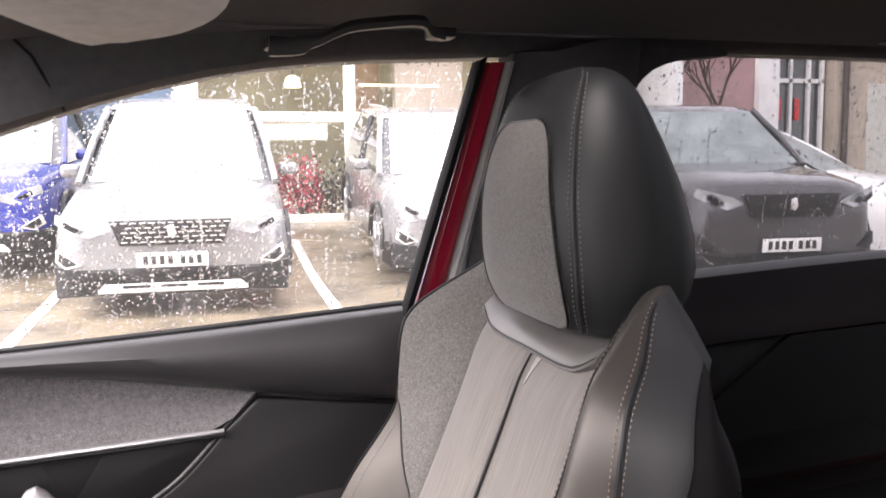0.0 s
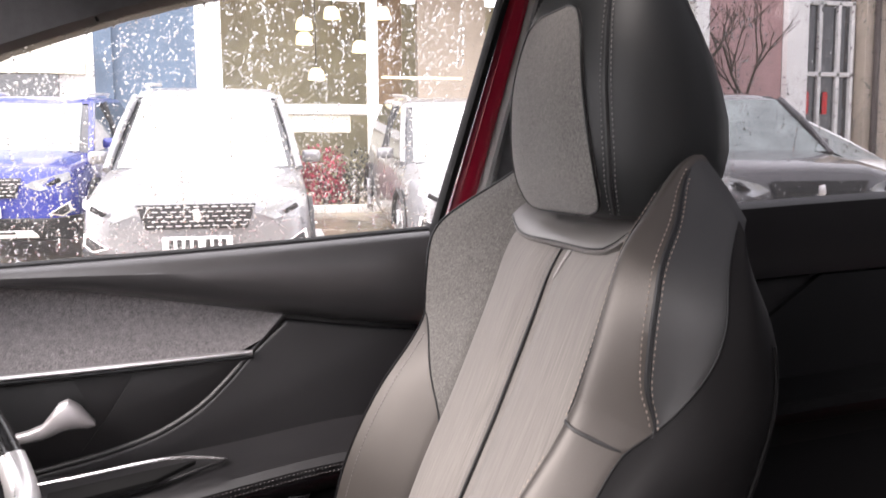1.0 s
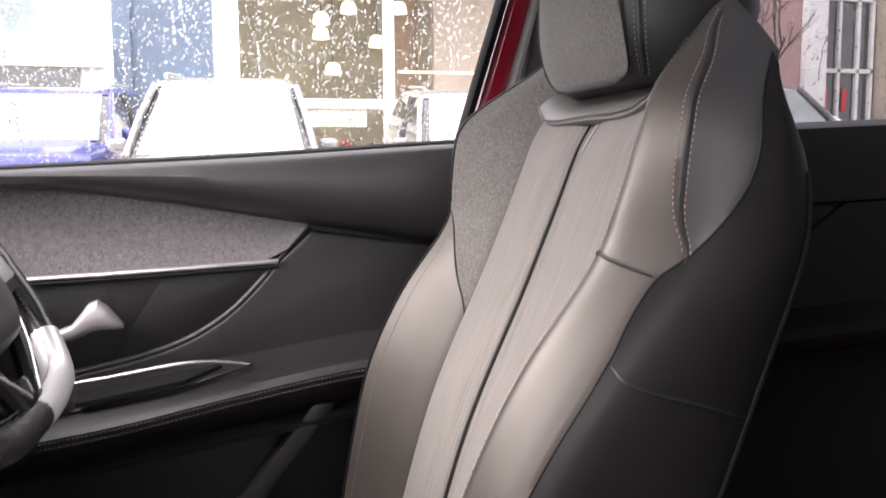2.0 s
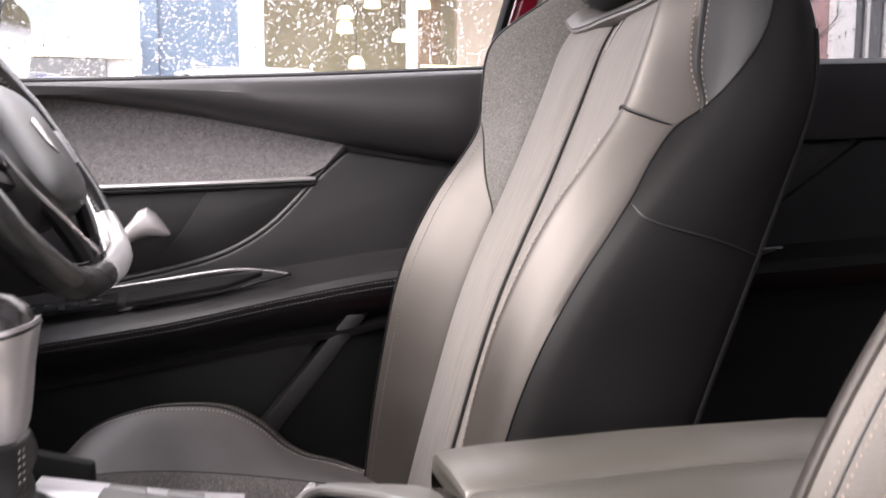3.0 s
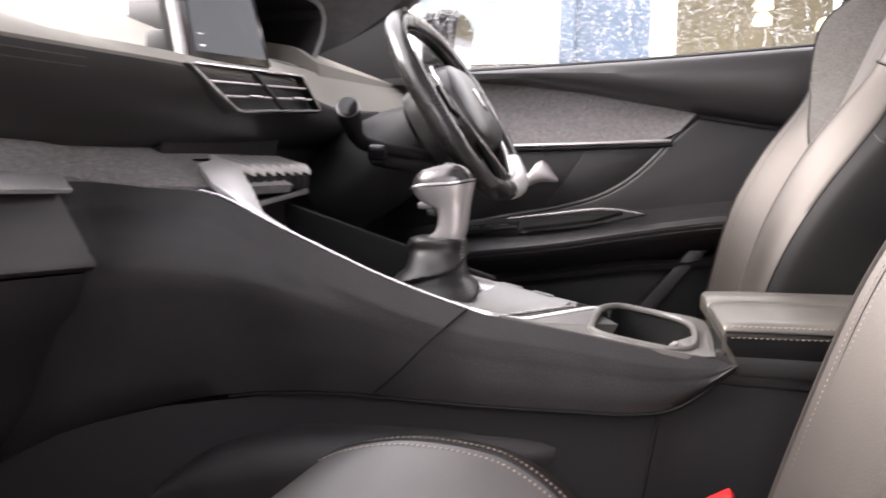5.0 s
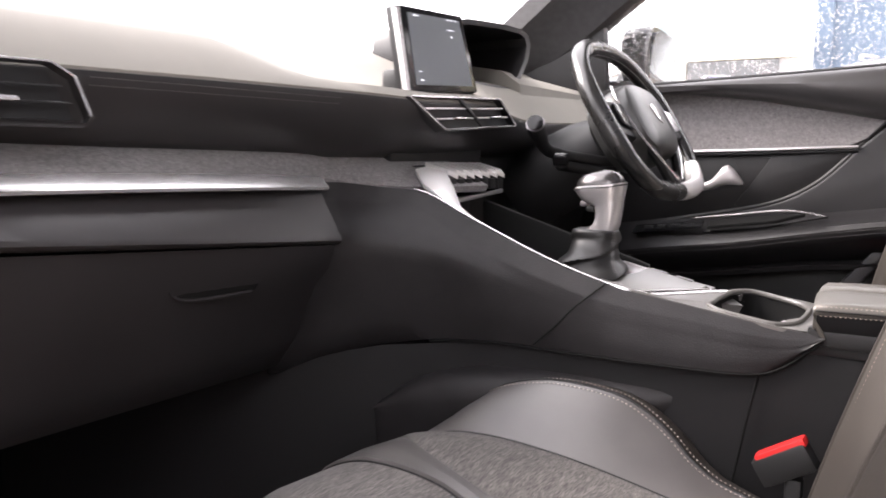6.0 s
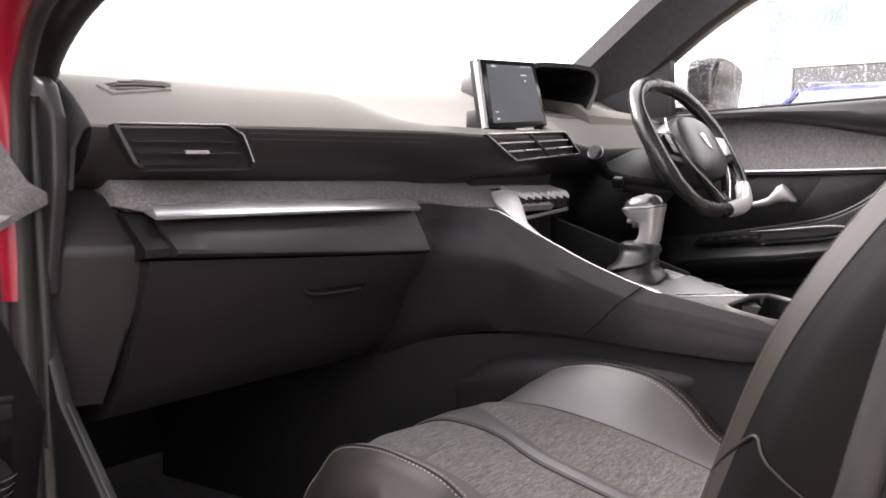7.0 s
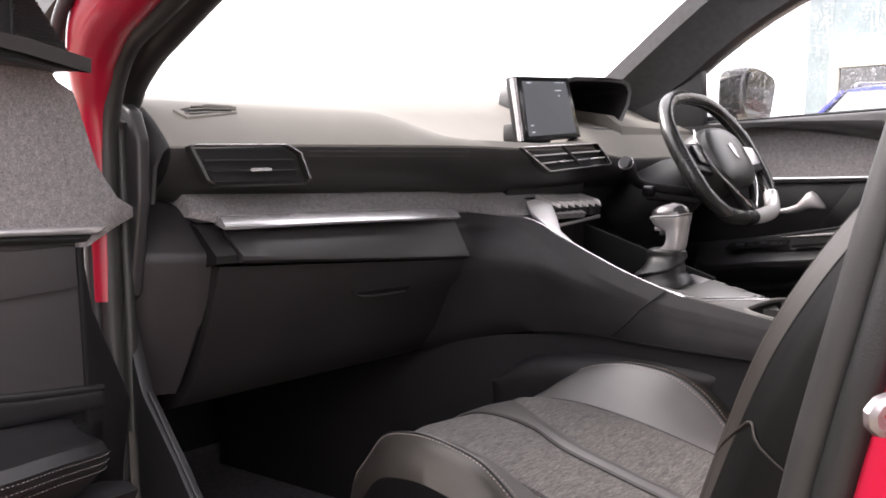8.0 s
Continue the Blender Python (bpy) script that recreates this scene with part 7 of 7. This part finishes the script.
def parked(name, label, x, y, paint, turn=0.0, W=1.84, H=1.62, hood=1.02, L=4.45, lowblack=True, rails=True, screen=None, van=False):
    """A parked car facing the camera's side: body, glasshouse, lamps, grille, plate, wheels."""
    ob = thing(name, (0, 0, 0), label, "car", "parked cars")
    w = W / 2

    def ring(yy, ww, top, bot=0.24, crown=0.03):
        return [(-ww * 0.96, yy, bot), (-ww, yy, bot + 0.12), (-ww, yy, top * 0.62), (-ww * 0.97, yy, top - 0.12), (-ww * 0.9, yy, top - 0.03), (-ww * 0.6, yy, top + crown * 0.6), (0, yy, top + crown),
                (ww * 0.6, yy, top + crown * 0.6), (ww * 0.9, yy, top - 0.03), (ww * 0.97, yy, top - 0.12), (ww, yy, top * 0.62), (ww, yy, bot + 0.12), (ww * 0.96, yy, bot)]
    fr = [(0.0, 0.72, hood - 0.26, 0.30), (0.015, 0.82, hood - 0.16, 0.27), (0.05, 0.88, hood - 0.07, 0.25), (0.12, 0.94, hood - 0.03, 0.24), (0.3, 0.985, hood, 0.24), (0.7, 1.0, hood + 0.05, 0.24), (1.15, 1.0, hood + 0.09, 0.24),
          (1.3, 1.0, hood + 0.10, 0.24), (2.5, 1.0, hood + 0.12, 0.24), (3.9, 0.99, hood + 0.14, 0.26), (L - 0.15, 0.95, hood + 0.12, 0.3), (L, 0.88, hood + 0.02, 0.36)]
    part("body", loft([ring(a, w * b, c, d) for a, b, c, d in fr]), paint, ob, angle=50)
    # lower cladding
    part("bumper", loft([[(-w * k, yy, z0), (w * k, yy, z0), (w * k, yy, z1), (-w * k, yy, z1)] for yy, k, z0, z1 in ((-0.02, 0.70, 0.3, 0.44), (0.0, 0.82, 0.26, 0.46), (0.1, 0.972, 0.23, 0.47), (0.5, 1.008, 0.22, 0.45))]), BLACK if lowblack else paint, ob)
    # glasshouse
    gz = hood + 0.06
    def gr(z, y0, y1, ww):
        pts = [(-ww, y0 + 0.12), (-ww * 0.72, y0 + 0.03), (0, y0), (ww * 0.72, y0 + 0.03), (ww, y0 + 0.12), (ww, y1 - 0.1), (ww * 0.7, y1), (-ww * 0.7, y1), (-ww, y1 - 0.1)]
        return [(px, py, z) for px, py in pts]
    k = (H - gz)
    y_top = 1.95 if not van else 1.75
    G = [gr(gz, 1.0, L - 0.15, w * 0.93), gr(gz + k * 0.45, 1.0 + (y_top - 1.0) * 0.5, L - 0.25, w * 0.86), gr(gz + k * 0.86, y_top, L - 0.5, w * 0.76), gr(gz + k * 0.9, y_top + 0.05, L - 0.55, w * 0.74)]
    part("glasshouse", loft(G), DARKGLASS, ob, "dark side windows")
    R = [gr(gz + k * 0.87, y_top - 0.01, L - 0.5, w * 0.765), gr(gz + k * 0.94, y_top + 0.08, L - 0.55, w * 0.73), gr(gz + k, y_top + 0.4, L - 0.9, w * 0.62)]
    part("roof", loft(R), paint, ob)
    # windscreen and pillars
    ws = []
    for t in (0.03, 0.35, 0.7, 0.99):
        yy = 1.0 + (y_top - 1.0) * t - 0.045
        zz = gz + k * 0.86 * t
        ww = w * (0.93 - 0.17 * t) * 0.88
        ws.append([(ww * q, yy + 0.05 * q * q - 0.008, zz + 0.012) for q in (-1, -0.75, -0.5, -0.25, 0, 0.25, 0.5, 0.75, 1)])
    part("windscreen", sheet(ws, 0.006, (0, 1, -0.6)), screen or SCREENG, ob, "pale windscreen, its reflections put into the colour")
    for s in (-1, 1):
        part("windscreen_pillar", tube([(s * w * 0.93, 1.1, gz), (s * w * 0.86, 1.05 + (y_top - 1.0) * 0.5, gz + k * 0.45), (s * w * 0.765, y_top + 0.06, gz + k * 0.88)], 0.035, 8), paint, ob)
        part("side_pillar", tube([(s * w * 0.935, 2.6, gz), (s * w * 0.77, 2.65, gz + k * 0.88)], 0.04, 8), BLACK, ob)
        if rails:
            part("roof_rail", tube(spline([(s * w * 0.66, y_top + 0.25, gz + k * 0.98), (s * w * 0.68, y_top + 0.4, gz + k + 0.03), (s * w * 0.68, L - 1.0, gz + k + 0.03)], 10), 0.018, 8), SILVER, ob)
        # headlamp
        z = hood - 0.13
        hl = part("headlight", slab([(s * w * 0.50, -0.002, z - 0.05), (s * w * 0.60, 0.0, z + 0.0), (s * w * 0.93, 0.10, z + 0.075), (s * w * 0.945, 0.12, z + 0.0), (s * w * 0.80, 0.045, z - 0.06), (s * w * 0.66, 0.0, z - 0.10)], (0, -0.014, 0.0), 0.006), LAMPG, ob, "clear wedge-shaped headlight")
        part("lamp_inner", slab([(s * w * 0.72, -0.02, z - 0.03), (s * w * 0.85, 0.02, z + 0.03), (s * w * 0.87, 0.03, z - 0.01), (s * w * 0.76, -0.01, z - 0.055)], (0, -0.022, 0), 0.006), GLOSS, hl)
        part("fog_surround", slab([(s * w * 0.72, 0.0, 0.50), (s * w * 0.93, 0.07, 0.62), (s * w * 0.95, 0.08, 0.52), (s * w * 0.86, 0.03, 0.47)], (0, -0.03, 0), 0.008), CHROME if rails else BLACK, ob, "bright claw-shaped lamp trim")
        part("fog_recess", slab([(s * w * 0.76, 0.0, 0.51), (s * w * 0.91, 0.06, 0.595), (s * w * 0.925, 0.065, 0.53), (s * w * 0.86, 0.03, 0.488)], (0, -0.036, 0), 0.006), BLACK, ob)
        # door mirrors
        part("door_mirror", rbox((s * (w + 0.07), 1.5, gz + 0.08), (0.18, 0.1, 0.12), 0.045, seg=3), paint, ob)
        for yy in (0.85, L - 0.85):
            wh = part("wheel", tube([(s * (w - 0.2), yy, 0.34), (s * (w - 0.2), yy, 0.34), (s * (w + 0.005), yy, 0.34)], [0.2, 0.34, 0.34], 28), TYRE, ob, "black tyre")
            part("alloy", tube([(s * (w - 0.02), yy, 0.34), (s * (w + 0.012), yy, 0.34), (s * (w + 0.014), yy, 0.34)], [0.23, 0.22, 0.06], 20), RIM, wh, "grey alloy rim")
            for q in range(5):
                a = 2 * math.pi * q / 5
                part("spoke", tube([(s * (w + 0.016), yy, 0.34), (s * (w + 0.016), yy + 0.21 * math.cos(a), 0.34 + 0.21 * math.sin(a))], 0.022, 6), RIM, wh)
            part("wheel_arch", tube([(s * (w + 0.004), yy + 0.4 * math.cos(a), 0.34 + 0.4 * math.sin(a)) for a in [math.pi * j / 14 for j in range(15)]], 0.035, 6), BLACK, ob)
    # grille
    z = hood - 0.19
    g = part("grille", slab([(-w * 0.5, -0.005, z + 0.09), (w * 0.5, -0.005, z + 0.09), (w * 0.42, -0.02, z - 0.10), (-w * 0.42, -0.02, z - 0.10)], (0, -0.012, 0), 0.008), BLACK, ob, "black grille with chrome flecks")
    for r in range(5):
        for c in range(-6, 7):
            if abs(c) * 0.072 > 0.5 * w - 0.02 * r:
                continue
            part("grille_bar", rbox((c * 0.068 + (0.034 if r % 2 else 0), -0.022 - 0.002 * r, z + 0.07 - 0.036 * r), (0.045, 0.008, 0.009), 0.002, seg=1), SILVER if not van else GLOSS, g)
    part("badge", slab([(-0.03, -0.03, z + 0.05), (0.02, -0.03, z + 0.06), (0.04, -0.03, z - 0.01), (0.01, -0.03, z - 0.05), (-0.025, -0.03, z - 0.03)], (0, -0.012, 0), 0.004), CHROME, g, "plain chrome badge shape")
    # plate with bars
    pz = 0.53
    pt = part("number_plate", rbox((0, -0.045, pz), (0.52, 0.012, 0.112), 0.006), PLATE_W, ob, "white number plate with dark bars")
    for c in (-0.195, -0.135, -0.075, -0.015, 0.075, 0.135, 0.195):
        part("plate_bar", rbox((c, -0.052, pz), (0.036, 0.004, 0.07), 0.002, seg=1), PLATE_K, pt)
    # lower grille and skid plate
    part("lower_grille", rbox((0, -0.012, 0.42), (w * 1.1, 0.03, 0.09), 0.02), BLACK, ob)
    for q in range(3):
        part("lower_bar", rbox((0, -0.03, 0.395 + 0.025 * q), (w * 1.05, 0.006, 0.006), 0.002, seg=1), GLOSS, ob)
    if rails:
        sk = part("skid_plate", loft([[(-w * 0.62, yy, zz), (w * 0.62, yy, zz), (w * 0.56, yy, zz + 0.05), (-w * 0.56, yy, zz + 0.05)] for yy, zz in ((-0.03, 0.30), (-0.015, 0.275), (0.1, 0.26))]), WALL_W, ob, "pale silver skid plate")
        for q in (-1, 0, 1):
            part("skid_slot", rbox((q * 0.27, -0.034, 0.326), (0.2, 0.008, 0.022), 0.004), BLACK, sk)
    slope = math.atan2(ground_z(y + 3.5) - ground_z(y + 0.8), 2.7)
    ob.matrix_basis = Matrix.Translation((x, y, ground_z(y + 0.85) - 0.005 - 0.85 * math.sin(slope))) @ Matrix.Rotation(radians(turn), 4, "Z") @ Matrix.Rotation(slope, 4, "X")
    return ob


SILVERP = mat("silver_car_paint", (0.23, 0.23, 0.24), 0.28, 0.4, vary=0.05, coat=0.5)
BLUEP = mat("blue_car_paint", (0.02, 0.03, 0.25), 0.25, 0.2, vary=0.06, coat=0.8)
GREYP = mat("dark_grey_car_paint", (0.06, 0.058, 0.062), 0.25, 0.3, vary=0.06, coat=0.8)
WHITEP = mat("white_car_paint", (0.78, 0.78, 0.78), 0.3, vary=0.04, coat=0.8)
parked("silver_suv", "silver sport utility car with black lower cladding on wet tarmac", -0.17, 6.2, SILVERP, -3, W=1.78, H=1.70, hood=0.93)
parked("pale_suv", "pale silver car parked beside the silver one", 2.62, 6.8, SILVERP, -4, H=1.62, hood=0.93)
parked("blue_suv", "bright blue sport utility car with black lower cladding", -2.25, 8.2, BLUEP, -4, H=1.60, hood=0.95, screen=VANGLASS)
parked("dark_van", "dark grey people carrier with wet bonnet", 4.68, 5.2, GREYP, -8, W=1.7, H=1.70, hood=1.05, rails=False, van=True, screen=VANGLASS)
parked("white_hatchback", "white hatchback with black roof on wet tarmac", 7.75, 6.6, WHITEP, 32, W=1.75, H=1.44, hood=0.9, lowblack=False, rails=False, screen=VANGLASS)


# ---- showroom ----
def showroom():
    ob = thing("showroom", (0, 14, 0.6), "glazed car showroom with white columns and warm pendant lights", "building")
    Y = 14.0
    def box(nm, x0, x1, z0, z1, y0, y1, mt, lab=""):
        return part(nm, rbox(((x0 + x1) / 2, (y0 + y1) / 2, (z0 + z1) / 2), (x1 - x0, y1 - y0, z1 - z0), 0.01, seg=1), mt, ob, lab)
    box("column", -0.30, 0.11, 0.6, 5.2, Y - 0.3, Y, WALL_W, "broad white column")
    box("mullion", 2.58, 2.76, 0.6, 5.2, Y - 0.15, Y, WALL_W)
    box("mullion", 5.7, 5.88, 0.6, 5.2, Y - 0.15, Y, WALL_W)
    box("blue_panel", -1.88, -0.30, 0.6, 5.2, Y - 0.05, Y + 0.2, WALL_B, "slate blue wall panel")
    box("blue_edge", -1.88, -1.60, 0.6, 5.2, Y - 0.12, Y - 0.05, WALL_B)
    box("white_bay", -3.0, -1.88, 0.6, 5.2, Y - 0.1, Y + 0.3, WALL_W)
    box("fascia", -12, 9.0, 5.2, 6.4, Y - 0.5, Y + 0.3, WALL_W, "white fascia band")
    box("roof_slab", -12, 9.0, 6.4, 6.6, Y - 0.7, Y + 9, WALL_W)
    box("back_wall", -3.2, 9.0, 0.6, 5.2, Y + 6, Y + 6.2, WALL_O, "olive inner wall")
    box("floor_slab", -12, 9.0, 0.5, 0.66, Y - 0.4, Y + 8, WALL_T)
    box("desk", 0.6, 3.5, 2.13, 2.32, Y + 1.2, Y + 1.6, WALL_W, "white display counter")
    box("desk_front", 1.0, 2.48, 1.79, 2.13, Y + 1.3, Y + 1.5, CREAM)
    box("light_bar", 2.95, 4.5, 2.75, 2.79, Y + 0.5, Y + 0.55, LAMPSHADE, "thin warm light bar")
    box("brown_panel", 3.2, 3.9, 0.6, 5.2, Y + 3, Y + 3.2, mat("brown_panel", (0.25, 0.17, 0.10), 0.7, vary=0.2))
    box("grey_bay", 4.1, 5.6, 0.6, 5.2, Y + 2.4, Y + 2.6, WALL_T)
    box("end_wall", 9.0, 9.3, 0.6, 6.4, Y - 0.3, Y + 8, WALL_W)
    for i, (x, z) in enumerate(((1.60, 3.74), (2.11, 3.95), (3.06, 3.98), (2.63, 3.35), (1.80, 2.83), (1.59, 3.47))):
        yy = Y + 0.9
        prof = [(0.02, 0.13), (0.08, 0.12), (0.13, 0.07), (0.15, -0.02), (0.155, -0.09)]
        sh = part("pendant_lamp", loft([[(x + r * math.cos(t), yy + r * math.sin(t), z + h) for t in [2 * math.pi * j / 16 for j in range(16)]] for r, h in prof]), LAMPSHADE, ob, "warm glowing pendant lamp")
        part("lamp_cord", tube([(x, yy, z + 0.13), (x, yy, 5.2)], 0.008, 5), BLACK, sh)
    # left wing with openings
    box("left_wall", -4.1, -3.0, 0.6, 5.2, Y - 0.1, Y + 0.3, TEAL)
    box("left_wall_far", -4.52, -4.1, 0.6, 5.2, Y - 0.1, Y + 0.3, TEAL, "grey-green cladding")
    box("cream_frame", -4.08, -2.0, 2.65, 3.1, Y - 0.3, Y - 0.1, CREAM, "cream fascia over an opening")
    box("cream_post", -4.08, -3.94, 0.7, 2.65, Y - 0.3, Y - 0.1, CREAM)
    box("dark_opening", -3.94, -2.4, 0.9, 2.65, Y - 0.2, Y - 0.12, DARKGLASS, "dark glazed opening")


showroom()


def blocking_wall():
    """Plain rendered wall, out of view, added on the passenger side to block low light."""
    whole("unseen_wall", rbox((0.0, -3.6, 0.85), (16.0, 0.25, 1.9), 0.02), WALL_G, "unseen pale grey rendered wall added to block low side light", "wall", kind="structure")


blocking_wall()


def shrubs():
    rnd = random.Random(8)
    for gx, leaf, n, lab in ((1.0, LEAF_R, 700, "red-leaved shrub by the showroom"), (1.5, LEAF_R, 700, "red-leaved shrub by the showroom"), (1.95, LEAF_D, 500, "dark green shrub by the showroom"), (-0.9, LEAF_D, 400, "dark green shrub by the showroom")):
        z0 = ground_z(11.6)
        ob = thing("shrub", (gx, 11.6, z0), lab, "shrub", "shrubs")
        part("stem", join(*[tube(spline([(gx, 11.6, z0), (gx + rnd.uniform(-.1, .1), 11.6 + rnd.uniform(-.1, .1), z0 + 0.3), (gx + rnd.uniform(-.3, .3), 11.6 + rnd.uniform(-.2, .2), z0 + 0.7)], 6), [0.02, 0.018, 0.015, 0.012, 0.01, 0.006], 5) for _ in range(6)]), BARK, ob)
        bm = bmesh.new()
        for _ in range(n):
            a, r, h = rnd.uniform(0, 6.28), rnd.random() ** 0.5 * 0.38, rnd.uniform(0.1, 0.9)
            c = Vector((gx + r * math.cos(a) * (1.1 - 0.4 * h), 11.6 + 0.6 * r * math.sin(a), z0 + h * (0.85 + 0.2 * math.sin(3 * a))))
            e = Euler((rnd.uniform(0, 6), rnd.uniform(0, 6), rnd.uniform(0, 6))).to_matrix()
            bm.faces.new([bm.verts.new(c + e @ Vector(q)) for q in ((-0.035, 0, 0), (0, -0.018, 0.004), (0.04, 0, 0), (0, 0.018, 0.004))])
        part("leaves", bm, leaf, ob)


shrubs()


def side_house():
    ob = thing("side_house", (15, 18, 0.6), "pink and beige rendered house with white framed windows", "building")
    Y = 18.0
    def box(nm, x0, x1, z0, z1, y0, y1, mt, lab="", parent=None):
        return part(nm, rbox(((x0 + x1) / 2 - 0.63, (y0 + y1) / 2, (z0 + z1) / 2), (x1 - x0, y1 - y0, z1 - z0), 0.01, seg=1), mt, parent or ob, lab)
    box("wall", 9.3, 14.95, 0.6, 7.0, Y, Y + 4, WALL_P, "pink-grey rendered wall")
    box("corner_post", 14.95, 15.6, 0.6, 7.0, Y - 0.2, Y, WALL_W, "white corner post")
    box("entrance_wall", 15.6, 18.0, 0.6, 7.0, Y + 0.6, Y + 1, mat("dark_entrance", (0.1, 0.1, 0.1), 0.6))
    wd = box("window", 15.7, 17.4, 0.8, 5.4, Y + 0.4, Y + 0.46, DARKGLASS, "tall white framed window")
    for x in (15.75, 16.35, 16.95, 17.4):
        box("window_bar", x, x + 0.1, 0.8, 5.4, Y + 0.3, Y + 0.42, WALL_W, "", wd)
    for z in (3.41, 5.3):
        box("window_rail", 15.7, 17.5, z, z + 0.12, Y + 0.3, Y + 0.42, WALL_W, "", wd)
    box("red_sign", 15.95, 16.1, 2.4, 3.0, Y + 0.32, Y + 0.36, REDP, "small red notice", wd)
    box("red_sign", 16.55, 16.7, 2.4, 3.0, Y + 0.32, Y + 0.36, REDP, "small red notice", wd)
    box("beige_wall", 17.6, 26, 0.6, 7.0, Y, Y + 4, WALL_T, "beige rendered wall")
    part("downpipe", tube([(17.25, Y - 0.1, 0.6), (17.25, Y - 0.1, 7)], 0.09, 10), mat("brown_pipe", (0.06, 0.045, 0.04), 0.6), ob, "brown downpipe")
    gd = box("side_door", 18.7, 20.2, 0.7, 3.4, Y - 0.05, Y + 0.05, mat("pale_door", (0.5, 0.5, 0.46), 0.6, vary=0.1), "pale panelled door")


side_house()


def bare_tree(x, y, h, seed):
    rnd = random.Random(seed)
    z0 = ground_z(y)
    ob = thing("bare_tree", (x, y, z0), "bare twiggy winter tree", "tree", "trees")
    bms, twigs = [], []
    def grow(p, d, l, r, depth):
        q = p + d * l
        bend = (p + q) / 2 + Vector((rnd.uniform(-.05, .05), rnd.uniform(-.05, .05), 0)) * l
        (bms if depth < 2 else twigs).append(tube([p, bend, q], [r, r * 0.8, r * 0.6], 5))
        if depth < 4:
            for _ in range(3):
                nd = (d + Vector((rnd.uniform(-.8, .8), rnd.uniform(-.8, .8), rnd.uniform(-.1, .6)))).normalized()
                grow(p.lerp(q, rnd.uniform(0.55, 1)), nd, l * rnd.uniform(0.55, 0.75), r * 0.55, depth + 1)
    grow(Vector((x, y, z0)), Vector((0.03, 0, 1)), h * 0.4, h * 0.016, 0)
    part("trunk", join(*bms), BARK, ob)
    part("crown", join(*twigs), BARK, ob)


bare_tree(12.3, 16.8, 5.0, 3)
bare_tree(10.8, 17.0, 5.5, 4)
